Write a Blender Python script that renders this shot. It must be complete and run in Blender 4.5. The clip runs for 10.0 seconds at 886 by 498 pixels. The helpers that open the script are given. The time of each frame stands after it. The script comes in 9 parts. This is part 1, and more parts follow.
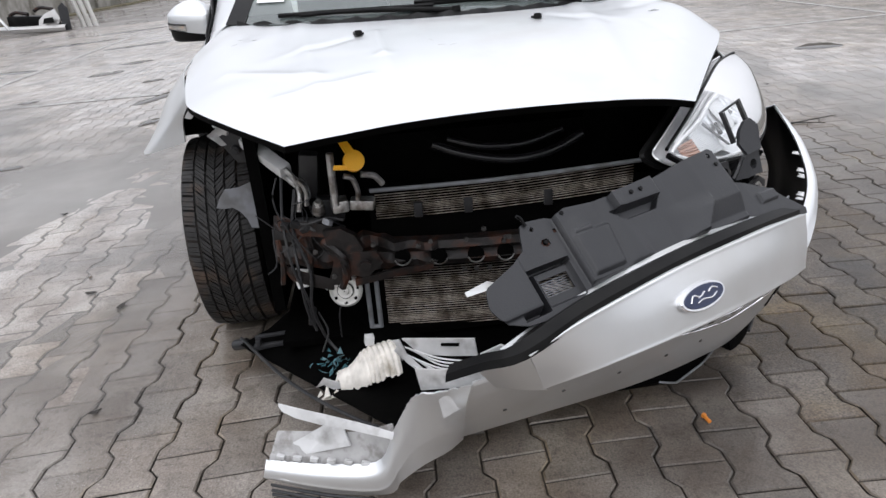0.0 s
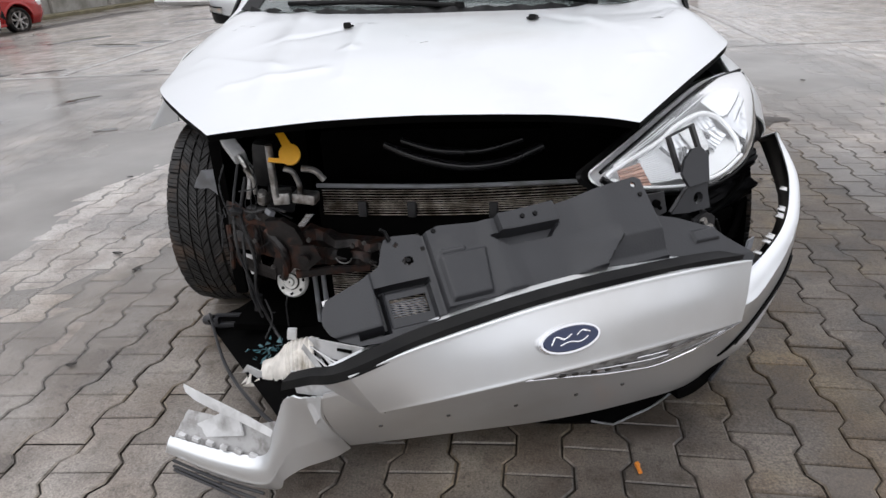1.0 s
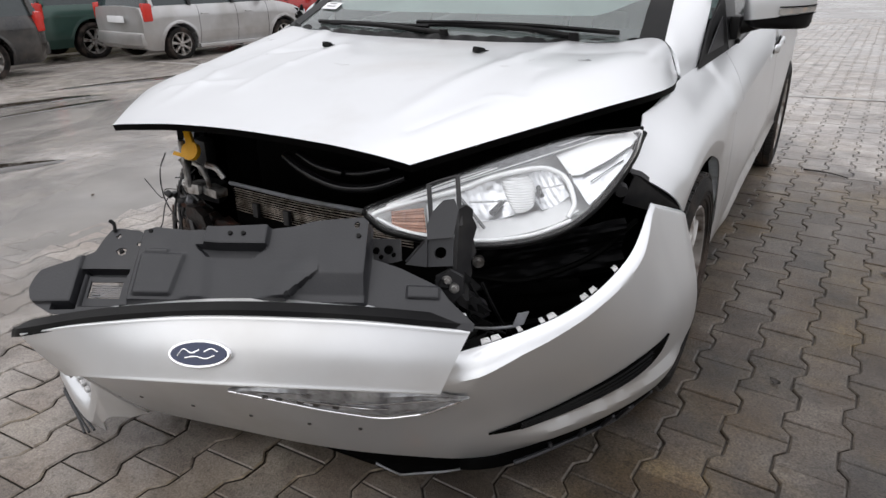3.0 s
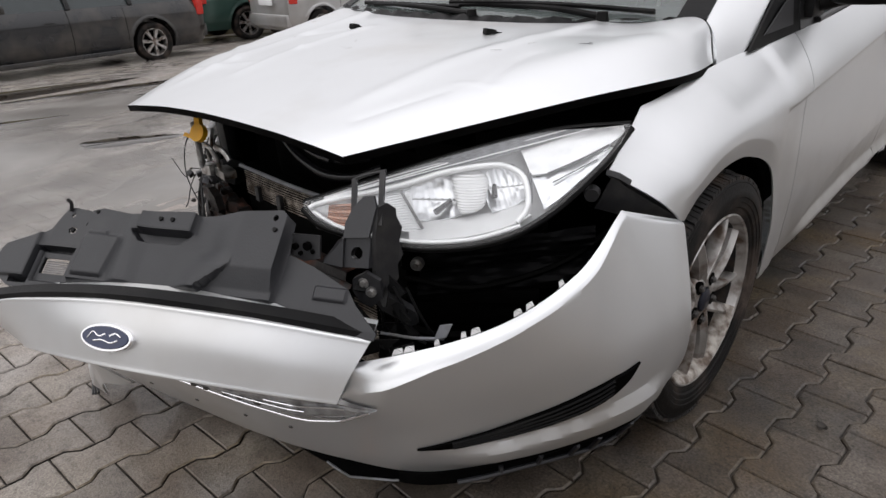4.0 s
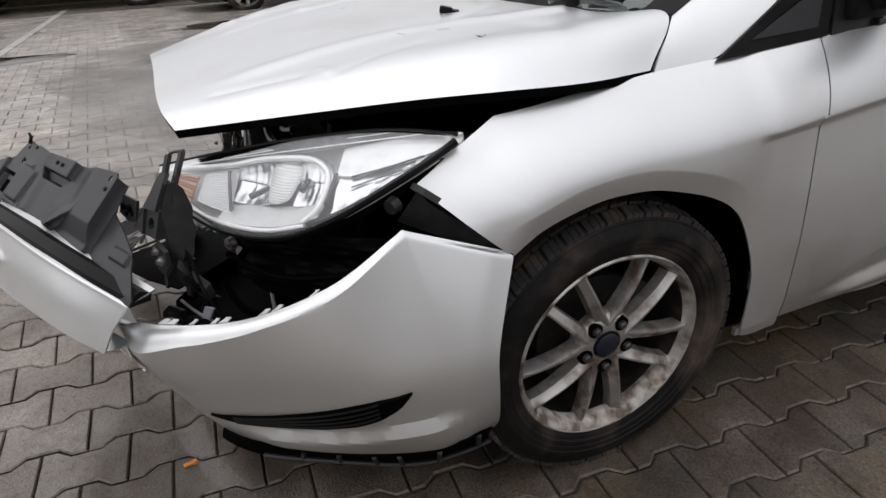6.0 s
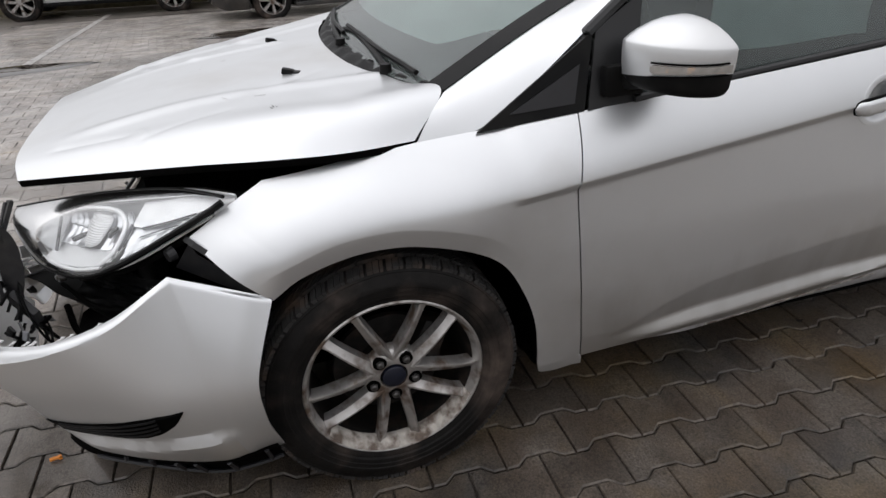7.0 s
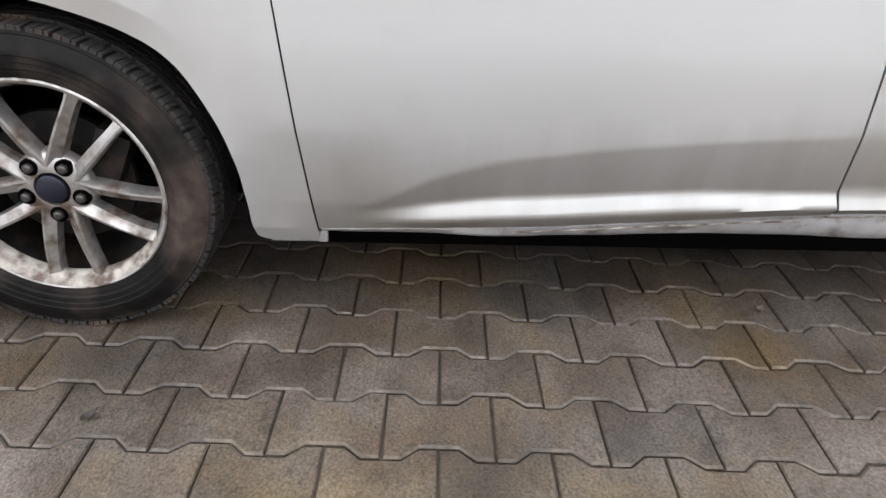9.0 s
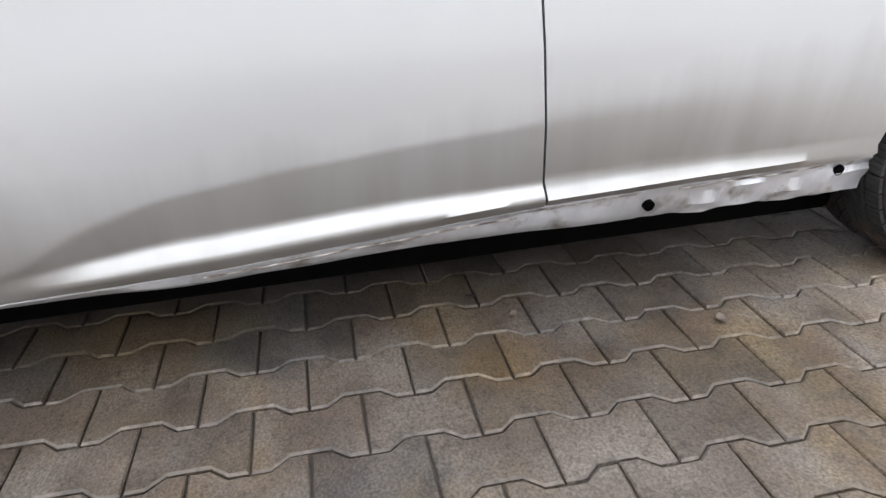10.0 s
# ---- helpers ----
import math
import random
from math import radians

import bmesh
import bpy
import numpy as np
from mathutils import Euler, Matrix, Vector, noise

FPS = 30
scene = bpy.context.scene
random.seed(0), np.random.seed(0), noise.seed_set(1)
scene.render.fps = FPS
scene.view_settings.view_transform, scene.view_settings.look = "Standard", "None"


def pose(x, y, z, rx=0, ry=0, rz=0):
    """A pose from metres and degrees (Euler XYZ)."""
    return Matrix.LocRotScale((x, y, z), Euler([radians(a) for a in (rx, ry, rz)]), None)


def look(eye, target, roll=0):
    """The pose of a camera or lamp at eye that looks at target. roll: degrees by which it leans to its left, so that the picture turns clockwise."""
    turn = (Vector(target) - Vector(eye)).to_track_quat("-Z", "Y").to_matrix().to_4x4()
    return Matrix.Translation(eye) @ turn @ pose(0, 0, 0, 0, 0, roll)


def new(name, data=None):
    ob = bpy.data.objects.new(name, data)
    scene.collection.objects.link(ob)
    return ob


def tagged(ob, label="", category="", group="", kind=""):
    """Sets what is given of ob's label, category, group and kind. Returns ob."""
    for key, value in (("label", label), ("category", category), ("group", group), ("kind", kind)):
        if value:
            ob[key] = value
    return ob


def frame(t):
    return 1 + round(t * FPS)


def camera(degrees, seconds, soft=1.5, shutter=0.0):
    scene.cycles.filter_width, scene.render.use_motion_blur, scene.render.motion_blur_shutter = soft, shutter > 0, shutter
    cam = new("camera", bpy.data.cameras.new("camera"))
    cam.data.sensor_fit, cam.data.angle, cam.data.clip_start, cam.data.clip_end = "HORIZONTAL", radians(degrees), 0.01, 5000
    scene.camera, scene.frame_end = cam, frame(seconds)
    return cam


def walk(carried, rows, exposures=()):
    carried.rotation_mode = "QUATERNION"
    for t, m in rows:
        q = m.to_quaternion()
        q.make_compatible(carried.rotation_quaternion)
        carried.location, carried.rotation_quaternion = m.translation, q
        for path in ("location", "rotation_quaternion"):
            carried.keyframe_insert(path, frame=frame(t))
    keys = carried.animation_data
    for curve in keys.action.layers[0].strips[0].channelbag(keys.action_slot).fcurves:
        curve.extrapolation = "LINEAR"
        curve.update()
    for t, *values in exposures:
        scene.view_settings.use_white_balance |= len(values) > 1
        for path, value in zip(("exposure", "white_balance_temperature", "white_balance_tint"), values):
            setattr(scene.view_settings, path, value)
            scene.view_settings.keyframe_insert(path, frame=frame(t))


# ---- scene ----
cam = camera(69.0, 10.0)
PATH = [
    (0, (-0.219, -2.098, 1.115), (-0.075, -0.289, 0.275), -4.0),
    (0.5, (-0.001, -2.097, 1.107), (0.006, -0.288, 0.255), -1.6),
    (1, (0.209, -2.041, 1.111), (0.006, -0.243, 0.259), -2.2),
    (1.5, (0.479, -2.054, 1.125), (0.088, -0.259, 0.335), -1.6),
    (2, (0.706, -1.989, 1.105), (0.084, -0.259, 0.319), -1.8),
    (2.5, (0.903, -1.854, 1.128), (0.111, -0.196, 0.339), -1.0),
    (3, (1.131, -1.733, 1.116), (0.186, -0.157, 0.326), -0.5),
    (3.2, (1.218, -1.686, 1.114), (0.185, -0.165, 0.327), -1.6),
    (4.5, (1.45, -1.235, 1.097), (0.058, -0.098, 0.22), -1.8),
    (5, (1.598, -1.066, 1.116), (0.069, -0.13, 0.229), -2.6),
    (5.2, (1.642, -0.999, 1.122), (0.068, -0.135, 0.243), -2.7),
    (6.3, (1.847, -0.587, 1.19), (0.208, 0.027, 0.222), -2.5),
    (6.5, (1.938, -0.484, 1.233), (0.287, 0.117, 0.277), -3.3),
    (7, (2.059, -0.24, 1.307), (0.379, 0.284, 0.356), -2.0),
    (7.5, (2.074, 0.058, 1.324), (0.388, 0.592, 0.39), -2.7),
    (8, (2.095, 0.344, 1.276), (0.397, 0.671, 0.272), -4.8),
    (8.5, (2.091, 0.562, 1.102), (0.354, 0.817, 0.144), -0.7),
    (9, (2.014, 0.684, 0.872), (0.294, 0.792, -0.143), 2.8),
    (9.5, (1.959, 0.859, 0.803), (0.214, 1.108, -0.142), 0.3),
    (10, (1.953, 1.082, 0.803), (0.223, 1.501, -0.11), -1.6),
]
walk(cam, [(t, look(eye, target, roll)) for t, eye, target, roll in PATH],
     [(0, 0.17, 6250, 10), (1.5, 0.02, 6350, 10), (2.5, 0.0, 6400, 10), (4.5, -0.20, 6550, 11), (6.5, -0.25, 6500, 10), (7.5, -0.25, 6450, 10), (8.3, -0.08, 6450, 10), (8.5, 0.14, 6430, 10), (8.8, 0.82, 6400, 9), (9.15, 1.24, 6300, 9), (9.5, 1.29, 6250, 9), (10, 1.25, 6200, 9)])


# ---- world and light: overcast day ----
SKY_STRENGTH = 0.142
world = bpy.data.worlds.new("overcast_sky")
scene.world = world
world.use_nodes = True
wt = world.node_tree
wt.nodes.clear()
w_out = wt.nodes.new("ShaderNodeOutputWorld")
w_bg = wt.nodes.new("ShaderNodeBackground")
w_sky = wt.nodes.new("ShaderNodeTexSky")
w_sky.sky_type = "NISHITA"
w_sky.sun_disc = False
w_sky.sun_elevation = radians(42)
w_sky.sun_rotation = radians(200)
w_hsv = wt.nodes.new("ShaderNodeHueSaturation")
w_hsv.inputs["Saturation"].default_value = 0.10
w_mix = wt.nodes.new("ShaderNodeMixRGB")
w_mix.inputs["Fac"].default_value = 0.75
w_tc, w_sep, w_ramp, w_tone = (wt.nodes.new("ShaderNode" + k) for k in ("TexCoord", "SeparateXYZ", "MapRange", "MixRGB"))
# an overcast sky: three times as bright overhead as at the horizon
w_ramp.inputs["From Min"].default_value, w_ramp.inputs["From Max"].default_value = 0.0, 1.0
w_ramp.inputs["To Min"].default_value, w_ramp.inputs["To Max"].default_value = 0.40, 1.48
w_tone.blend_type = "MULTIPLY"
w_tone.inputs["Fac"].default_value = 1.0
w_tone.inputs["Color1"].default_value = (9.95, 9.85, 10.2, 1)
wt.links.new(w_tc.outputs["Generated"], w_sep.inputs[0])
wt.links.new(w_sep.outputs["Z"], w_ramp.inputs["Value"])
wt.links.new(w_ramp.outputs["Result"], w_tone.inputs["Color2"])
wt.links.new(w_tone.outputs["Color"], w_mix.inputs["Color2"])
wt.links.new(w_sky.outputs["Color"], w_hsv.inputs["Color"])
wt.links.new(w_hsv.outputs["Color"], w_mix.inputs["Color1"])
wt.links.new(w_mix.outputs["Color"], w_bg.inputs["Color"])
w_bg.inputs["Strength"].default_value = SKY_STRENGTH
wt.links.new(w_bg.outputs["Background"], w_out.inputs["Surface"])

sun = new("sun", bpy.data.lights.new("sun", "SUN"))
sun.data.energy = 0.6
sun.data.angle = radians(80)
sun.data.color = (1.0, 0.98, 0.95)
sun.matrix_world = look((-4, -8, 12), (0, 0, 0))


# ---- materials ----
def material(name, color, rough=0.5, metal=0.0, coat=0.0, vary=0.12, scale=6.0, bump=0.0, bump_scale=80.0, color2=None,
             mix_scale=3.0, mix_low=0.45, mix_high=0.6, rough2=None, spec=0.5, film=0.0, film_rough=0.08, random_tint=0.0, transmission=0.0, ior=1.45, alpha=1.0, island=0.0, in_world=False):
    m = bpy.data.materials.new(name)
    m.use_nodes = True
    nt = m.node_tree
    n, l = nt.nodes, nt.links
    b = n["Principled BSDF"]
    b.inputs["Roughness"].default_value = rough
    b.inputs["Metallic"].default_value = metal
    b.inputs["Coat Weight"].default_value = coat
    b.inputs["Coat Roughness"].default_value = 0.06
    b.inputs["Specular IOR Level"].default_value = spec
    b.inputs["Transmission Weight"].default_value = transmission
    b.inputs["IOR"].default_value = ior
    b.inputs["Alpha"].default_value = alpha
    where = n.new("ShaderNodeNewGeometry").outputs["Position"] if in_world else n.new("ShaderNodeTexCoord").outputs["Object"]
    n1 = n.new("ShaderNodeTexNoise")
    n1.inputs["Scale"].default_value = scale
    n1.inputs["Detail"].default_value = 6
    l.new(where, n1.inputs["Vector"])
    base = n.new("ShaderNodeRGB")
    base.outputs[0].default_value = (*color, 1)
    last = base.outputs[0]
    if color2:
        n2 = n.new("ShaderNodeTexNoise")
        n2.inputs["Scale"].default_value = mix_scale
        n2.inputs["Detail"].default_value = 8
        l.new(where, n2.inputs["Vector"])
        r2 = n.new("ShaderNodeMapRange")
        r2.inputs["From Min"].default_value = mix_low
        r2.inputs["From Max"].default_value = mix_high
        l.new(n2.outputs["Fac"], r2.inputs["Value"])
        mx = n.new("ShaderNodeMixRGB")
        mx.inputs["Color2"].default_value = (*color2, 1)
        l.new(r2.outputs["Result"], mx.inputs["Fac"])
        l.new(last, mx.inputs["Color1"])
        last = mx.outputs["Color"]
        if rough2 is not None:
            rr = n.new("ShaderNodeMapRange")
            rr.inputs["To Min"].default_value = rough
            rr.inputs["To Max"].default_value = rough2
            l.new(r2.outputs["Result"], rr.inputs["Value"])
            l.new(rr.outputs["Result"], b.inputs["Roughness"])
    if random_tint or island:
        src = n.new("ShaderNodeObjectInfo").outputs["Random"] if random_tint else n.new("ShaderNodeNewGeometry").outputs["Random Per Island"]
        amount = random_tint or island
        rr = n.new("ShaderNodeMapRange")
        rr.inputs["To Min"].default_value = 1 - amount
        rr.inputs["To Max"].default_value = 1 + amount
        l.new(src, rr.inputs["Value"])
        hv = n.new("ShaderNodeHueSaturation")
        l.new(rr.outputs["Result"], hv.inputs["Value"])
        l.new(last, hv.inputs["Color"])
        last = hv.outputs["Color"]
    rv = n.new("ShaderNodeMapRange")
    rv.inputs["From Min"].default_value = 0.25
    rv.inputs["From Max"].default_value = 0.75
    rv.inputs["To Min"].default_value = 1 - vary
    rv.inputs["To Max"].default_value = 1 + vary
    l.new(n1.outputs["Fac"], rv.inputs["Value"])
    hv2 = n.new("ShaderNodeHueSaturation")
    l.new(rv.outputs["Result"], hv2.inputs["Value"])
    l.new(last, hv2.inputs["Color"])
    l.new(hv2.outputs["Color"], b.inputs["Base Color"])
    if film:
        n4 = n.new("ShaderNodeTexNoise")
        n4.inputs["Scale"].default_value = 0.55
        n4.inputs["Detail"].default_value = 5
        geo = n.new("ShaderNodeNewGeometry")
        l.new(geo.outputs["Position"], n4.inputs["Vector"])
        r4 = n.new("ShaderNodeMapRange")
        r4.inputs["From Min"].default_value = 0.38
        r4.inputs["From Max"].default_value = 0.62
        r4.inputs["To Min"].default_value = film * 0.45
        r4.inputs["To Max"].default_value = film
        l.new(n4.outputs["Fac"], r4.inputs["Value"])
        l.new(r4.outputs["Result"], b.inputs["Coat Weight"])
        b.inputs["Coat Roughness"].default_value = film_rough
        b.inputs["Coat IOR"].default_value = 1.33
    if bump:
        n3 = n.new("ShaderNodeTexNoise")
        n3.inputs["Scale"].default_value = bump_scale
        n3.inputs["Detail"].default_value = 4
        l.new(where, n3.inputs["Vector"])
        bp = n.new("ShaderNodeBump")
        bp.inputs["Strength"].default_value = bump
        bp.inputs["Distance"].default_value = 0.004
        l.new(n3.outputs["Fac"], bp.inputs["Height"])
        l.new(bp.outputs["Normal"], b.inputs["Normal"])
    return m


M_PAINT = material("silver_metallic_paint", (0.71, 0.723, 0.732), 0.37, 0.81, 0.30, vary=0.03, scale=2.5, color2=(0.55, 0.54, 0.52), mix_scale=1.7, mix_low=0.56, mix_high=0.8, rough2=0.48)
M_PAINT_DIRTY = M_PAINT.copy()
M_PAINT_DIRTY.name = "silver_paint_with_road_dirt"
dn, dl = M_PAINT_DIRTY.node_tree.nodes, M_PAINT_DIRTY.node_tree.links
d_pos, d_sep = dn.new("ShaderNodeNewGeometry"), dn.new("ShaderNodeSeparateXYZ")
d_noise, d_map, d_add, d_rng, d_mix = dn.new("ShaderNodeTexNoise"), dn.new("ShaderNodeMapping"), dn.new("ShaderNodeMath"), dn.new("ShaderNodeMapRange"), dn.new("ShaderNodeMixRGB")
d_map.inputs["Scale"].default_value = (3, 14, 2.2)
d_noise.inputs["Scale"].default_value, d_noise.inputs["Detail"].default_value = 1.0, 7
d_add.operation = "MULTIPLY_ADD"
d_add.inputs[1].default_value = 0.16
d_rng.inputs["From Min"].default_value, d_rng.inputs["From Max"].default_value = 0.46, 0.20
d_rng.inputs["To Max"].default_value = 0.66
d_mix.inputs["Color2"].default_value = (0.25, 0.225, 0.19, 1)
dl.new(d_pos.outputs["Position"], d_sep.inputs[0])
dl.new(d_pos.outputs["Position"], d_map.inputs["Vector"])
dl.new(d_map.outputs[0], d_noise.inputs["Vector"])
dl.new(d_noise.outputs["Fac"], d_add.inputs[0])
d_slope = dn.new("ShaderNodeMath")
d_slope.operation = "MULTIPLY_ADD"
d_slope.inputs[1].default_value = -0.10
dl.new(d_sep.outputs["Y"], d_slope.inputs[0])
dl.new(d_sep.outputs["Z"], d_slope.inputs[2])
dl.new(d_slope.outputs[0], d_add.inputs[2])
dl.new(d_add.outputs[0], d_rng.inputs["Value"])
dl.new(d_rng.outputs["Result"], d_mix.inputs["Fac"])
d_base = dn["Principled BSDF"].inputs["Base Color"]
dl.new(d_base.links[0].from_socket, d_mix.inputs["Color1"])
dl.new(d_mix.outputs["Color"], d_base)
M_PAINT_RAW = material("scuffed_pale_plastic", (0.6, 0.6, 0.6), 0.5, 0.2, 0.1, vary=0.15, scale=20, color2=(0.3, 0.29, 0.28), mix_scale=14, mix_low=0.52, mix_high=0.68)
M_BLACK = material("black_plastic", (0.0045, 0.0045, 0.0048), 0.42, vary=0.2, scale=15, bump=0.08, bump_scale=300, color2=(0.009, 0.0088, 0.0085), mix_scale=8, spec=0.13)
M_GLOSS_BLACK = material("gloss_black_trim", (0.012, 0.012, 0.013), 0.15, vary=0.1, scale=10)
M_SHROUD = material("dark_grey_plastic", (0.0195, 0.020, 0.0225), 0.42, vary=0.15, scale=12, bump=0.1, bump_scale=260, color2=(0.04, 0.039, 0.039), mix_scale=5, mix_low=0.55, mix_high=0.75)
# bay and recess shade put into the colour, far blacker than grime
M_DARK = material("grimy_shade_black", (0.0015, 0.00145, 0.0014), 0.6, vary=0.4, scale=25, bump=0.1, bump_scale=60, spec=0.03)
M_RUST = material("rusted_steel", (0.013, 0.011, 0.0105), 0.42, 0.3, vary=0.5, scale=40, bump=0.5, bump_scale=70, color2=(0.072, 0.027, 0.015), mix_scale=19, mix_low=0.50, mix_high=0.68, rough2=0.8)
M_STEEL = material("bare_metal", (0.50, 0.495, 0.485), 0.33, 0.9, vary=0.3, scale=40, color2=(0.12, 0.10, 0.085), mix_scale=26, mix_low=0.46, mix_high=0.66)
M_FIN = material("radiator_fins", (0.56, 0.50, 0.44), 0.5, 0.25, vary=0.5, scale=120, color2=(0.13, 0.10, 0.075), mix_scale=34, mix_low=0.35, mix_high=0.65)
M_RUBBER = material("tyre_rubber", (0.0075, 0.0068, 0.0064), 0.66, vary=0.45, scale=34, bump=0.3, bump_scale=120, color2=(0.072, 0.056, 0.047), mix_scale=5.5, mix_low=0.47, mix_high=0.72, rough2=0.9, spec=0.2)
M_TREAD = material("worn_tread_rubber", (0.026, 0.025, 0.0245), 0.6, vary=0.35, scale=30, bump=0.2, bump_scale=150, color2=(0.085, 0.058, 0.042), mix_scale=9, mix_low=0.54, mix_high=0.72, rough2=0.9, spec=0.35)
M_RIM = material("dirty_silver_alloy", (0.47, 0.455, 0.44), 0.38, 0.78, vary=0.2, scale=26, bump=0.06, bump_scale=90, color2=(0.15, 0.11, 0.085), mix_scale=17, mix_low=0.47, mix_high=0.66, rough2=0.8)
M_MUD = material("dried_mud", (0.46, 0.43, 0.39), 0.85, vary=0.35, scale=40, bump=0.9, bump_scale=60, color2=(0.13, 0.10, 0.08), mix_scale=28, mix_low=0.42, mix_high=0.62)
M_CHROME = material("chrome", (0.8, 0.8, 0.82), 0.07, 1.0, vary=0.02)
M_REFLECTOR = material("lamp_reflector", (0.82, 0.83, 0.85), 0.30, 1.0, vary=0.08, scale=30, bump=0.3, bump_scale=90)
M_LAMP_GREY = material("lamp_bezel", (0.78, 0.785, 0.79), 0.38, 0.35, vary=0.06, scale=40, bump=0.15, bump_scale=60)
M_LAMP_DULL = material("satin_lamp_grey", (0.66, 0.67, 0.69), 0.42, 0.4, vary=0.1, scale=60)
M_AMBER = material("amber_plastic", (0.42, 0.23, 0.16), 0.25, 0.3, vary=0.2, scale=60)
M_RED = material("red_lamp_plastic", (0.55, 0.03, 0.02), 0.2, vary=0.1, coat=0.3)
M_YELLOW = material("yellow_plastic", (0.85, 0.42, 0.004), 0.4, vary=0.12, scale=20)
M_ORANGE = material("orange_plastic", (0.75, 0.26, 0.04), 0.45, vary=0.12, scale=60)
M_NAVY = material("navy_enamel", (0.012, 0.02, 0.06), 0.12, 0.2, 0.5, vary=0.05)
M_DARKGLASS = material("tinted_glass", (0.03, 0.04, 0.042), 0.03, vary=0.1, spec=0.8)
M_CLOTH = material("dark_grey_upholstery", (0.03, 0.032, 0.036), 0.85, vary=0.2, scale=60, bump=0.2, bump_scale=400)
M_AIRBAG = material("pale_airbag_cloth", (0.36, 0.43, 0.42), 0.8, vary=0.1, scale=12, bump=0.2, bump_scale=30)
M_WHITE = material("white_label", (0.78, 0.79, 0.8), 0.5, vary=0.05)
M_BROKEN = material("cream_broken_plastic", (0.70, 0.665, 0.61), 0.45, vary=0.25, scale=30, color2=(0.3, 0.26, 0.2), mix_scale=18, mix_low=0.55, mix_high=0.7)
M_GREY_PLASTIC = material("mid_grey_plastic", (0.19, 0.195, 0.21), 0.5, vary=0.15, scale=25, color2=(0.12, 0.12, 0.12), mix_scale=14)
M_HUB = material("dark_hub_cap", (0.010, 0.012, 0.022), 0.3, vary=0.1, scale=40)
M_TEAL = material("teal_lamp_shards", (0.05, 0.12, 0.14), 0.2, vary=0.5, scale=50)
M_PAVER = material("wet_concrete_paver", (0.070, 0.054, 0.041), 0.55, vary=0.55, scale=170, bump=1.0, bump_scale=210, color2=(0.106, 0.090, 0.075), mix_scale=4.5, mix_low=0.40, mix_high=0.64, rough2=0.65, random_tint=0.22, spec=0.25, film=0.6, film_rough=0.20, in_world=True)
M_PAVER_EDGE = material("worn_paver_edge", (0.105, 0.088, 0.073), 0.5, vary=0.4, scale=60, color2=(0.07, 0.058, 0.047), mix_scale=14, mix_low=0.42, mix_high=0.60, spec=0.4, film=0.35, film_rough=0.2, in_world=True)
M_PAVER_STUFF = material("wet_concrete_pavers", (0.066, 0.051, 0.039), 0.55, vary=0.40, scale=200, bump=0.6, bump_scale=300, color2=(0.102, 0.088, 0.074), mix_scale=4.5, mix_low=0.40, mix_high=0.64, rough2=0.6, island=0.16, spec=0.3, film=1.0, film_rough=0.13, in_world=True)


def shade_round_spot(mat, cx, cy, near, far, gain):
    """Damp brown with the car's shade painted in round one spot; paler silt and sky sheen beyond."""
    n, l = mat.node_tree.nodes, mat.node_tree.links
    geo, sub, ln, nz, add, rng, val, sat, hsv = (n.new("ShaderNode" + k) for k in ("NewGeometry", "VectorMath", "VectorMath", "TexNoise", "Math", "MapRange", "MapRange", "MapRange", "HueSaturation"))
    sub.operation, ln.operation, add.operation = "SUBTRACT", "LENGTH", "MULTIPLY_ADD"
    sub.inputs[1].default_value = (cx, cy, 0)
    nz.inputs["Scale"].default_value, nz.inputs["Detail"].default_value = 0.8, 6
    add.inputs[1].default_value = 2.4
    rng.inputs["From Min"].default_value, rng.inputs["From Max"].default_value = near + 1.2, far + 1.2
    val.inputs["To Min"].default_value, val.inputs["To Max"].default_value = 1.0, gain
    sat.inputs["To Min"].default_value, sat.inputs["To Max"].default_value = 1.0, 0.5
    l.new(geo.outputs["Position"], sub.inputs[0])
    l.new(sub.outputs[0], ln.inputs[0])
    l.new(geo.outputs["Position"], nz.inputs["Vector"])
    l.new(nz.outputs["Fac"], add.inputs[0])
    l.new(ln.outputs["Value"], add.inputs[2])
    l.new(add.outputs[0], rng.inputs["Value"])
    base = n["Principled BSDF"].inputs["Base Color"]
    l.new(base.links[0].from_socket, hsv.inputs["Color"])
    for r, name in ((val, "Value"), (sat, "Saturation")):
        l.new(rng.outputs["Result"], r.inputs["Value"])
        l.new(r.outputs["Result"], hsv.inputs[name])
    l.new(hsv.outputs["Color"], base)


def stain(mat, scale, low, high, tint, offset):
    """Blotches of old dirt, oil and algae soaked into the concrete."""
    n, l = mat.node_tree.nodes, mat.node_tree.links
    geo, shift, nz, rng, mix = (n.new("ShaderNode" + k) for k in ("NewGeometry", "VectorMath", "TexNoise", "MapRange", "MixRGB"))
    shift.inputs[1].default_value = (offset, 2 * offset, 0)
    nz.inputs["Scale"].default_value, nz.inputs["Detail"].default_value, nz.inputs["Roughness"].default_value = scale, 8, 0.62
    rng.inputs["From Min"].default_value, rng.inputs["From Max"].default_value = low, high
    mix.blend_type = "MULTIPLY"
    mix.inputs["Color2"].default_value = (*tint, 1)
    l.new(geo.outputs["Position"], shift.inputs[0])
    l.new(shift.outputs[0], nz.inputs["Vector"])
    l.new(nz.outputs["Fac"], rng.inputs["Value"])
    l.new(rng.outputs["Result"], mix.inputs["Fac"])
    base = n["Principled BSDF"].inputs["Base Color"]
    l.new(base.links[0].from_socket, mix.inputs["Color1"])
    l.new(mix.outputs["Color"], base)


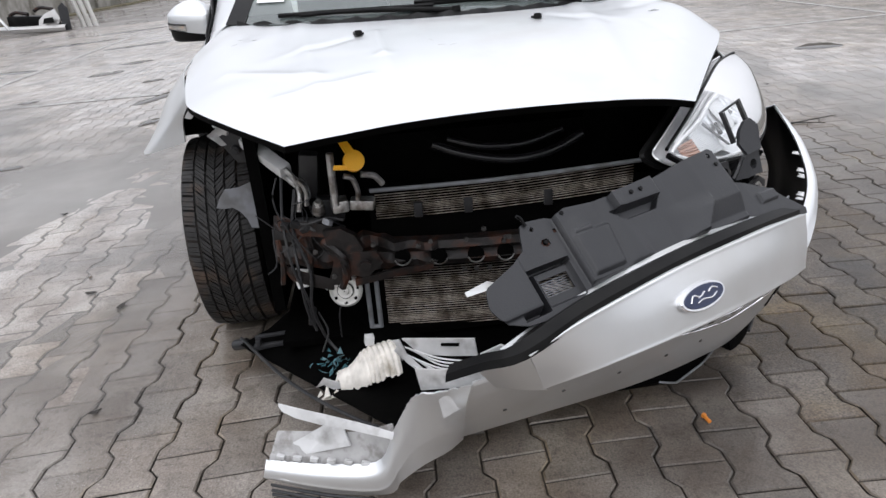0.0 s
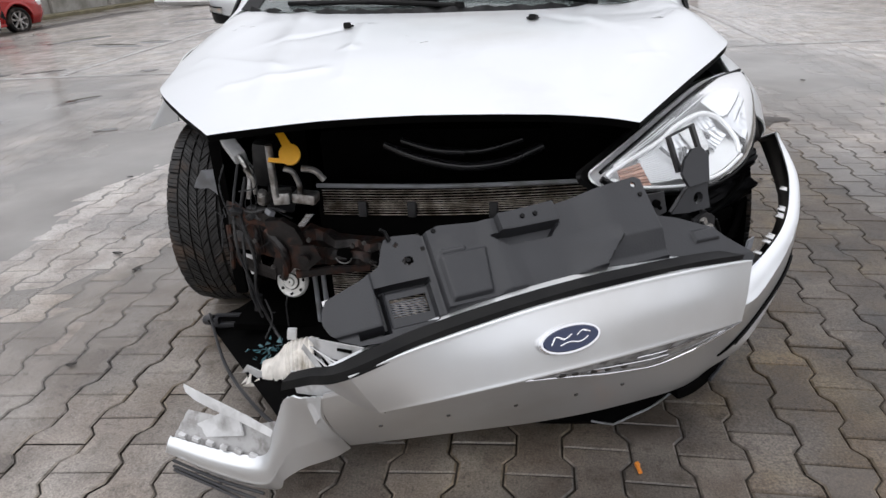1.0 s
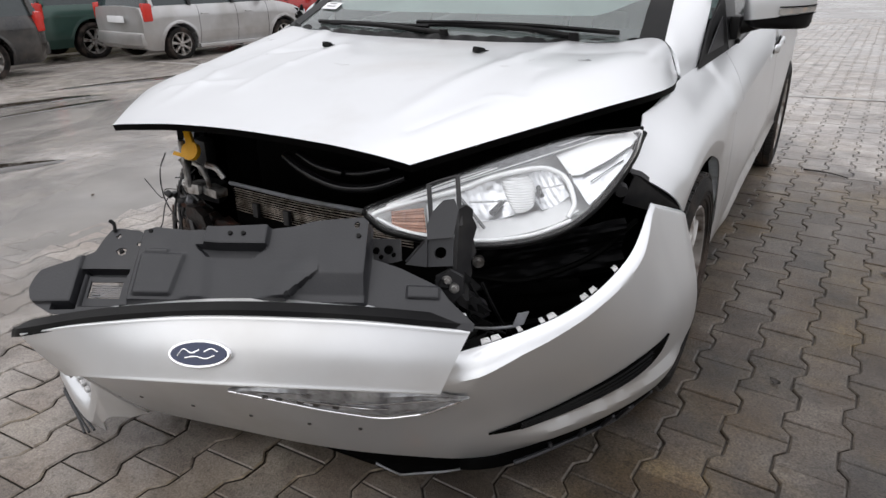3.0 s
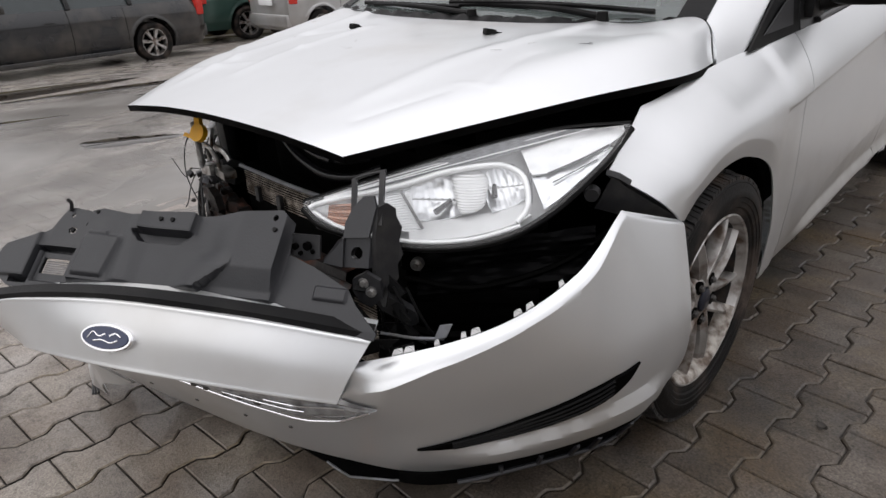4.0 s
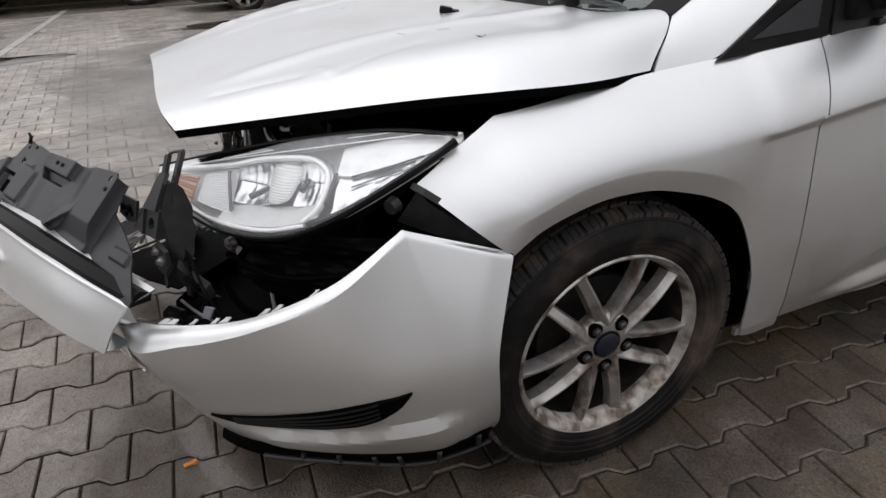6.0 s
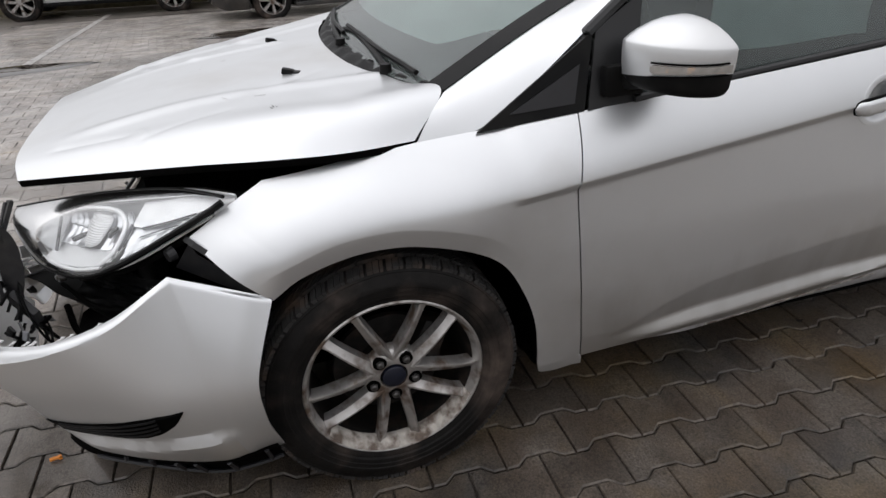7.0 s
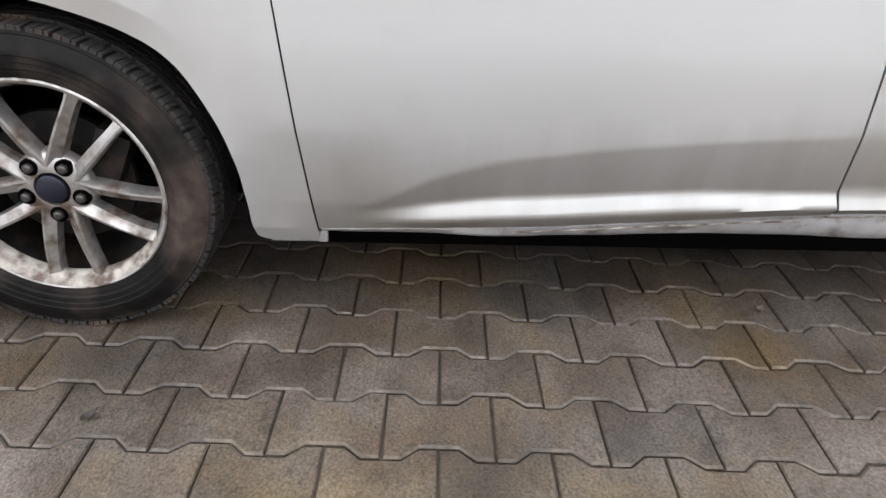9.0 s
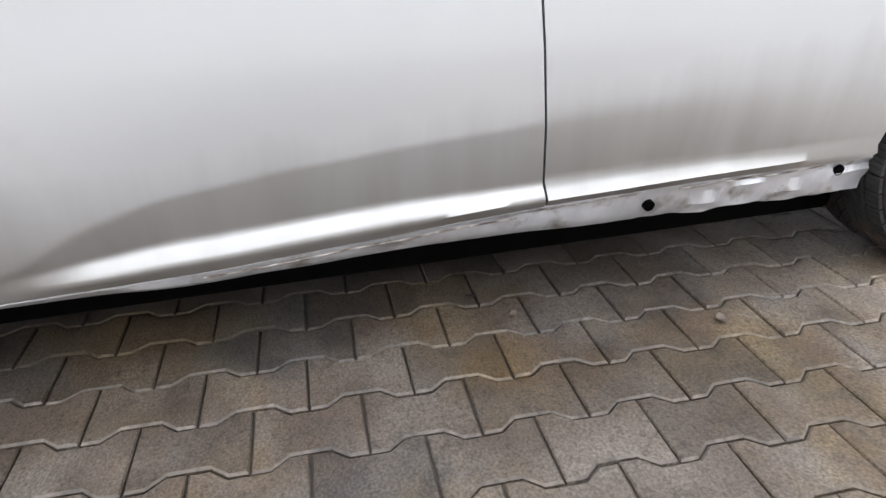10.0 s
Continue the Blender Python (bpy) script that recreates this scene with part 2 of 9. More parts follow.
for m in (M_PAVER, M_PAVER_STUFF, M_PAVER_EDGE):
    near_car = m is not M_PAVER_STUFF
    stain(m, 2.3, 0.50, 0.66, (0.55, 0.60, 0.68) if near_car else (0.70, 0.71, 0.73), 3.7)
    stain(m, 1.9, 0.46, 0.66, (1.25, 1.10, 0.74) if near_car else (1.06, 1.02, 0.90), 9.1)
    stain(m, 3.4, 0.55, 0.70, (1.30, 1.30, 1.30) if near_car else (1.12, 1.12, 1.12), 6.2)
    stain(m, 9.0, 0.55, 0.72, (0.62, 0.60, 0.58), 1.3)
    stain(m, 55.0, 0.52, 0.68, (0.66, 0.65, 0.64), 2.1)
    # the car's shade darkens pavers near it; the far gain includes sky sheen
    shade_round_spot(m, 0.95, 0.5, 1.2, 2.9, 3.2 if near_car else 4.0)
M_BED = material("wet_joint_sand", (0.048, 0.040, 0.033), 0.6, vary=0.4, scale=30, bump=0.5, bump_scale=120, color2=(0.06, 0.05, 0.04), mix_scale=2)
M_YARD = material("wet_yard_surface", (0.16, 0.14, 0.123), 0.4, vary=0.3, scale=4, bump=0.2, bump_scale=60, color2=(0.17, 0.15, 0.135), mix_scale=0.5, mix_low=0.4, mix_high=0.6, film=1.0, film_rough=0.10)
# silt film, its colour paled to add the sky's sheen on wet ground
M_FILM = material("wet_silt_sheen", (0.30, 0.285, 0.265), 0.4, vary=0.2, scale=2.0, color2=(0.17, 0.155, 0.138), mix_scale=1.6, mix_low=0.4, mix_high=0.65, rough2=0.3, film=0.7, film_rough=0.14, bump=0.05, bump_scale=25)
fn, fl = M_FILM.node_tree.nodes, M_FILM.node_tree.links
f_tc, f_sub, f_len, f_nz, f_add, f_rng = fn.new("ShaderNodeTexCoord"), fn.new("ShaderNodeVectorMath"), fn.new("ShaderNodeVectorMath"), fn.new("ShaderNodeTexNoise"), fn.new("ShaderNodeMath"), fn.new("ShaderNodeMapRange")
f_flat = fn.new("ShaderNodeVectorMath")
f_sub.operation, f_len.operation, f_flat.operation, f_add.operation = "SUBTRACT", "LENGTH", "MULTIPLY", "MULTIPLY_ADD"
f_sub.inputs[1].default_value = (0.5, 0.5, 0.5)
f_flat.inputs[1].default_value = (1, 1, 0)
f_nz.inputs["Scale"].default_value, f_nz.inputs["Detail"].default_value = 1.6, 9
f_add.inputs[1].default_value = -0.55
f_rng.inputs["From Min"].default_value, f_rng.inputs["From Max"].default_value = 0.26, -0.08
f_rng.inputs["To Max"].default_value = 0.62
fl.new(f_tc.outputs["Generated"], f_sub.inputs[0])
fl.new(f_sub.outputs[0], f_flat.inputs[0])
fl.new(f_flat.outputs[0], f_len.inputs[0])
fl.new(f_tc.outputs["Object"], f_nz.inputs["Vector"])
fl.new(f_nz.outputs["Fac"], f_add.inputs[0])
fl.new(f_len.outputs["Value"], f_add.inputs[2])
fl.new(f_add.outputs[0], f_rng.inputs["Value"])
fl.new(f_rng.outputs["Result"], fn["Principled BSDF"].inputs["Alpha"])
M_PUDDLE = material("standing_water", (0.035, 0.028, 0.022), 0.03, vary=0.2, scale=1.5, spec=0.5)
M_LINE = material("worn_white_road_paint", (0.40, 0.39, 0.375), 0.45, vary=0.2, scale=30, color2=(0.16, 0.14, 0.125), mix_scale=12, mix_low=0.42, mix_high=0.68)
M_WALL = material("weathered_concrete_wall", (0.33, 0.315, 0.29), 0.85, vary=0.2, scale=4, bump=0.3, bump_scale=40, color2=(0.2, 0.19, 0.165), mix_scale=1.2)
M_BARK = material("tree_bark", (0.09, 0.075, 0.06), 0.9, vary=0.4, scale=12, bump=0.6, bump_scale=30)
M_TWIG = material("wet_twig", (0.025, 0.02, 0.016), 0.6, vary=0.3)
M_LEAF = material("dead_leaf", (0.12, 0.095, 0.075), 0.7, vary=0.3, scale=50)
M_GRASS = material("dry_grass_verge", (0.13, 0.115, 0.07), 0.95, vary=0.4, scale=6, bump=0.5, bump_scale=30)


def glass(name, tint, mist, ior=1.5, rough=0.02, haze=(0.62, 0.70, 0.68)):
    """A thin pane: clear, glossy by its angle, with a film of mist."""
    m = bpy.data.materials.new(name)
    m.use_nodes = True
    n, l = m.node_tree.nodes, m.node_tree.links
    n.clear()
    out = n.new("ShaderNodeOutputMaterial")
    clear, shine, film = n.new("ShaderNodeBsdfTransparent"), n.new("ShaderNodeBsdfGlossy"), n.new("ShaderNodeBsdfDiffuse")
    clear.inputs["Color"].default_value = (*tint, 1)
    shine.inputs["Roughness"].default_value = rough
    film.inputs["Color"].default_value = (*haze, 1)
    nz, rg = n.new("ShaderNodeTexNoise"), n.new("ShaderNodeMapRange")
    nz.inputs["Scale"].default_value = 5
    rg.inputs["To Min"].default_value, rg.inputs["To Max"].default_value = mist * 0.6, mist * 1.4
    m1, m2, fr = n.new("ShaderNodeMixShader"), n.new("ShaderNodeMixShader"), n.new("ShaderNodeFresnel")
    fr.inputs["IOR"].default_value = ior
    l.new(nz.outputs["Fac"], rg.inputs["Value"])
    l.new(rg.outputs["Result"], m1.inputs["Fac"])
    l.new(clear.outputs[0], m1.inputs[1])
    l.new(film.outputs[0], m1.inputs[2])
    l.new(fr.outputs["Fac"], m2.inputs["Fac"])
    l.new(m1.outputs[0], m2.inputs[1])
    l.new(shine.outputs[0], m2.inputs[2])
    l.new(m2.outputs[0], out.inputs["Surface"])
    return m


# ---- mesh helpers ----
def part(name, bm, mat, parent=None, label="", smooth=38.0, solid=0.0, solid_offset=-1.0):
    me = bpy.data.meshes.new(name)
    bm.normal_update()
    if solid:
        for e in bm.edges:
            e.smooth = not e.is_boundary
    bm.to_mesh(me)
    bm.free()
    for m in mat if isinstance(mat, (list, tuple)) else (mat,):
        me.materials.append(m)
    if smooth:
        me.polygons.foreach_set("use_smooth", [True] * len(me.polygons))
        keep = [e.index for e in me.edges if e.use_edge_sharp] if solid else []
        me.set_sharp_from_angle(angle=radians(smooth))
        for k in keep:
            me.edges[k].use_edge_sharp = True
    ob = new(name, me)
    if parent:
        ob.parent = parent
    if label:
        tagged(ob, label)
    if solid:
        mod = ob.modifiers.new("thickness", "SOLIDIFY")
        mod.thickness, mod.offset = solid, solid_offset
    return ob


def islands(bm):
    """The separate pieces of a mesh, each as a mesh of its own."""
    bm.verts.index_update()
    seen, out = set(), []
    for v in bm.verts:
        if v in seen:
            continue
        stack, group = [v], []
        seen.add(v)
        while stack:
            a = stack.pop()
            group.append(a)
            for e in a.link_edges:
                b = e.other_vert(a)
                if b not in seen:
                    seen.add(b)
                    stack.append(b)
        piece = bmesh.new()
        got = {a: piece.verts.new(a.co) for a in group}
        for f in {f for a in group for f in a.link_faces}:
            piece.faces.new([got[a] for a in f.verts]).material_index = f.material_index
        bmesh.ops.recalc_face_normals(piece, faces=piece.faces)
        out.append(piece)
    bm.free()
    return out


def thing(name, label, category, at=(0, 0, 0), group="", heading=0.0):
    ob = tagged(new(name), label, category, group)
    ob.empty_display_size = 0.2
    ob.matrix_world = pose(*at, 0, 0, heading)
    return ob


def cr(points, n):
    """n places along a smooth line through the points."""
    p = [Vector(q) for q in points]
    p = [2 * p[0] - p[1]] + p + [2 * p[-1] - p[-2]]
    lens = [0.0]
    for a, b in zip(p[1:-2], p[2:-1]):
        lens.append(lens[-1] + max((b - a).length, 1e-6))
    out = []
    for k in range(n):
        s = lens[-1] * k / (n - 1)
        i = max(j for j in range(len(lens) - 1) if lens[j] <= s + 1e-9)
        t = (s - lens[i]) / (lens[i + 1] - lens[i])
        a, b, c, d = p[i : i + 4]
        out.append(0.5 * ((2 * b) + (c - a) * t + (2 * a - 5 * b + 4 * c - d) * t * t + (3 * b - a - 3 * c + d) * t * t * t))
    return out


def grid(bm, rows, closed=False, mat_index=0, flip=False):
    """Faces between rows of places."""
    vs = [[bm.verts.new(p) for p in row] for row in rows]
    for a, b in zip(vs, vs[1:]):
        n = len(a)
        for k in range(n if closed else n - 1):
            f = [a[k], a[(k + 1) % n], b[(k + 1) % n], b[k]]
            face = bm.faces.new(f[::-1] if flip else f)
            face.material_index = mat_index
    return vs


def loft(curves, nu, nv):
    """A smooth sheet through section curves: each is resampled to nu places, then nv places along."""
    cols = [cr(c, nu) for c in curves]
    lines = [cr([c[k] for c in cols], nv) for k in range(nu)]
    return [[lines[k][j] for k in range(nu)] for j in range(nv)]


def box(bm, at, size, turn=(0, 0, 0), bevel=0.0, mat_index=0):
    got = bmesh.ops.create_cube(bm, size=1.0, matrix=pose(*at, *turn) @ Matrix.Diagonal((*size, 1)))
    faces = {f for v in got["verts"] for f in v.link_faces}
    for f in faces:
        f.material_index = mat_index
    if bevel:
        edges = list({e for v in got["verts"] for e in v.link_edges})
        bmesh.ops.bevel(bm, geom=edges, offset=bevel, segments=2, affect="EDGES", profile=0.6)
    return got["verts"]


def cyl(bm, a, b, r, r2=None, seg=16, mat_index=0, caps=True):
    a, b = Vector(a), Vector(b)
    turn = (b - a).to_track_quat("Z", "Y").to_matrix().to_4x4()
    got = bmesh.ops.create_cone(bm, cap_ends=caps, segments=seg, radius1=r, radius2=r if r2 is None else r2, depth=(b - a).length,
                                matrix=Matrix.Translation((a + b) / 2) @ turn)
    for f in {f for v in got["verts"] for f in v.link_faces}:
        f.material_index = mat_index


def tube(bm, points, r, seg=8, n=None, mat_index=0, taper=1.0):
    pts = cr(points, n or max(6, 6 * len(points)))
    rows = []
    up = Vector((0.13, 0.31, 0.94))
    for k, p in enumerate(pts):
        d = (pts[min(k + 1, len(pts) - 1)] - pts[max(k - 1, 0)]).normalized()
        u = d.cross(up).normalized()
        v = d.cross(u)
        rr = r * (1 + (taper - 1) * k / (len(pts) - 1))
        rows.append([p + rr * (math.cos(6.2832 * j / seg) * u + math.sin(6.2832 * j / seg) * v) for j in range(seg)])
    vs = grid(bm, rows, closed=True, mat_index=mat_index)
    bm.faces.new(vs[0])
    bm.faces.new(vs[-1][::-1])


def revolve(bm, profile, seg=48, axis="x", mat_index=0):
    """profile: (radius, along the axis)."""
    rows = []
    for k in range(seg):
        a = 2 * math.pi * k / seg
        rows.append([Vector((x, r * math.cos(a), r * math.sin(a))) for r, x in profile])
    rows.append(rows[0])
    vs = grid(bm, rows, mat_index=mat_index)
    bmesh.ops.remove_doubles(bm, verts=[v for row in (vs[0], vs[-1]) for v in row], dist=1e-5)


def plate(bm, outline, thick, normal=None, mat_index=0):
    """A flat piece with an outline and a thickness along its normal."""
    p = [Vector(q) for q in outline]
    nrm = Vector(normal).normalized() if normal else (p[1] - p[0]).cross(p[2] - p[1]).normalized()
    a = [bm.verts.new(q) for q in p]
    b = [bm.verts.new(q + nrm * thick) for q in p]
    fs = [bm.faces.new(a[::-1]), bm.faces.new(b)]
    for k in range(len(p)):
        j = (k + 1) % len(p)
        fs.append(bm.faces.new([a[k], a[j], b[j], b[k]]))
    for f in fs:
        f.material_index = mat_index


def smoothstep(a, b, x):
    t = min(1.0, max(0.0, (x - a) / (b - a)))
    return t * t * (3 - 2 * t)


def ground_z(x, y):
    """The yard falls away gently for drainage."""
    d = max(0.0, -x - 1.6)
    return -0.042 * d * d / (d + 0.6)


# ---- ground ----
ROW = 0.13544
LONG = 0.19873
SKEW = 0.0428
AX, AY = 0.943, 0.258


def drift(q):
    """The rows slip slowly sideways towards the far side of the yard."""
    d = max(0.0, -0.563 - q)
    return -0.1116 * d * d / (d + 0.25), 0.1116 * d * (d + 0.5) / (d + 0.25) ** 2


def lattice(p, q):
    """p along the paver rows, q across them."""
    p += drift(q)[0]
    return (AX + q * math.cos(SKEW) + p * math.sin(SKEW), AY + p * math.cos(SKEW) - q * math.sin(SKEW))


def build_ground():
    bm = bmesh.new()
    xs = [-400, -120, -50, -30, -22, -16] + [-14 + 0.5 * k for k in range(27)] + [0, 3, 8, 20, 60, 150, 400]
    ys = [-400, -100, -30, -10, 0, 5, 10, 15, 20, 30, 60, 150, 400]
    grid(bm, [[Vector((x, y, ground_z(x, y) - 0.010)) for x in xs] for y in ys], flip=True)
    ob = part("ground", bm, [M_BED])
    tagged(ob, "wet sandy bed under the concrete pavers of the yard", "ground", kind="structure")
    return ob


def paver_outline(gap=0.0022, amp=0.0128):
    """Outline of one double-T paver, its length along p, from corner to corner."""
    half, h = LONG / 2 - 0.0022, ROW / 2 - gap
    c, w = 0.035, 0.065
    top = [(-half, h + amp), (-w, h + amp), (-c, h - amp), (c, h - amp), (w, h + amp), (half, h + amp)]
    return top + [(-p, -q) for p, q in top]


def paver_rings():
    o = paver_outline()
    inner = []
    for p, q in o:
        inner.append((p - math.copysign(0.0028, p) * (1 if abs(p) > 0.09 else 0), q - math.copysign(0.0048, q)))
    return o, inner


ground = build_ground()


def build_pavers():
    outer, inner = paver_rings()
    n = len(outer)
    # the pavers beside the car, each an object of its own
    me = bpy.data.meshes.new("paver")
    cs, sn = math.cos(SKEW), math.sin(SKEW)

    def turned(p, q, z):
        return (q * cs + p * sn, p * cs - q * sn, z)

    top_faces = [(0, 1, 2, 9, 10, 11), (2, 3, 8, 9), (3, 4, 5, 6, 7, 8)]
    vs = [turned(p, q, -0.012) for p, q in outer] + [turned(p, q, -0.0035) for p, q in outer] + [turned(p, q, 0.0) for p, q in inner]
    fs = [(k, (k + 1) % n, n + (k + 1) % n, n + k) for k in range(n)]
    fs += [(n + k, n + (k + 1) % n, 2 * n + (k + 1) % n, 2 * n + k) for k in range(n)]
    fs += [tuple(2 * n + k for k in f) for f in top_faces]
    me.from_pydata(vs, [], fs)
    bmx = bmesh.new()
    bmx.from_mesh(me)
    bmesh.ops.recalc_face_normals(bmx, faces=bmx.faces)
    bmx.to_mesh(me)
    bmx.free()
    for k, poly in enumerate(me.polygons):
        poly.material_index = 1 if n <= k < 2 * n and k - n not in (5, 11) else 0
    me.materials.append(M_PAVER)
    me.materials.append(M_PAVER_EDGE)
    rng = random.Random(4)
    near, far = [], []
    for j in range(-90, 72):
        for i in range(-22, 92):
            p, q = LONG * (i + (0.5 if j % 2 else 0.0)), ROW * (j + 0.5)
            x, y = lattice(p, q)
            if not (-11.5 < x < 9.5 and -3.6 < y < 17.5):
                continue
            if x > 6 and y < 0:
                continue
            (near if 0.60 < x < 1.75 and -0.9 < y < 2.6 else far).append((x, y, drift(q)[1]))
    for x, y, _ in near[:300]:
        ob = new("paver", me)
        ob.parent = ground
        ob.location = (x, y, rng.uniform(-0.0022, 0.0014))
        ob.rotation_euler = (rng.uniform(-0.009, 0.009), rng.uniform(-0.009, 0.009), rng.uniform(-0.011, 0.011))
    far += near[300:]
    base = np.array([turned(p, q, -0.0035) for p, q in outer] + [turned(p, q, 0.0) for p, q in inner])
    shear = np.array([k for _, _, k in far])
    pos = np.array([(x, y, ground_z(x, y)) for x, y, _ in far])
    gen = np.random.default_rng(7)
    pos[:, 2] += gen.uniform(-0.0015, 0.0012, len(pos))
    tilt = gen.uniform(-0.006, 0.006, (len(pos), 2))
    allv = pos[:, None, :] + base[None]
    allv[:, :, 1] += shear[:, None] * base[None, :, 0]
    allv[:, :, 2] += tilt[:, :1] * base[None, :, 0] + tilt[:, 1:] * base[None, :, 1]
    slope = np.array([(ground_z(x + 0.01, y) - ground_z(x - 0.01, y)) / 0.02 for x, y, _ in far])
    allv[:, :, 2] += slope[:, None] * base[None, :, 0]
    f1 = [tuple(reversed((k, (k + 1) % n, n + (k + 1) % n, n + k))) for k in range(n)] + [tuple(reversed([n + k for k in f])) for f in top_faces]
    faces = [tuple(i * 2 * n + k for k in f) for i in range(len(far)) for f in f1]
    mf = bpy.data.meshes.new("pavers")
    mf.from_pydata(allv.reshape(-1, 3).tolist(), [], faces)
    if mf.polygons[n].normal.z < 0:
        mf.flip_normals()
    per = n + len(top_faces)
    mf.polygons.foreach_set("material_index", [1 if k < n and k not in (5, 11) else 0 for _ in range(len(far)) for k in range(per)])
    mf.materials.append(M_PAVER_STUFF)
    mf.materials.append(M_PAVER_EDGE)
    ob = new("pavers", mf)
    ob.parent = ground
    tagged(ob, "wet brownish grey interlocking concrete pavers of the yard", kind="stuff")


def build_yard_rest():
    """The yard beyond the paved stretch near the car."""
    bm = bmesh.new()
    for x0, x1, y0, y1 in [(-300, -11.5, -200, 300), (9.5, 300, -200, 300), (-11.5, 9.5, 17.5, 300), (-11.5, 9.5, -200, -3.6), (6, 9.5, -3.6, 0)]:
        nx = [x0 + (x1 - x0) * k / 80 for k in range(81)]
        grid(bm, [[Vector((x, y, ground_z(x, y) - 0.001)) for x in nx] for y in (y0, y1)], flip=True)
    ob = part("yard_surface", bm, M_YARD)
    tagged(ob, "wet grey surface of the wide yard round the cars", "ground", kind="structure")


def ground_patch(name, mat, cx, cy, rx, ry, turn, seed, lift, label, category, kind):
    rng = random.Random(seed)
    ph = [rng.uniform(0, 6.28) for _ in range(6)]
    bm = bmesh.new()
    ring, mid = [], []
    cs, sn = math.cos(turn), math.sin(turn)
    for k in range(56):
        a = 2 * math.pi * k / 56
        r = 1 + 0.15 * math.sin(2 * a + ph[0]) + 0.10 * math.sin(3 * a + ph[1]) + 0.06 * math.sin(5 * a + ph[2]) + 0.03 * math.sin(9 * a + ph[3]) + 0.02 * math.sin(14 * a + ph[4])
        px, py = rx * r * math.cos(a), ry * r * math.sin(a)
        x, y = cx + px * cs - py * sn, cy + px * sn + py * cs
        ring.append(Vector((x, y, ground_z(x, y) + 0.0005)))
        x2, y2 = cx + 0.9 * (px * cs - py * sn), cy + 0.9 * (px * sn + py * cs)
        mid.append(Vector((x2, y2, ground_z(x2, y2) + lift)))
    vs = grid(bm, [ring, mid], closed=True)
    c = bm.verts.new((cx, cy, ground_z(cx, cy) + lift))
    for k in range(56):
        bm.faces.new((vs[1][k], vs[1][(k + 1) % 56], c))
    bmesh.ops.recalc_face_normals(bm, faces=bm.faces)
    if sum(f.normal.z for f in bm.faces) < 0:
        bmesh.ops.reverse_faces(bm, faces=bm.faces)
    tagged(part(name, bm, mat), label, category, kind=kind)


def build_puddles():
    """Shallow puddles: place, half-sizes and heading."""
    for k, (x, y, rx, ry, a) in enumerate([(-5.55, 8.35, 0.42, 0.13, -0.5), (-3.70, 6.88, 0.20, 0.13, 0.4), (-3.63, 7.80, 0.22, 0.12, 0.1), (-2.78, 5.74, 0.10, 0.07, 0.3), (-2.37, 4.54, 0.32, 0.10, 1.15), (-2.10, 3.37, 0.15, 0.06, 1.2), (-3.93, 5.19, 0.12, 0.05, 0.0),
                                           (-6.15, 8.20, 0.65, 0.16, -0.5), (-5.57, 5.62, 0.24, 0.07, 0.3), (-6.15, 5.42, 0.22, 0.09, 0.8), (-5.50, 4.10, 0.48, 0.13, 1.5), (-3.74, 3.57, 0.20, 0.09, 1.2), (-3.97, 2.50, 0.09, 0.05, 0.8), (-2.73, 2.34, 0.08, 0.05, 0.2),
                                           (-5.72, 2.00, 0.60, 0.13, 1.45), (-3.52, 0.30, 0.36, 0.16, 0.75), (-5.42, -0.15, 0.55, 0.13, 1.35), (-6.60, 1.60, 1.30, 0.20, 1.35), (-7.60, 0.60, 0.40, 1.40, 0.0), (-6.9, 3.9, 1.2, 0.16, 1.2), (-7.6, 9.6, 0.6, 0.2, 0.9), (-4.4, 10.5, 0.5, 0.16, 0.2), (-6.4, 12.5, 0.9, 0.2, 0.1), (-5.9, 14.5, 1.0, 0.2, 0.1),
                                           (4.20, 4.20, 0.30, 0.14, 0.4), (2.4, 9.5, 0.5, 0.12, 0.3), (4.6, 11.8, 0.7, 0.16, 0.1), (-6.0, -2.6, 0.4, 0.8, 0.2)]):
        ground_patch("puddle", M_PUDDLE, x, y, rx, ry, a, k, 0.0064, "shallow dark muddy puddle on the pavers", "puddle", "")


def build_film():
    for k, (x, y, rx, ry, a) in enumerate([(-2.12, 0.85, 0.80, 1.70, 0.05), (-3.9, -0.6, 1.0, 0.85, 0.2), (3.3, 1.3, 0.6, 1.2, -0.2), (-4.2, 3.2, 1.0, 1.5, 0.1), (-5.7, 0.9, 1.0, 1.4, 0.2), (2.5, 4.2, 0.6, 1.5, 0.1)]):
        ground_patch("silt_sheen_film", M_FILM, x, y, rx * 1.55, ry * 1.55, a, 50 + k, 0.0034 + 0.0003 * k, "smooth wet film of silt over the paving, paled for sky sheen", "ground film", "structure")


def road_line(x0, y0, x1, y1, w=0.1):
    bm = bmesh.new()
    d = Vector((x1 - x0, y1 - y0, 0))
    s = Vector((-d.y, d.x, 0)).normalized() * w / 2
    n = 30
    rows = []
    for k in range(n + 1):
        p = Vector((x0, y0, 0)) + d * k / n
        rows.append([Vector((q.x, q.y, ground_z(q.x, q.y) + 0.0035)) for q in (p - s, p + s)])
    grid(bm, rows)
    if sum(f.calc_center_median().z * 0 + f.normal.z for f in bm.faces) < 0:
        bmesh.ops.reverse_faces(bm, faces=bm.faces)
    ob = part("parking_line", bm, M_LINE)
    tagged(ob, "worn white painted parking bay line", "road marking", group="parking lines", kind="structure")


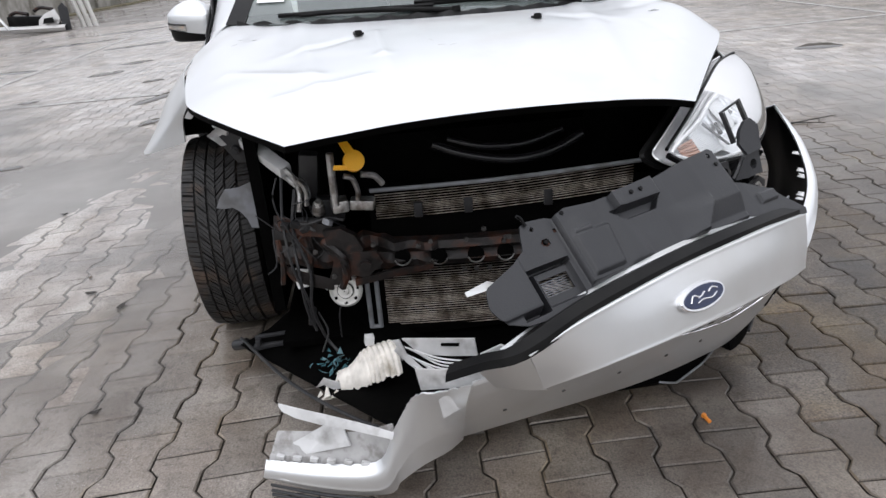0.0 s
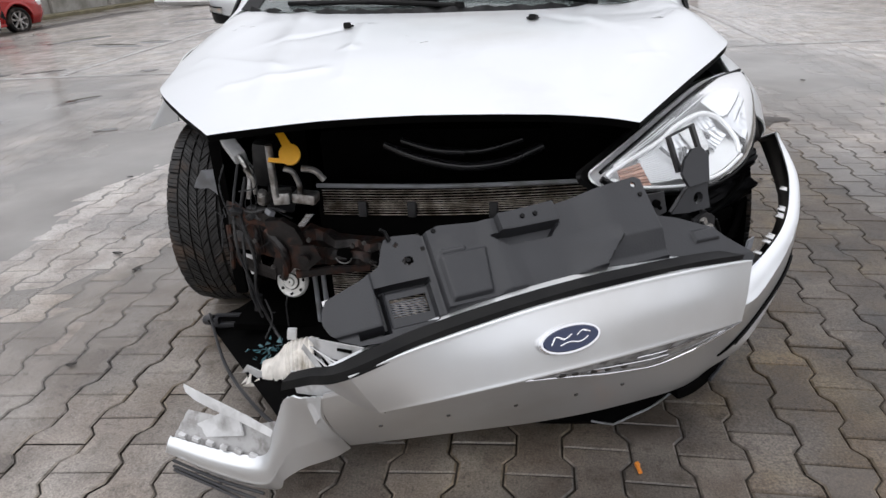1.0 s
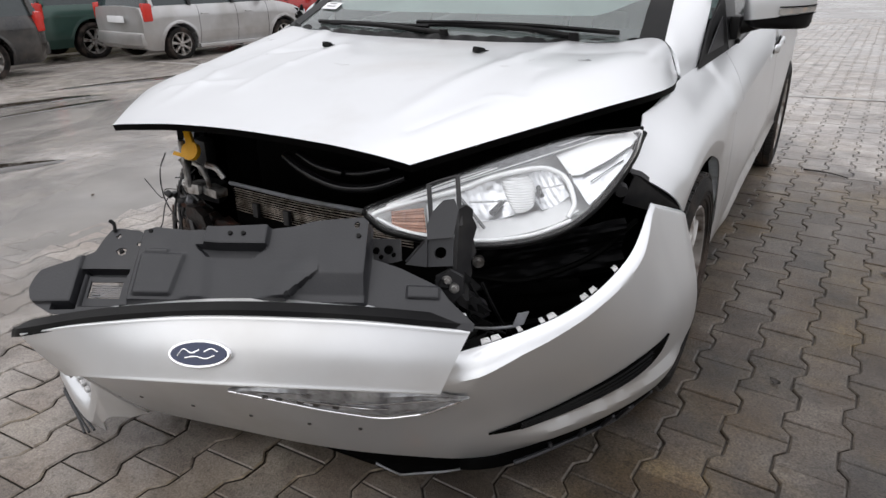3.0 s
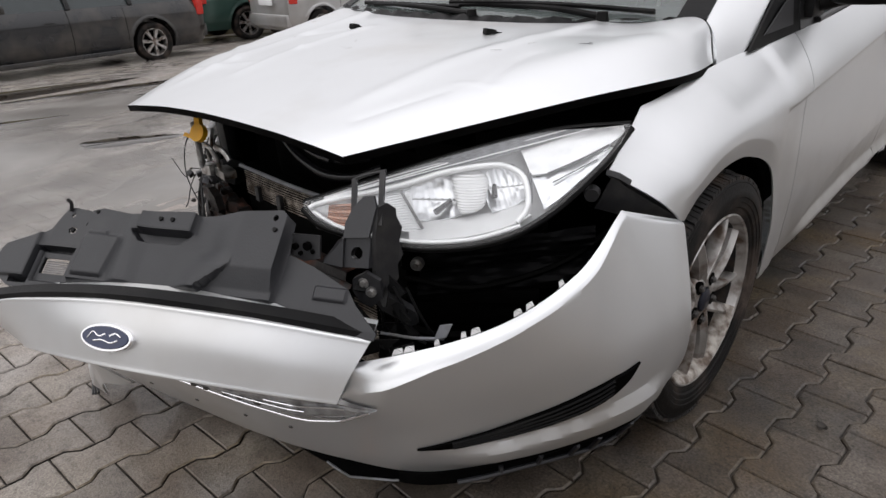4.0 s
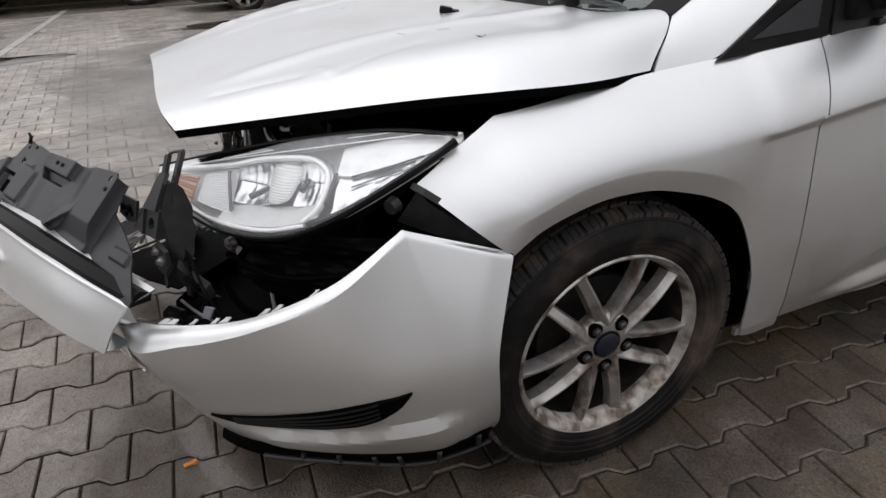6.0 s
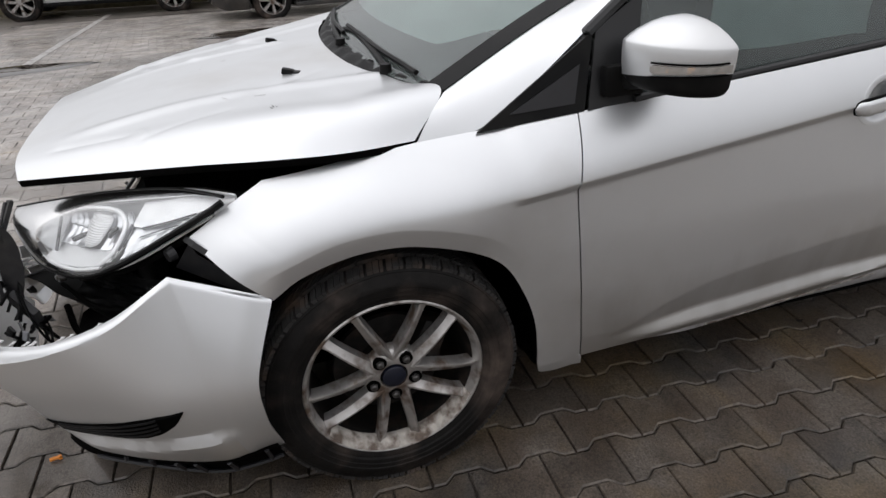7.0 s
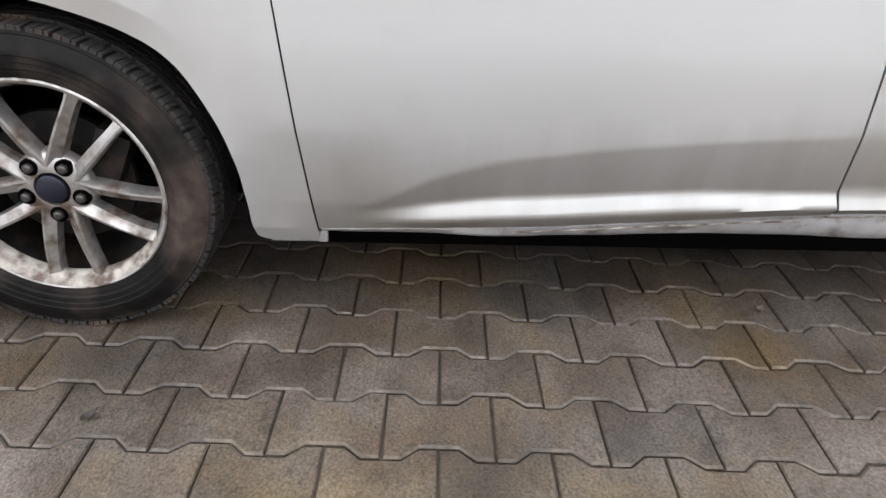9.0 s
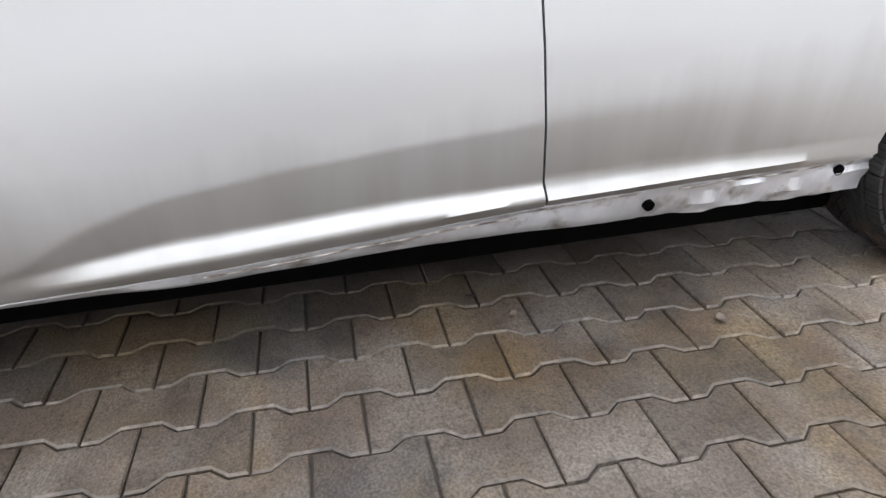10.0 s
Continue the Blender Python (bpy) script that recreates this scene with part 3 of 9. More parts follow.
def build_lines():
    road_line(-9.5, 5.78, -0.9, 4.50)
    road_line(0.7, 5.33, 8.6, 6.30)
    road_line(3.10, 5.65, 3.62, 17.4)
    road_line(-5.05, 5.2, -5.30, 12.6)
    road_line(6.5, 6.05, 6.6, 14.0)
    road_line(-5.9, -2.44, -12.4, -2.30)


# ---- the wrecked car ----
car = thing("wrecked_car", "silver hatchback with crushed front end and hanging bumper", "car", (0, 1.1, 0))
CAR_INV = car.matrix_world.inverted()


def cpart(name, bm, mat, label="", parent=None, **kw):
    """A part of the wrecked car, modelled in world places."""
    bmesh.ops.transform(bm, matrix=CAR_INV, verts=bm.verts)
    return part(name, bm, mat, parent or car, label, **kw)


def cparts(name, bm, mat, label="", parent=None, **kw):
    """Each separate piece of the mesh becomes a part of its own."""
    return [cpart(name, piece, mat, label, parent=parent, **kw) for piece in islands(bm)]


def lerp(t, xs, ys):
    for k in range(len(xs) - 1):
        if t <= xs[k + 1]:
            u = max(0.0, min(1.0, (t - xs[k]) / (xs[k + 1] - xs[k])))
            return ys[k] + (ys[k + 1] - ys[k]) * u
    return ys[-1]


def crease_z(y):
    return 0.749 + 0.112 * (y - 0.45)


def foot_z(y):
    """Lower edge of the doors."""
    return lerp(y, [0.5, 0.94, 1.37, 1.6, 2.1, 2.3], [0.236, 0.250, 0.281, 0.294, 0.308, 0.310])


def side_x(y, z):
    """Half-width of the body side."""
    zc = crease_z(y)
    k = smoothstep(0.56, 0.78, y)
    plain = lerp(z, [0.18, 0.22, 0.30, 0.45, 0.60, 2], [0.848, 0.860, 0.875, 0.888, 0.893, 0.893])
    zb = foot_z(y)
    zt = max(lerp(y, [0.6, 0.86, 1.27, 2.0], [0.285, 0.315, 0.338, 0.343]), zb + 0.012)
    zu = max(lerp(y, [0.60, 0.73, 0.86, 1.06, 1.26, 1.54, 1.84, 2.10], [0.292, 0.360, 0.400, 0.428, 0.447, 0.468, 0.486, 0.494]), zt + 0.006)
    zm = zb + 0.40 * (zt - zb)
    shaped = lerp(z, [0.18, 0.22, zb, zm, zt, zu, 0.60, 2], [0.825, 0.838, 0.866, 0.882, 0.8645, 0.8875, 0.893, 0.893])
    fade = 1 - smoothstep(1.9, 2.35, y) * 0.6
    x = plain + (shaped - plain) * k * fade
    ridge = smoothstep(0.28, 0.34, y)
    if z < zc:
        x += ridge * (0.014 * min(1.0, max(0.0, (z - zc + 0.019) / 0.019)) - 0.006 * smoothstep(zc - 0.3, zc - 0.04, z))
    else:
        d = z - zc
        x += 0.008 * ridge - 0.22 * d - (1.6 + 3.0 * (1 - smoothstep(0.1, 0.7, y))) * d * d
    # the wing rounds over sooner towards the lamp
    front, d = 0.8 * (1 - smoothstep(0.05, 0.35, y)), max(0.0, z - zc + 0.06)
    e = max(0.0, z - zc)
    x += front * (0.22 * e + 4.6 * e * e - 0.10 * d - 2.63 * d * d)
    t = max(0.0, -y - 0.1)
    x -= 0.6 * t * t
    t = max(0.0, y - 2.5)
    return x - 0.045 * t * t - 0.03 * t


def arch_flare(y, z, ya=0.035, za=0.31):
    r = math.hypot(y - ya, z - za)
    low = smoothstep(0.38, 0.62, z)
    return low * -0.016 * min(1.0, max(0.0, (0.418 - r) / 0.075))


ARCH = [(-0.243, 0.596), (-0.178, 0.636), (-0.079, 0.664), (0.007, 0.668), (0.083, 0.657), (0.200, 0.618), (0.275, 0.566), (0.329, 0.472), (0.358, 0.385), (0.370, 0.300), (0.376, 0.240), (0.397, 0.212), (0.50, 0.206)]


def arch_lip(y, z, d):
    """Flare of the front wing at the distance d from the edge of its arch: a folded band all round."""
    edge = lerp(z, [0.20, 0.24, 0.40, 0.50, 0.66], [0.860, 0.872, 0.885, 0.886, 0.888])
    band = 0.009 * smoothstep(-0.28, -0.20, y) * (1 - smoothstep(0.16, 0.34, y))
    hat = d / 0.046 if d < 0.046 else 1 - smoothstep(0.046, 0.30, d)
    return (1 - smoothstep(0.0, 0.18, d)) * (edge - side_x(y, z)) * (1 - smoothstep(0.42, 0.50, y)) + band * hat


def build_body():
    outer = [(-0.385, 0.722), (-0.315, 0.765), (-0.222, 0.812), (-0.05, 0.833), (0.11, 0.850), (0.245, 0.862), (0.36, 0.874), (0.467, 0.889), (0.443, 0.744), (0.474, 0.45), (0.503, 0.212)]
    # matching stations keep the corners sharp
    inn = cr([(0, *p) for p in ARCH], 220)
    def pw(points, fractions, n):
        out = []
        for k in range(n):
            t = k / (n - 1)
            i = max(j for j in range(len(fractions) - 1) if fractions[j] <= t + 1e-9)
            u = (t - fractions[i]) / (fractions[i + 1] - fractions[i])
            a, b = Vector((0, *points[i])), Vector((0, *points[i + 1]))
            out.append(a + (b - a) * u)
        return out
    out = pw(outer, [0, 0.1, 0.16, 0.27, 0.37, 0.45, 0.52, 0.60, 0.72, 0.86, 1.0], 220)
    for mirror in (1, -1):
        rows = []
        for j in range(130):
            t = j / 129
            row = []
            for k in range(220):
                y, z = (inn[k] + (out[k] - inn[k]) * t).yz
                row.append(Vector((mirror * (side_x(y, z) + arch_lip(y, z, t * (out[k] - inn[k]).length)), y, z)))
            rows.append(row)
        if mirror < 0:
            rows = [r[70:] for r in rows]
            bm = bmesh.new()
            wing = [[(-0.725, -0.285, 0.795), (-0.785, -0.20, 0.725), (-0.80, -0.178, 0.652)], [(-0.76, -0.20, 0.812), (-0.855, -0.135, 0.705), (-0.958, -0.081, 0.603)],
                    [(-0.795, -0.05, 0.835), (-0.885, -0.02, 0.735), (-0.945, 0.03, 0.635)], [(-0.80, 0.10, 0.852), (-0.885, 0.12, 0.76), (-0.905, 0.14, 0.665)]]
            grid(bm, loft(wing, 20, 30), flip=True)
            cpart("torn_wing", bm, M_PAINT, "torn silver wing bent outward", solid=0.004, smooth=50)
        bm = bmesh.new()
        grid(bm, rows, flip=mirror < 0)
        cpart("fender", bm, M_PAINT, "intact silver wing over the alloy wheel" if mirror > 0 else "bent and torn silver wing", solid=0.004, smooth=50)
        # doors
        def front(z): return lerp(z, [0.2, 0.45, 0.744, 0.9, 1], [0.5085, 0.4775, 0.4465, 0.4715, 0.480])
        def back(z): return lerp(z, [0.2, 0.30, 0.61, 0.86, 1.0], [1.558, 1.551, 1.525, 1.502, 1.516])
        def belt(y): return 0.890 + 0.0875 * (y - 0.49)
        bm = bmesh.new()
        rows = []
        nz = 110
        for j in range(nz + 1):
            t = j / nz
            row = []
            for k in range(61):
                u = k / 60
                y = 1.0
                for _ in range(3):
                    zc = crease_z(y)
                    z = lerp(t, [0.0, 0.66, 0.70, 1.0], [foot_z(y), zc - 0.019, zc, belt(y)])
                    y = front(z) + (back(z) - front(z)) * u
                row.append(Vector((mirror * side_x(y, z), y, z)))
            rows.append(row)
        vs = grid(bm, rows, flip=mirror < 0)
        bmesh.ops.delete(bm, geom=[f for f in bm.faces if ((f.calc_center_median().y - 1.287) / 0.068) ** 2 + ((f.calc_center_median().z - 0.835) / 0.058) ** 2 < 1], context="FACES")
        door = cpart("door", bm, M_PAINT_DIRTY, "silver front door with dirt along its lower edge", solid=0.02, smooth=50)
        for gap, lo, hi in ((lambda z: front(z), 0.235, 0.885), (lambda z: back(z) + 0.004, 0.295, 0.985)):
            bm = bmesh.new()
            rows = []
            for k in range(40):
                z = lo + (hi - lo) * k / 39
                y = gap(z)
                x = side_x(y, z)
                rows.append([Vector((mirror * (x - 0.0035), y - 0.012, z)) if gap(0.5) < 1 else Vector((mirror * (x - 0.021), y - 0.006, z)), Vector((mirror * (x - 0.007), y - 0.0035, z)), Vector((mirror * (x - 0.0225), y + 0.004, z))])
            grid(bm, rows, flip=mirror > 0)
            cpart("door_seal", bm, M_DARK, "black rubber seal in the door gap", parent=door, smooth=40)
        # pull handle with its cup
        bm = bmesh.new()
        s = mirror
        secs = []
        for k in range(41):
            u = k / 40
            y, h = 1.188 + 0.209 * u, 0.018 * min(1.0, (1 - abs(2 * u - 1) ** 9)) ** 0.5 + 0.001
            out_x = 0.897 + 0.017 * smoothstep(0.0, 0.14, u) * (1 - 0.5 * smoothstep(0.93, 1.0, u)) - 0.004 * u
            mid = 0.825 + 0.108 * (y - 1.188)
            secs.append([Vector((s * (out_x + 0.0075 * math.cos(a)), y, mid + h * math.copysign(abs(math.sin(a)) ** 0.7, math.sin(a)))) for a in [6.2832 * i / 14 for i in range(14)]])
        vs = grid(bm, secs, closed=True)
        bm.faces.new(vs[0])
        bm.faces.new(vs[-1][::-1])
        bmesh.ops.recalc_face_normals(bm, faces=bm.faces)
        gasket = [[Vector((s * (0.8985 + 0.003 * side), 1.2925 + (v.y - 1.2925) * 1.028, v.z + (v.z - (0.825 + 0.108 * (v.y - 1.188))) * 0.12)) for side in (0, 1)] for v in [r[k] for k in (4, 10) for r in (secs if k == 4 else secs[::-1])]]
        bm2 = bmesh.new()
        grid(bm2, gasket + gasket[:1])
        bmesh.ops.remove_doubles(bm2, verts=bm2.verts, dist=0.0001)
        bmesh.ops.holes_fill(bm2, edges=bm2.edges)
        bmesh.ops.recalc_face_normals(bm2, faces=bm2.faces)
        cpart("handle_gasket", bm2, M_BLACK, "thin black gasket behind the handle", parent=door, smooth=0)
        cyl(bm, (s * 0.905, 1.374, 0.8451), (s * 0.9195, 1.374, 0.8451), 0.0105, 0.0095, seg=18)
        cpart("door_handle", bm, M_PAINT, "silver pull handle with lock", parent=door)
        bm = bmesh.new()
        rows = []
        for r, depth in ((0.0672, -0.002), (0.0664, 0.0006), (0.0555, 0.0006), (0.050, -0.003), (0.040, -0.012), (0.02, -0.019), (0.001, -0.020)):
            rows.append([Vector((s * (side_x(1.287 + r * 1.15 * math.cos(a), 0.835 + r * math.sin(a)) + depth), 1.287 + r * 1.15 * math.cos(a), 0.835 + r * math.sin(a))) for a in [6.2832 * k / 32 for k in range(32)]])
        grid(bm, rows, closed=True)
        bmesh.ops.recalc_face_normals(bm, faces=bm.faces)
        cpart("handle_cup", bm, M_PAINT, "shaded grip recess", parent=door)
        # rear door
        rear_low = [(1.560, 0.293), (1.9, 0.303), (2.25, 0.310), (2.318, 0.318), (2.328, 0.35), (2.365, 0.46), (2.45, 0.58)]
        rear_up = [(1.532, belt(1.53)), (1.75, 1.0), (1.95, 1.015), (2.1, 1.03), (2.25, 1.045), (2.4, 1.05), (2.5, 1.05)]
        bm = bmesh.new()
        nz2 = 50
        a, b = cr([(0, *p) for p in rear_low], 60), cr([(0, *p) for p in rear_up], 60)
        rows = []
        for j in range(nz2 + 1):
            t = j / nz2
            row = []
            for k in range(60):
                zc = crease_z((a[k].y + b[k].y) / 2)
                z = lerp(t, [0.0, 0.66, 0.70, 1.0], [a[k].z, max(zc - 0.019, a[k].z + 0.02), max(zc, a[k].z + 0.03), b[k].z])
                y = a[k].y + (b[k].y - a[k].y) * (z - a[k].z) / (b[k].z - a[k].z)
                if k == 0:
                    y = back(z) + 0.0048
                row.append(Vector((mirror * (side_x(y, z) + arch_flare(y, z, 2.655)), y, z)))
            rows.append(row)
        grid(bm, rows, flip=mirror < 0)
        cpart("door", bm, M_PAINT_DIRTY, "silver rear door, dirty along the bottom", solid=0.02, smooth=50)
        # rear quarter panel
        low = [(2.456, 0.585), (2.56, 0.645), (2.68, 0.66), (2.80, 0.63), (2.92, 0.54), (2.985, 0.42), (2.99, 0.30), (3.1, 0.26), (3.4, 0.28)]
        up = [(2.506, 1.05), (2.6, 1.05), (2.7, 1.05), (2.85, 1.05), (3.0, 1.05), (3.1, 1.03), (3.2, 1.0), (3.3, 0.9), (3.42, 0.7)]
        bm = bmesh.new()
        a, b = cr([(0, *p) for p in low], 50), cr([(0, *p) for p in up], 50)
        grid(bm, [[Vector((mirror * (side_x(v.y, v.z) + arch_flare(v.y, v.z, 2.655)), v.y, v.z)) for v in (a[k] + (b[k] - a[k]) * (j / 20) for k in range(50))] for j in range(21)], flip=mirror < 0)
        cpart("quarter_panel", bm, M_PAINT, solid=0.004, smooth=50)
        # sill with its bare weld flange
        bm = bmesh.new()
        rows = []
        for k in range(240):
            y = 0.505 + (2.345 - 0.505) * k / 239
            w = 0.004 * math.sin(9 * y) + 0.003 * math.sin(23 * y + 1) + 0.012 * smoothstep(1.65, 1.9, y) * noise.noise(Vector((14 * y, 2.3, 0.7)))
            v = 0.008 * smoothstep(1.6, 1.85, y) * noise.noise(Vector((9 * y, 0.4, 5.2))) + 0.004 * smoothstep(1.6, 1.85, y) * noise.noise(Vector((31 * y, 7.4, 1.2)))
            zb, z0 = foot_z(y), lerp(y, [0.4, 0.94, 1.4, 1.9, 2.3], [0.212, 0.208, 0.224, 0.217, 0.219])
            rows.append([Vector((mirror * q, y, z)) for q, z in [(0.70, zb + 0.02), (0.846, zb + 0.012), (0.856 + w * 0.3, zb - 0.006), (0.850 + w * 0.6 - v, zb - 0.22 * (zb - z0)), (0.850 + w * 0.6 + v, zb - 0.36 * (zb - z0)), (0.842 + w - v, zb - 0.7 * (zb - z0)), (0.832 + w + v, z0 + 0.004 + w * 0.4), (0.826 + w, z0 + 0.8 * v), (0.70, z0)]])
        grid(bm, rows, flip=mirror > 0)
        sill = cpart("sill", bm, M_PAINT_RAW2, "bare pale sill flange with scraped edge", smooth=30)
        for y, z in ((1.795, 0.256), (2.255, 0.284)):
            bm = bmesh.new()
            cyl(bm, (mirror * 0.836, y, z + 0.003), (mirror * (0.8545 if y < 2 else 0.860), y, z), 0.0125, seg=20)
            cpart("drain_hole", bm, M_DARK, "dark round hole", parent=sill)
        for lo, hi, drop in ((1.86, 2.22, 0.012), (1.55, 1.76, 0.010), (0.9, 1.5, 0.016)):
            bm = bmesh.new()
            pts = [lo + (hi - lo) * k / 8 for k in range(9)]
            tube(bm, [(mirror * 0.8565, y, foot_z(y) - drop + 0.008 * noise.noise(Vector((17 * y, 3.1, 0.0)))) for y in pts], 0.0022, seg=5)
            cpart("sill_tear", bm, M_MUD, "muddy torn seam along the sill", parent=sill)
        bm = bmesh.new()
        box(bm, (mirror * 0.833, 0.455, 0.203), (0.012, 0.11, 0.022), (0, 0, 0), 0.003)
        box(bm, (mirror * 0.838, 0.508, 0.207), (0.014, 0.02, 0.026), (0, 0, 0), 0.003)
        for y in (0.425, 0.465):
            cyl(bm, (mirror * 0.838, y, 0.204), (mirror * 0.8405, y, 0.204), 0.004, seg=10)
        cpart("bracket", bm, M_PAINT_RAW2, "small bare jacking bracket", parent=sill)


M_PAINT_RAW2 = material("scraped_silver_sill", (0.62, 0.62, 0.635), 0.36, 0.5, 0.2, vary=0.2, scale=14, color2=(0.22, 0.19, 0.165), mix_scale=17, mix_low=0.54, mix_high=0.74, bump=0.3, bump_scale=40)


# ---- bonnet ----
def coons(front, rear, left, right, nu, nv, lift):
    f, r = cr(front, nu), cr(rear, nu)
    a, b = cr(left, nv), cr(right, nv)
    rows = []
    for j in range(nv):
        v = j / (nv - 1)
        row = []
        for k in range(nu):
            u = k / (nu - 1)
            p = f[k] * (1 - v) + r[k] * v + a[j] * (1 - u) + b[j] * u
            p -= f[0] * (1 - u) * (1 - v) + f[-1] * u * (1 - v) + r[0] * (1 - u) * v + r[-1] * u * v
            row.append(p + Vector((0, 0, lift(u, v, p))))
        rows.append(row)
    return rows


def hood_lift(u, v, p):
    edge = (4 * u * (1 - u)) ** 0.6
    crown = 0.010 * edge * math.sin(math.pi * min(0.97, 0.10 + 0.80 * v)) ** 0.9
    ridge = 0.006 * math.exp(-((abs(p.x) - 0.33 - 0.12 * v) / 0.03) ** 2) * smoothstep(0.05, 0.3, v)
    dent = 0.0
    for cx, cy, a, sx, sy, turn in ((-0.36, -0.18, -0.005, 0.12, 0.022, 0.55), (-0.45, -0.22, 0.003, 0.11, 0.03, 0.62), (0.36, -0.12, -0.003, 0.022, 0.12, 0.55), (0.43, -0.15, 0.002, 0.03, 0.13, 0.6),
                                    (0.62, -0.02, -0.003, 0.12, 0.04, 0.2), (-0.62, -0.35, -0.005, 0.08, 0.05, 0.2), (0.1, 0.02, -0.002, 0.2, 0.03, 0.0), (-0.58, -0.05, 0.003, 0.04, 0.12, -0.3)):
        dx, dy = p.x - cx, p.y - cy
        c, s = math.cos(turn), math.sin(turn)
        dent += a * math.exp(-((dx * c + dy * s) / sx) ** 2 - ((dy * c - dx * s) / sy) ** 2)
    for ax, ay, bx, by, h, w in ((-0.215, -0.09, -0.20, -0.35, 0.007, 0.014), (-0.20, -0.35, -0.175, -0.56, 0.005, 0.02), (-0.46, -0.55, -0.24, -0.50, 0.005, 0.014), (-0.62, -0.30, -0.36, -0.46, 0.005, 0.016),
                                 (0.41, -0.66, 0.49, -0.50, -0.003, 0.010), (0.55, -0.45, 0.53, -0.27, -0.0025, 0.010), (0.49, -0.46, 0.57, -0.44, 0.002, 0.008)):
        f = max(0.0, min(1.0, ((p.x - ax) * (bx - ax) + (p.y - ay) * (by - ay)) / ((bx - ax) ** 2 + (by - ay) ** 2)))
        off = math.hypot(p.x - ax - f * (bx - ax), p.y - ay - f * (by - ay))
        dent += h * max(0.0, 1 - off / (3 * w)) ** 2
    wave = 0.0013 * noise.noise(Vector((p.x * 4.5, p.y * 4.5, 0.3))) + 0.0005 * noise.noise(Vector((p.x * 14, p.y * 14, 1.7)))
    return crown + ridge + dent + wave * min(1, edge * 2)


def build_hood():
    front = [(-0.428, -0.762, 0.765), (-0.32, -0.775, 0.780), (-0.20, -0.772, 0.791), (0.0, -0.768, 0.800), (0.25, -0.768, 0.801), (0.38, -0.762, 0.793), (0.466, -0.744, 0.779)]
    left = [(0.466, -0.744, 0.779), (0.60, -0.53, 0.815), (0.715, -0.35, 0.845), (0.776, -0.21, 0.856), (0.787, -0.05, 0.853), (0.766, 0.108, 0.852)]
    right = [(-0.428, -0.762, 0.765), (-0.57, -0.60, 0.782), (-0.69, -0.44, 0.797), (-0.735, -0.30, 0.806), (-0.775, -0.1, 0.83), (-0.795, 0.108, 0.860)]
    rear = [(-0.795, 0.108, 0.860), (-0.69, 0.195, 0.928), (-0.55, 0.145, 0.925), (-0.3, 0.07, 0.922), (0.0, 0.045, 0.922), (0.3, 0.07, 0.922), (0.55, 0.145, 0.925), (0.69, 0.195, 0.936), (0.766, 0.108, 0.852)]
    rows = coons(front, rear, right, left, 150, 110, hood_lift)
    bm = bmesh.new()
    grid(bm, rows)
    hood = cpart("hood", bm, M_PAINT, "buckled silver bonnet with creases", smooth=60)
    under = [[p + Vector((0, 0.004, -0.016 - 0.02 * math.sin(math.pi * k / 149) * math.sin(math.pi * j / 109))) for k, p in enumerate(row)] for j, row in enumerate(rows)]
    bm = bmesh.new()
    grid(bm, under, flip=True)
    rim = lambda i: [q[i] for q in rows]
    edge_a = rows[0] + rim(-1)[1:] + rows[-1][::-1][1:] + rim(0)[::-1][1:-1]
    urim = lambda i: [q[i] for q in under]
    edge_b = under[0] + urim(-1)[1:] + under[-1][::-1][1:] + urim(0)[::-1][1:-1]
    grid(bm, [edge_a, edge_b], closed=True, flip=False)
    # the underside carries its shade in the near-black colour
    cpart("hood_liner", bm, M_DARK, "underside of the bonnet, near-black for shade", parent=hood, smooth=40)
    rng = random.Random(21)
    bm = bmesh.new()
    for k in range(10):
        j, i = rng.randint(62, 100), rng.randint(14, 132)
        p, u, v = rows[j][i], (rows[j][i + 1] - rows[j][i]).normalized(), (rows[j + 1][i] - rows[j][i]).normalized()
        a = rng.uniform(0, 3.1)
        d = u * math.cos(a) + v * math.sin(a)
        e = u * -math.sin(a) + v * math.cos(a)
        ln, w = rng.uniform(0.004, 0.014), rng.uniform(0.0005, 0.0013)
        up = u.cross(v).normalized() * 0.0008
        plate(bm, [p + up - d * ln, p + up + e * w, p + up + d * ln, p + up - e * w], 0.0006)
    tagged(cpart("paint_chip", bm, M_PAINT_RAW, "chips and scratches in the paint", parent=hood, smooth=0), kind="stuff")
    bm = bmesh.new()
    for x, y, ln, turn in ((0.595, -0.168, 0.013, 0.2), (0.610, -0.172, 0.009, 0.5), (0.604, -0.160, 0.006, -0.3)):
        p = min((q for r in rows for q in r), key=lambda q: (q.x - x) ** 2 + (q.y - y) ** 2)
        d, e = Vector((math.cos(turn), math.sin(turn), 0)), Vector((-math.sin(turn), math.cos(turn), 0))
        up = Vector((x - p.x, y - p.y, 0.0012))
        plate(bm, [p + up - d * ln, p + up + e * 0.0016, p + up + d * ln, p + up - e * 0.0016], 0.0006)
    cparts("scratch", bm, M_SHROUD, "dark scratch down to the primer", parent=hood, smooth=0)
    for x in (-0.266, 0.272):
        bm = bmesh.new()
        zn = min((q for r in rows for q in r), key=lambda q: (q.x - x) ** 2 + (q.y + 0.10) ** 2).z
        box(bm, (x, -0.10, zn + 0.005), (0.022, 0.03, 0.016), (-12, 0, -20 if x > 0 else 15), 0.004)
        box(bm, (x, -0.085, zn + 0.002), (0.03, 0.035, 0.006), (-8, 0, -20 if x > 0 else 15), 0.002)
        cpart("washer_nozzle", bm, M_BLACK, "small black washer jet", parent=hood)


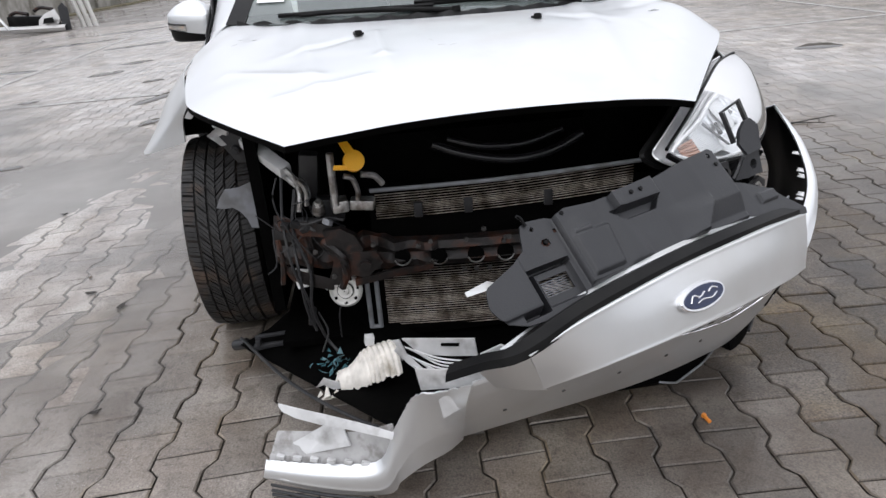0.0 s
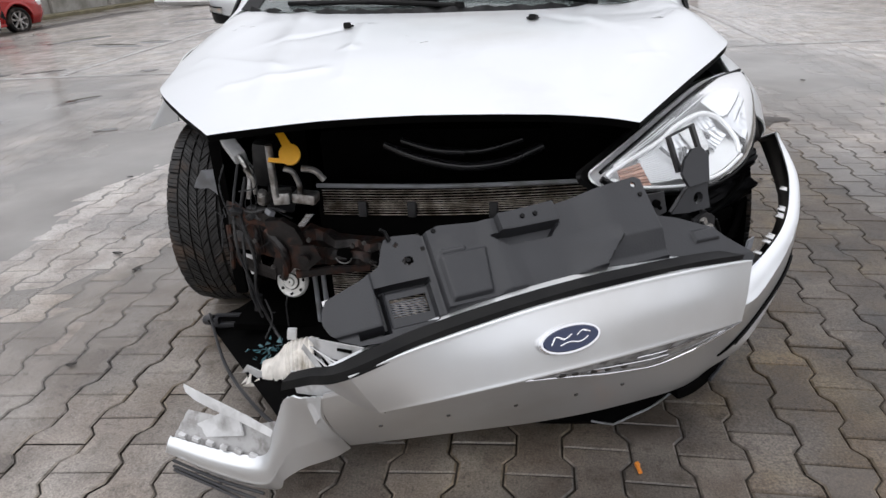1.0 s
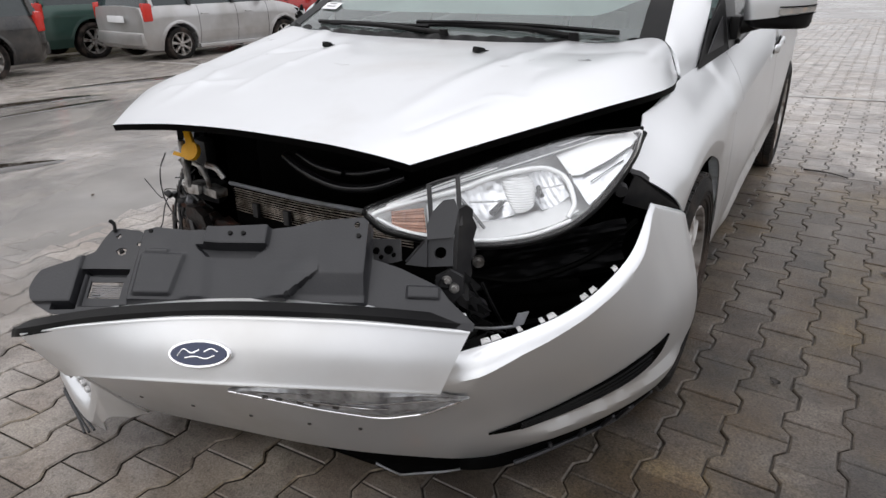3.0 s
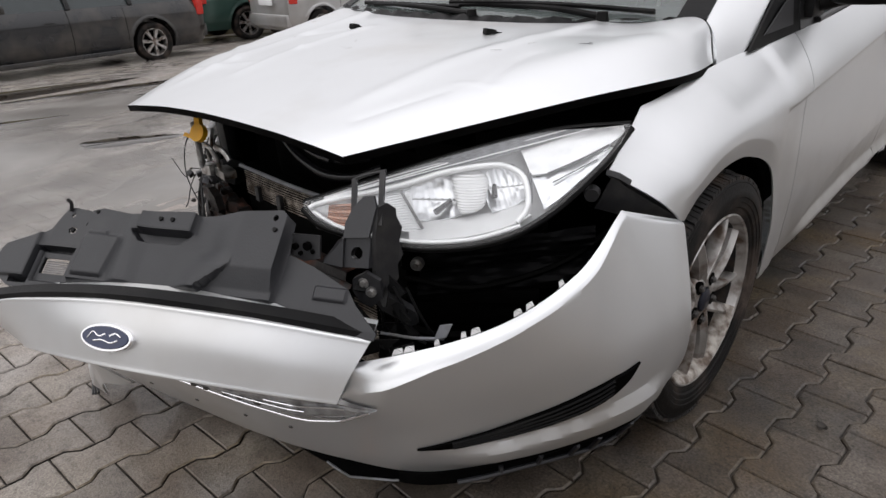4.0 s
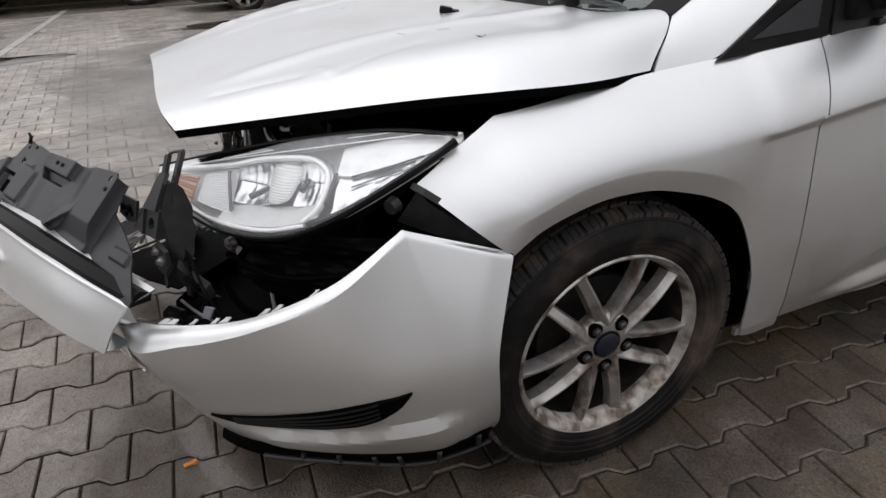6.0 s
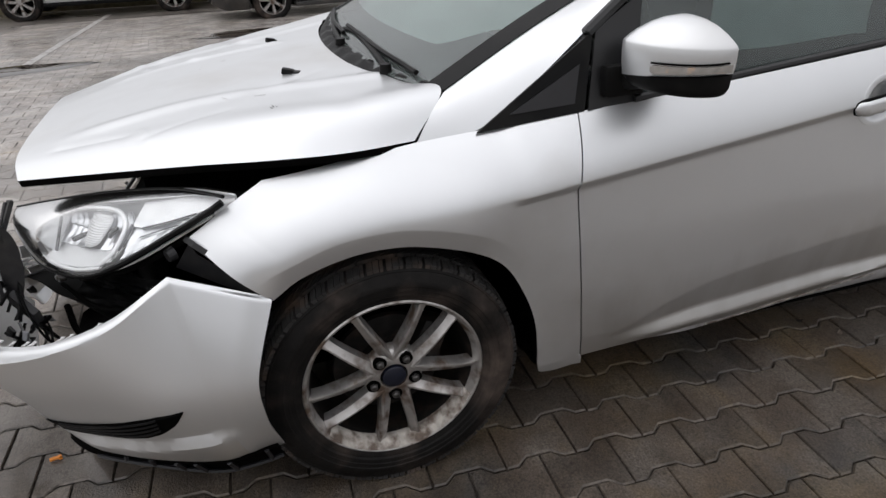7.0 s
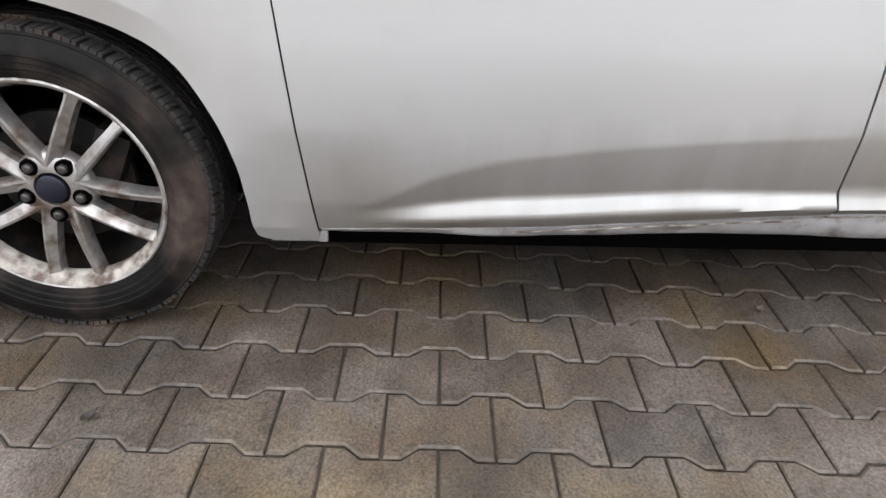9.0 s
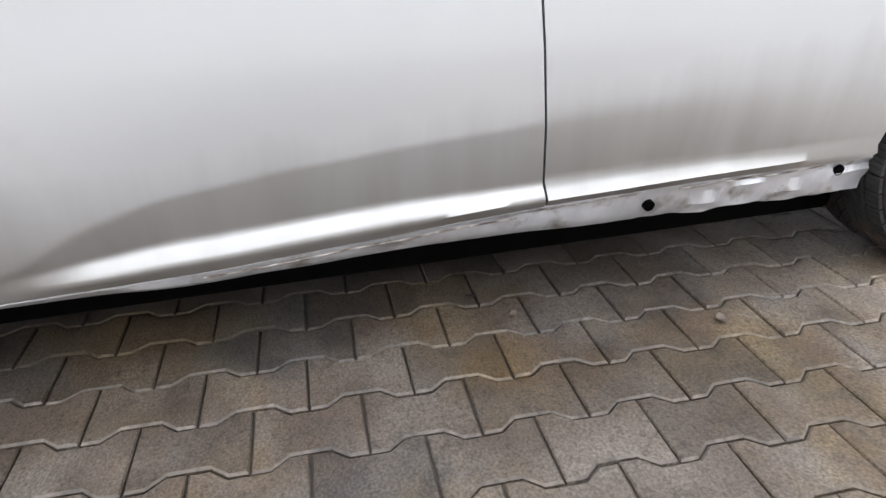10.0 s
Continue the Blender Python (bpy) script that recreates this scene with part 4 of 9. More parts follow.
# ---- bumper cover, torn loose and swung forward ----
def crisp(profile, at):
    """Doubles the points beside a corner so that a smooth line keeps it."""
    out = []
    for k, p in enumerate(profile):
        p = Vector(p)
        if k in at and 0 < k < len(profile) - 1:
            a, b = Vector(profile[k - 1]), Vector(profile[k + 1])
            out += [p.lerp(a, 0.12), p, p.lerp(b, 0.12)]
        else:
            out.append(p)
    return out


def sections(stations, nu, nv, corners):
    """A sheet through stations, each line of points kept in step."""
    cols = [crisp(c, corners) for c in stations]
    n = len(cols[0])
    across = []
    for c in cols:
        pts = []
        for k in range(n - 1):
            a, b, cc, d = c[max(k - 1, 0)], c[k], c[k + 1], c[min(k + 2, n - 1)]
            if k == 0:
                a = 2 * b - cc
            if k == n - 2:
                d = 2 * cc - b
            for i in range(nu):
                t = i / nu
                lo, hi = (cc - a) * 0.5, (d - b) * 0.5
                ln = (cc - b).length
                lo = lo * min(1.0, ln / max(lo.length, 1e-6))
                hi = hi * min(1.0, ln / max(hi.length, 1e-6))
                t2, t3 = t * t, t * t * t
                pts.append(b * (2 * t3 - 3 * t2 + 1) + lo * (t3 - 2 * t2 + t) + cc * (3 * t2 - 2 * t3) + hi * (t3 - t2))
        pts.append(c[-1].copy())
        across.append(pts)
    lines = [cr([c[k] for c in across], nv) for k in range(len(across[0]))]
    return [[ln[j] for ln in lines] for j in range(nv)]


def bumper_rows():
    st = [
        [(-0.108, -1.165, 0.415), (-0.110, -1.166, 0.405), (-0.118, -1.15, 0.36), (-0.12, -1.10, 0.28), (-0.12, -1.05, 0.21), (-0.12, -1.01, 0.16)],
        [(0.090, -1.118, 0.435), (0.090, -1.120, 0.425), (0.088, -1.105, 0.38), (0.075, -1.055, 0.29), (0.07, -1.005, 0.215), (0.07, -0.965, 0.16)],
        [(0.300, -1.048, 0.465), (0.300, -1.050, 0.455), (0.302, -1.04, 0.40), (0.305, -0.985, 0.29), (0.305, -0.94, 0.215), (0.305, -0.905, 0.16)],
        [(0.500, -0.945, 0.468), (0.510, -0.952, 0.465), (0.515, -0.945, 0.40), (0.507, -0.90, 0.29), (0.50, -0.865, 0.215), (0.49, -0.835, 0.16)],
        [(0.640, -0.882, 0.491), (0.668, -0.900, 0.488), (0.680, -0.856, 0.41), (0.674, -0.815, 0.31), (0.660, -0.782, 0.225), (0.64, -0.752, 0.16)],
        [(0.785, -0.720, 0.535), (0.806, -0.732, 0.520), (0.812, -0.688, 0.42), (0.804, -0.662, 0.32), (0.788, -0.628, 0.235), (0.76, -0.60, 0.16)],
        [(0.848, -0.568, 0.595), (0.873, -0.570, 0.572), (0.908, -0.517, 0.44), (0.905, -0.502, 0.33), (0.873, -0.47, 0.24), (0.838, -0.43, 0.163)],
        [(0.853, -0.432, 0.674), (0.874, -0.425, 0.650), (0.932, -0.385, 0.46), (0.938, -0.372, 0.35), (0.914, -0.35, 0.255), (0.862, -0.318, 0.175)],
        [(0.886, -0.243, 0.604), (0.894, -0.247, 0.595), (0.949, -0.299, 0.455), (0.951, -0.298, 0.35), (0.918, -0.282, 0.26), (0.868, -0.272, 0.185)],
    ]
    for k in range(3, 8):
        st[k][1] = tuple(Vector(st[k][1]).lerp(Vector(st[k][0]), 0.5))
    st.insert(8, [Vector(p).lerp(Vector(q), 0.10) for p, q in zip(st[7], st[8])])
    st.insert(7, [Vector(p).lerp(Vector(q), 0.10) for p, q in zip(st[7], st[6])])
    rows = sections(st, 18, 150, set())
    nj, nk = len(rows) - 1, len(rows[0]) - 1
    # flat shoulder under the top edge, a lip below the slot, and the flare along the wheel arch
    out = []
    for j, row in enumerate(rows):
        s, line = j / nj, []
        tc = shoulder_t(s)
        amp = lerp(s, [0.50, 0.56, 0.66, 0.80, 0.87], [0.0, 0.020, 0.013, 0.010, 0.0])
        shelf = 0.019 * smoothstep(0.60, 0.70, s) * (1 - smoothstep(0.90, 0.98, s))
        kc = tc * nk
        crest = row[int(kc)].lerp(row[int(kc) + 1], kc - int(kc))
        for k, p in enumerate(row):
            t = k / nk
            a = rows[min(j + 1, nj)][k] - rows[max(j - 1, 0)][k]
            b = row[min(k + 1, nk)] - row[max(k - 1, 0)]
            n = -a.cross(b).normalized()
            d = (p - rows[nj][k]).length
            flare = 0.006 * (d / 0.045 if d < 0.045 else 1 - smoothstep(0.045, 0.19, d)) * smoothstep(0.05, 0.2, t) * (1 - smoothstep(0.75, 0.95, t))
            start = lerp(s, [0.60, 0.71, 0.77, 0.82, 0.87, 0.95], [0.710, 0.712, 0.695, 0.660, 0.620, 0.620])
            lip = smoothstep(start, start + 0.055, t) * (1 - smoothstep(0.82, 1.0, t))
            if t < tc:
                p = p.lerp(row[0].lerp(crest, t / tc), smoothstep(0.50, 0.55, s) * (1 - smoothstep(0.86, 0.92, s)))
                ridge = t / tc
            else:
                ridge = max(0.0, 1 - (t - tc) / 0.32) ** 1.4
            line.append(p + n * (amp * ridge + shelf * lip + flare))
        out.append(line)
    return out


def shoulder_t(s):
    """Share of the way down the skin at which the flat shoulder ends."""
    return lerp(s, [0.50, 0.57, 0.604, 0.65, 0.70, 0.80, 0.83, 0.87, 0.92], [0.34, 0.285, 0.25, 0.228, 0.21, 0.20, 0.17, 0.12, 0.12])


def panel_rows():
    st = [
        [(-0.070, -1.232, 0.535), (-0.028, -1.267, 0.540), (-0.0105, -1.237, 0.473), (0.011, -1.163, 0.385), (0.006, -1.140, 0.386)],
        [(0.060, -1.165, 0.572), (0.085, -1.213, 0.568), (0.097, -1.206, 0.50), (0.100, -1.165, 0.418), (0.088, -1.122, 0.410)],
        [(0.255, -1.075, 0.600), (0.283, -1.126, 0.595), (0.301, -1.132, 0.526), (0.312, -1.098, 0.438), (0.300, -1.055, 0.430)],
        [(0.470, -0.955, 0.590), (0.503, -1.008, 0.585), (0.524, -1.015, 0.52), (0.532, -0.988, 0.436), (0.515, -0.948, 0.430)],
        [(0.640, -0.835, 0.550), (0.674, -0.882, 0.545), (0.660, -0.915, 0.49), (0.640, -0.925, 0.430), (0.615, -0.890, 0.422)],
    ]
    for c, low in zip(st, (0.010, 0.013, 0.012, 0.006, 0.0)):
        for k in (0, 1):
            c[k] = (c[k][0], c[k][1], c[k][2] - low)
    # the face leans back a little
    for c, (dx, dy) in zip(st, ((-0.1, -0.99), (0.2, -0.98), (0.3, -0.95), (0.45, -0.89), (0.45, -0.89))):
        f = 0.35 if c is st[-1] else 0.7 if c is st[-2] else 1.0
        for k, out, up in ((2, 0.015, 0.012), (3, 0.064, 0.045), (4, 0.040, 0.036)):
            c[k] = (c[k][0] + dx * out * f, c[k][1] + dy * out * f, c[k][2] + up * f)
    return sections(st, 6, 90, {1, 3})


def on_bumper(rows, s, t, out=0.0):
    """A place on the bumper's skin: s along it, t down it (0 to 1)."""
    nj, nk = len(rows) - 1, len(rows[0]) - 1
    j, k = min(nj - 1, int(s * nj)), min(nk - 1, int(t * nk))
    a, b = s * nj - j, t * nk - k
    p = (rows[j][k] * (1 - b) + rows[j][k + 1] * b) * (1 - a) + (rows[j + 1][k] * (1 - b) + rows[j + 1][k + 1] * b) * a
    nrm = (rows[j + 1][k] - rows[j][k]).cross(rows[j][k + 1] - rows[j][k]).normalized()
    return p - nrm * out


def build_bumper():
    rows = bumper_rows()
    bm = bmesh.new()
    lines = []
    for j in range(len(rows)):
        s = j / (len(rows) - 1)
        tc = shoulder_t(s)
        lines.append([on_bumper(rows, min(s, 0.99999), t) for t in [tc * k / 10 for k in range(10)] + [tc + (0.99999 - tc) * k / 40 for k in range(41)]])
    grid(bm, lines)
    bumper = cpart("bumper_cover", bm, M_PAINT, "torn silver bumper cover hanging askew", solid=0.004, smooth=28)
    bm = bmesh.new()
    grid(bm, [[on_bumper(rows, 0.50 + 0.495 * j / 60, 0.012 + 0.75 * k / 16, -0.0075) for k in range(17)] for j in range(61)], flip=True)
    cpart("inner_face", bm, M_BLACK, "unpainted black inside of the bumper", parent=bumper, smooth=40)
    lower, rows = rows, panel_rows()
    bm = bmesh.new()
    grid(bm, rows)
    cpart("grille_panel", bm, M_PAINT, "silver panel that carries the oval badge", parent=bumper, solid=0.004, smooth=28)
    # torn far corner lying near the ground
    secs = [
        [(-0.108, -1.167, 0.412), (-0.118, -1.151, 0.358), (-0.120, -1.077, 0.245), (-0.120, -1.014, 0.160)],
        [(-0.160, -1.104, 0.360), (-0.162, -1.078, 0.290), (-0.162, -1.058, 0.220), (-0.155, -1.030, 0.146)],
        [(-0.213, -1.078, 0.336), (-0.214, -1.074, 0.270), (-0.213, -1.068, 0.205), (-0.204, -1.052, 0.141)],
        [(-0.238, -1.062, 0.285), (-0.238, -1.066, 0.230), (-0.236, -1.064, 0.180), (-0.230, -1.055, 0.126)],
        [(-0.262, -1.047, 0.228), (-0.263, -1.060, 0.185), (-0.262, -1.062, 0.140), (-0.260, -1.050, 0.098)],
        [(-0.302, -1.036, 0.146), (-0.304, -1.056, 0.128), (-0.304, -1.060, 0.092), (-0.292, -1.036, 0.056)],
        [(-0.420, -1.006, 0.128), (-0.422, -1.026, 0.117), (-0.424, -1.030, 0.090), (-0.420, -1.016, 0.062)],
        [(-0.548, -0.968, 0.126), (-0.551, -0.982, 0.114), (-0.556, -0.984, 0.098), (-0.558, -0.968, 0.080)],
    ]
    bm = bmesh.new()
    r2 = sections(secs, 8, 90, {2})
    rng = random.Random(5)
    for j, row in enumerate(r2):
        row[0].z += rng.uniform(-0.0025, 0.0025)
    grid(bm, r2)
    cpart("torn_corner", bm, M_PAINT, "ripped bumper corner resting near the paving", parent=bumper, solid=0.004, smooth=45)
    # the skin folds from the badge panel's end back to the tear
    bm = bmesh.new()
    rows_f = []
    for v in range(13):
        p = Vector((-0.030, -1.266, 0.528)).lerp(Vector((0.012, -1.222, 0.424)), v / 12)
        q = Vector((-0.108, -1.196, 0.468)).lerp(Vector((-0.066, -1.150, 0.388)), v / 12)
        rows_f.append([p.lerp(q, u / 12) + Vector((0.004, -0.010, 0.004)) * math.sin(math.pi * u / 12) for u in range(13)])
    grid(bm, rows_f)
    cpart("folded_end", bm, M_PAINT, "dented silver skin at the panel's end", parent=bumper, solid=0.004, smooth=40)
    bm = bmesh.new()
    plate(bm, [(-0.205, -1.052, 0.381), (-0.197, -1.056, 0.332), (-0.131, -1.098, 0.360), (-0.060, -1.146, 0.402), (-0.076, -1.142, 0.428), (-0.110, -1.118, 0.424), (-0.151, -1.090, 0.398)], 0.004)
    plate(bm, [(-0.160, -1.086, 0.278), (-0.168, -1.094, 0.330), (-0.158, -1.106, 0.352), (-0.112, -1.152, 0.372), (-0.122, -1.146, 0.350), (-0.142, -1.120, 0.318)], 0.003)
    cparts("torn_leaf", bm, M_PAINT_RAW, "pale torn leaf of bumper skin", parent=bumper, smooth=20)
    bm = bmesh.new()
    front = cr([(-0.262, -1.043, 0.222), (-0.302, -1.030, 0.140), (-0.42, -1.000, 0.122), (-0.545, -0.964, 0.120)], 24)
    back = cr([(-0.266, -1.020, 0.228), (-0.335, -0.985, 0.188), (-0.42, -0.955, 0.176), (-0.525, -0.915, 0.160)], 24)
    grid(bm, [[p.lerp(q, v / 6) + Vector((0, 0, 0.003 * (v % 2))) for v in range(7)] for p, q in zip(front, back)])
    cpart("inner_shelf", bm, M_SHELF, "dull grey inner flange", parent=bumper, solid=0.003, smooth=20)
    bm = bmesh.new()
    plate(bm, [(-0.507, -0.940, 0.247), (-0.46, -0.965, 0.246), (-0.40, -0.992, 0.242), (-0.33, -1.026, 0.238), (-0.263, -1.062, 0.233), (-0.266, -1.066, 0.224), (-0.35, -1.022, 0.224), (-0.42, -0.988, 0.222), (-0.47, -0.966, 0.228), (-0.500, -0.948, 0.236)], 0.005)
    plate(bm, [(-0.40, -0.962, 0.205), (-0.375, -0.975, 0.208), (-0.36, -1.0, 0.165), (-0.46, -0.975, 0.135), (-0.49, -0.95, 0.150)], 0.004)
    for k in range(6):
        t = k / 5
        p = Vector((-0.515, -0.975, 0.137)).lerp(Vector((-0.33, -1.03, 0.138)), t)
        box(bm, p, (0.018, 0.010, 0.010), (rng.uniform(-20, 20), 10, -15), 0.002)
    cparts("broken_mount", bm, M_PAINT_RAW, "pale broken mounting strip and clips", parent=bumper, smooth=30)
    bm = bmesh.new()
    for k, (dy, dz) in enumerate(((0.0, 0.0), (-0.004, -0.012), (-0.006, -0.022))):
        tube(bm, [(-0.545, -0.988 + dy, 0.074 + dz), (-0.42, -1.028 + dy, 0.062 + dz), (-0.31 - 0.02 * k, -1.055 + dy, 0.057 + dz)], 0.0035, seg=6)
    cparts("lip", bm, [M_SHROUD, M_PAINT_RAW][0], parent=bumper)
    # black seal along the top of the panel
    bm = bmesh.new()
    line = [on_bumper(rows, s, 0.10) for s in [0.0, 0.16, 0.32, 0.48, 0.64, 0.82, 1.0]]
    line = [Vector((-0.156, -1.206, 0.466)), Vector((-0.100, -1.232, 0.498))] + line
    sm = cr(line, 60)
    secs = []
    for k, p in enumerate(sm):
        d = (sm[min(k + 1, 59)] - sm[max(k - 1, 0)]).normalized()
        side = d.cross(Vector((0, 0, 1))).normalized()
        w = 0.016
        secs.append([p + side * 0.011 + Vector((0, 0, -0.006)), p + side * 0.006 + Vector((0, 0, 0.008)), p - side * w + Vector((0, 0, 0.013)), p - side * (w + 0.02) + Vector((0, 0, 0.0)), p - side * (w + 0.015) + Vector((0, 0, -0.014))])
    vs = grid(bm, secs, closed=True)
    bm.faces.new(vs[0])
    bm.faces.new(vs[-1][::-1])
    bmesh.ops.recalc_face_normals(bm, faces=bm.faces)
    cpart("rubber_seal", bm, M_BLACK, "black rubber edge strip", parent=bumper, smooth=35)
    # oval badge
    c = Vector((0.303, -1.142, 0.526))
    nrm = (on_bumper(rows, 0.45, 0.45, 0.05) - on_bumper(rows, 0.45, 0.45)).normalized()
    ux = (on_bumper(rows, 0.52, 0.45) - on_bumper(rows, 0.38, 0.45)).normalized()
    uz = nrm.cross(ux).normalized()
    if uz.z < 0:
        uz = -uz
    p0 = min((on_bumper(rows, 0.3 + 0.01 * i, 0.3 + 0.02 * j) for i in range(30) for j in range(20)), key=lambda q: (q - c).length)
    c = c - nrm * ((c - p0).dot(nrm)) + nrm * 0.002
    def oval(a, b, h):
        return [c + ux * a * math.cos(t) + uz * b * math.sin(t) + nrm * h for t in [6.2832 * k / 48 for k in range(48)]]
    for name, mat, (a, b, h), lab in (("badge_rim", M_CHROME, (0.0555, 0.0242, 0.007), "chrome oval rim"), ("badge", M_NAVY, (0.0505, 0.0198, 0.009), "dark blue oval badge")):
        bm = bmesh.new()
        vs = grid(bm, [oval(a, b, -0.004), oval(a, b, h - 0.003), oval(a * 0.96, b * 0.93, h)], closed=True)
        bm.faces.new(vs[-1])
        bmesh.ops.recalc_face_normals(bm, faces=bm.faces)
        cpart(name, bm, mat, lab, parent=bumper, smooth=30)
    bm = bmesh.new()
    for pts in ([(-0.042, -0.004), (-0.030, 0.009), (-0.014, 0.002), (0.002, 0.008)], [(-0.026, -0.008), (-0.006, -0.005), (0.016, -0.009), (0.034, -0.003)], [(0.012, 0.004), (0.026, 0.010), (0.040, 0.004)]):
        tube(bm, [c + ux * a * 0.86 + uz * b * 0.86 + nrm * 0.0095 for a, b in pts], 0.0014, seg=6, n=16)
    cparts("badge_flourish", bm, M_CHROME, "thin silver curls", parent=bumper)
    rows = lower
    # slot in the near corner with its black ribs
    def slot_t(s, v):
        top = lerp(s, [0.591, 0.644, 0.685, 0.745, 0.812, 0.852, 0.886], [0.700, 0.652, 0.622, 0.568, 0.512, 0.491, 0.485])
        bot = lerp(s, [0.591, 0.638, 0.711, 0.765, 0.812, 0.852, 0.872, 0.886], [0.704, 0.722, 0.711, 0.689, 0.645, 0.590, 0.545, 0.490])
        return top + (bot - top) * v
    bm = bmesh.new()
    ss = [0.591 + 0.295 * k / 50 for k in range(51)]
    grid(bm, [[on_bumper(rows, s, slot_t(s, v / 8), 0.004 if 0 < v < 8 else -0.002) for v in range(9)] for s in ss])
    bmesh.ops.recalc_face_normals(bm, faces=bm.faces)
    cpart("fog_grille", bm, M_DARK, "black ribbed lower grille", parent=bumper, smooth=40)
    bm = bmesh.new()
    for v in (0.14, 0.32, 0.50, 0.68):
        tube(bm, [on_bumper(rows, s, slot_t(s, v), 0.0055) for s in ss[8:47:4]], 0.0026, seg=6)
    cparts("grille_rib", bm, M_BLACK, parent=bumper)
    # cracked trim strip below the badge panel
    def strip(s, v):
        top = lerp(s, [0.25, 0.29, 0.36, 0.456, 0.517, 0.56], [0.430, 0.415, 0.395, 0.385, 0.362, 0.385])
        bot = lerp(s, [0.25, 0.302, 0.362, 0.45, 0.503, 0.537, 0.56], [0.436, 0.467, 0.500, 0.532, 0.502, 0.440, 0.392])
        return top + (bot - top) * v
    bm = bmesh.new()
    ss = [0.25 + 0.31 * k / 40 for k in range(41)]
    grid(bm, [[on_bumper(rows, s, strip(s, v / 6), 0.002 + (0.004 if 0 < v < 6 else 0) + 0.0016 * math.sin(37 * s + 2.2 * v)) for v in range(7)] for s in ss])
    bmesh.ops.recalc_face_normals(bm, faces=bm.faces)
    cpart("trim_lens", bm, M_TRIM_STRIP, "cracked clear and grey trim strip", parent=bumper, smooth=22)
    bm = bmesh.new()
    tube(bm, [on_bumper(rows, s, strip(s, 1.0), 0.006) for s in ss[::3]], 0.0024, seg=8)
    tube(bm, [on_bumper(rows, s, strip(s, 0.42), 0.008) for s in ss[20:38:3]], 0.0014, seg=6)
    tube(bm, [on_bumper(rows, s, strip(s, 0.62), 0.008) for s in ss[12:30:3]], 0.0012, seg=6)
    cparts("trim_rim", bm, M_CHROME, "bright chrome edging", parent=bumper)
    bm = bmesh.new()
    for s in (0.30, 0.318, 0.345, 0.365, 0.39):
        box(bm, on_bumper(rows, s, strip(s, 0.72), 0.007), (0.012, 0.006, 0.007), (0, 0, 20), 0.0015)
    cparts("trim_tooth", bm, M_NUT, "dark broken lug", parent=bumper)
    # screw heads left in the lower panel
    for s in (0.062, 0.154, 0.248, 0.336, 0.409):
        bm = bmesh.new()
        cyl(bm, on_bumper(rows, s, 0.64, -0.002), on_bumper(rows, s, 0.64, 0.002), 0.005, 0.004, seg=12)
        cpart("screw", bm, M_NUT, parent=bumper)
    # black air dam below the lip, its scuffed lower rail and the webs between
    def dam_t(s):
        return lerp(s, [0.56, 0.62, 0.72, 0.80, 0.88, 0.95, 1.0], [1.0, 0.995, 0.955, 0.87, 0.845, 0.86, 0.875])
    bm = bmesh.new()
    secs, rail = [], []
    for k in range(70):
        s = 0.56 + 0.432 * k / 69
        p = on_bumper(rows, s, 1.0)
        inward = (Vector((0.35, -0.35, p.z)) - p).normalized()
        sag = 0.020 + 0.006 * math.sin(23 * s)
        t0 = dam_t(s)
        col = [on_bumper(rows, s, t0, 0.0005), on_bumper(rows, s, min(1.0, t0 + 0.012), 0.005), on_bumper(rows, s, t0 + (1 - t0) * 0.5, 0.005), on_bumper(rows, s, 1.0, 0.006), p - inward * 0.010 + Vector((0, 0, -sag)), p + inward * 0.060 + Vector((0, 0, -sag - 0.004))]
        secs.append(col)
        rail.append(p - inward * 0.013 + Vector((0, 0, 0.004 - sag)))
    grid(bm, secs)
    cpart("air_dam", bm, M_DARK, "black scuffed lower lip", parent=bumper, smooth=35, solid=0.003)
    bm = bmesh.new()
    tube(bm, rail[14::5], 0.0050, seg=6)
    for k in (24, 33, 41, 47, 55, 66):
        q = secs[k][1]
        tube(bm, [rail[k], rail[k].lerp(q, 0.5), q + (rail[k] - q).normalized() * 0.004], 0.0055, seg=5, n=4)
    cparts("dam_rail", bm, M_SHROUD, "grey scuffed rail under the lip", parent=bumper, smooth=30)
    bm = bmesh.new()
    plate(bm, [(-0.05, -0.86, 0.120), (0.10, -0.862, 0.112), (0.30, -0.845, 0.098), (0.405, -0.824, 0.094), (0.459, -0.806, 0.071), (0.558, -0.750, 0.084), (0.66, -0.66, 0.100), (0.74, -0.55, 0.120), (0.76, -0.46, 0.135), (0.50, -0.30, 0.14), (-0.30, -0.30, 0.14), (-0.30, -0.66, 0.14)], 0.004)
    cpart("undertray", bm, M_DARK, "sagging black undertray", parent=bumper, smooth=20)
    bm = bmesh.new()
    tube(bm, [(0.405, -0.826, 0.094), (0.430, -0.818, 0.083), (0.459, -0.808, 0.071)], 0.0026, seg=6)
    tube(bm, [(0.459, -0.808, 0.071), (0.51, -0.780, 0.078), (0.558, -0.752, 0.084), (0.62, -0.70, 0.093)], 0.0026, seg=6)
    cparts("tray_edge", bm, M_GREY_PLASTIC, "worn grey edge", parent=bumper)
    # pale clips along the inner top edge
    bm = bmesh.new()
    rng = random.Random(2)
    for s in (0.560, 0.572, 0.60, 0.628, 0.642, 0.69, 0.705, 0.75):
        p = on_bumper(rows, s, 0.0) + Vector((-0.004, 0.004, -0.003))
        along = (on_bumper(rows, s + 0.01, 0.0) - on_bumper(rows, s, 0.0)).normalized()
        w = rng.uniform(0.005, 0.011)
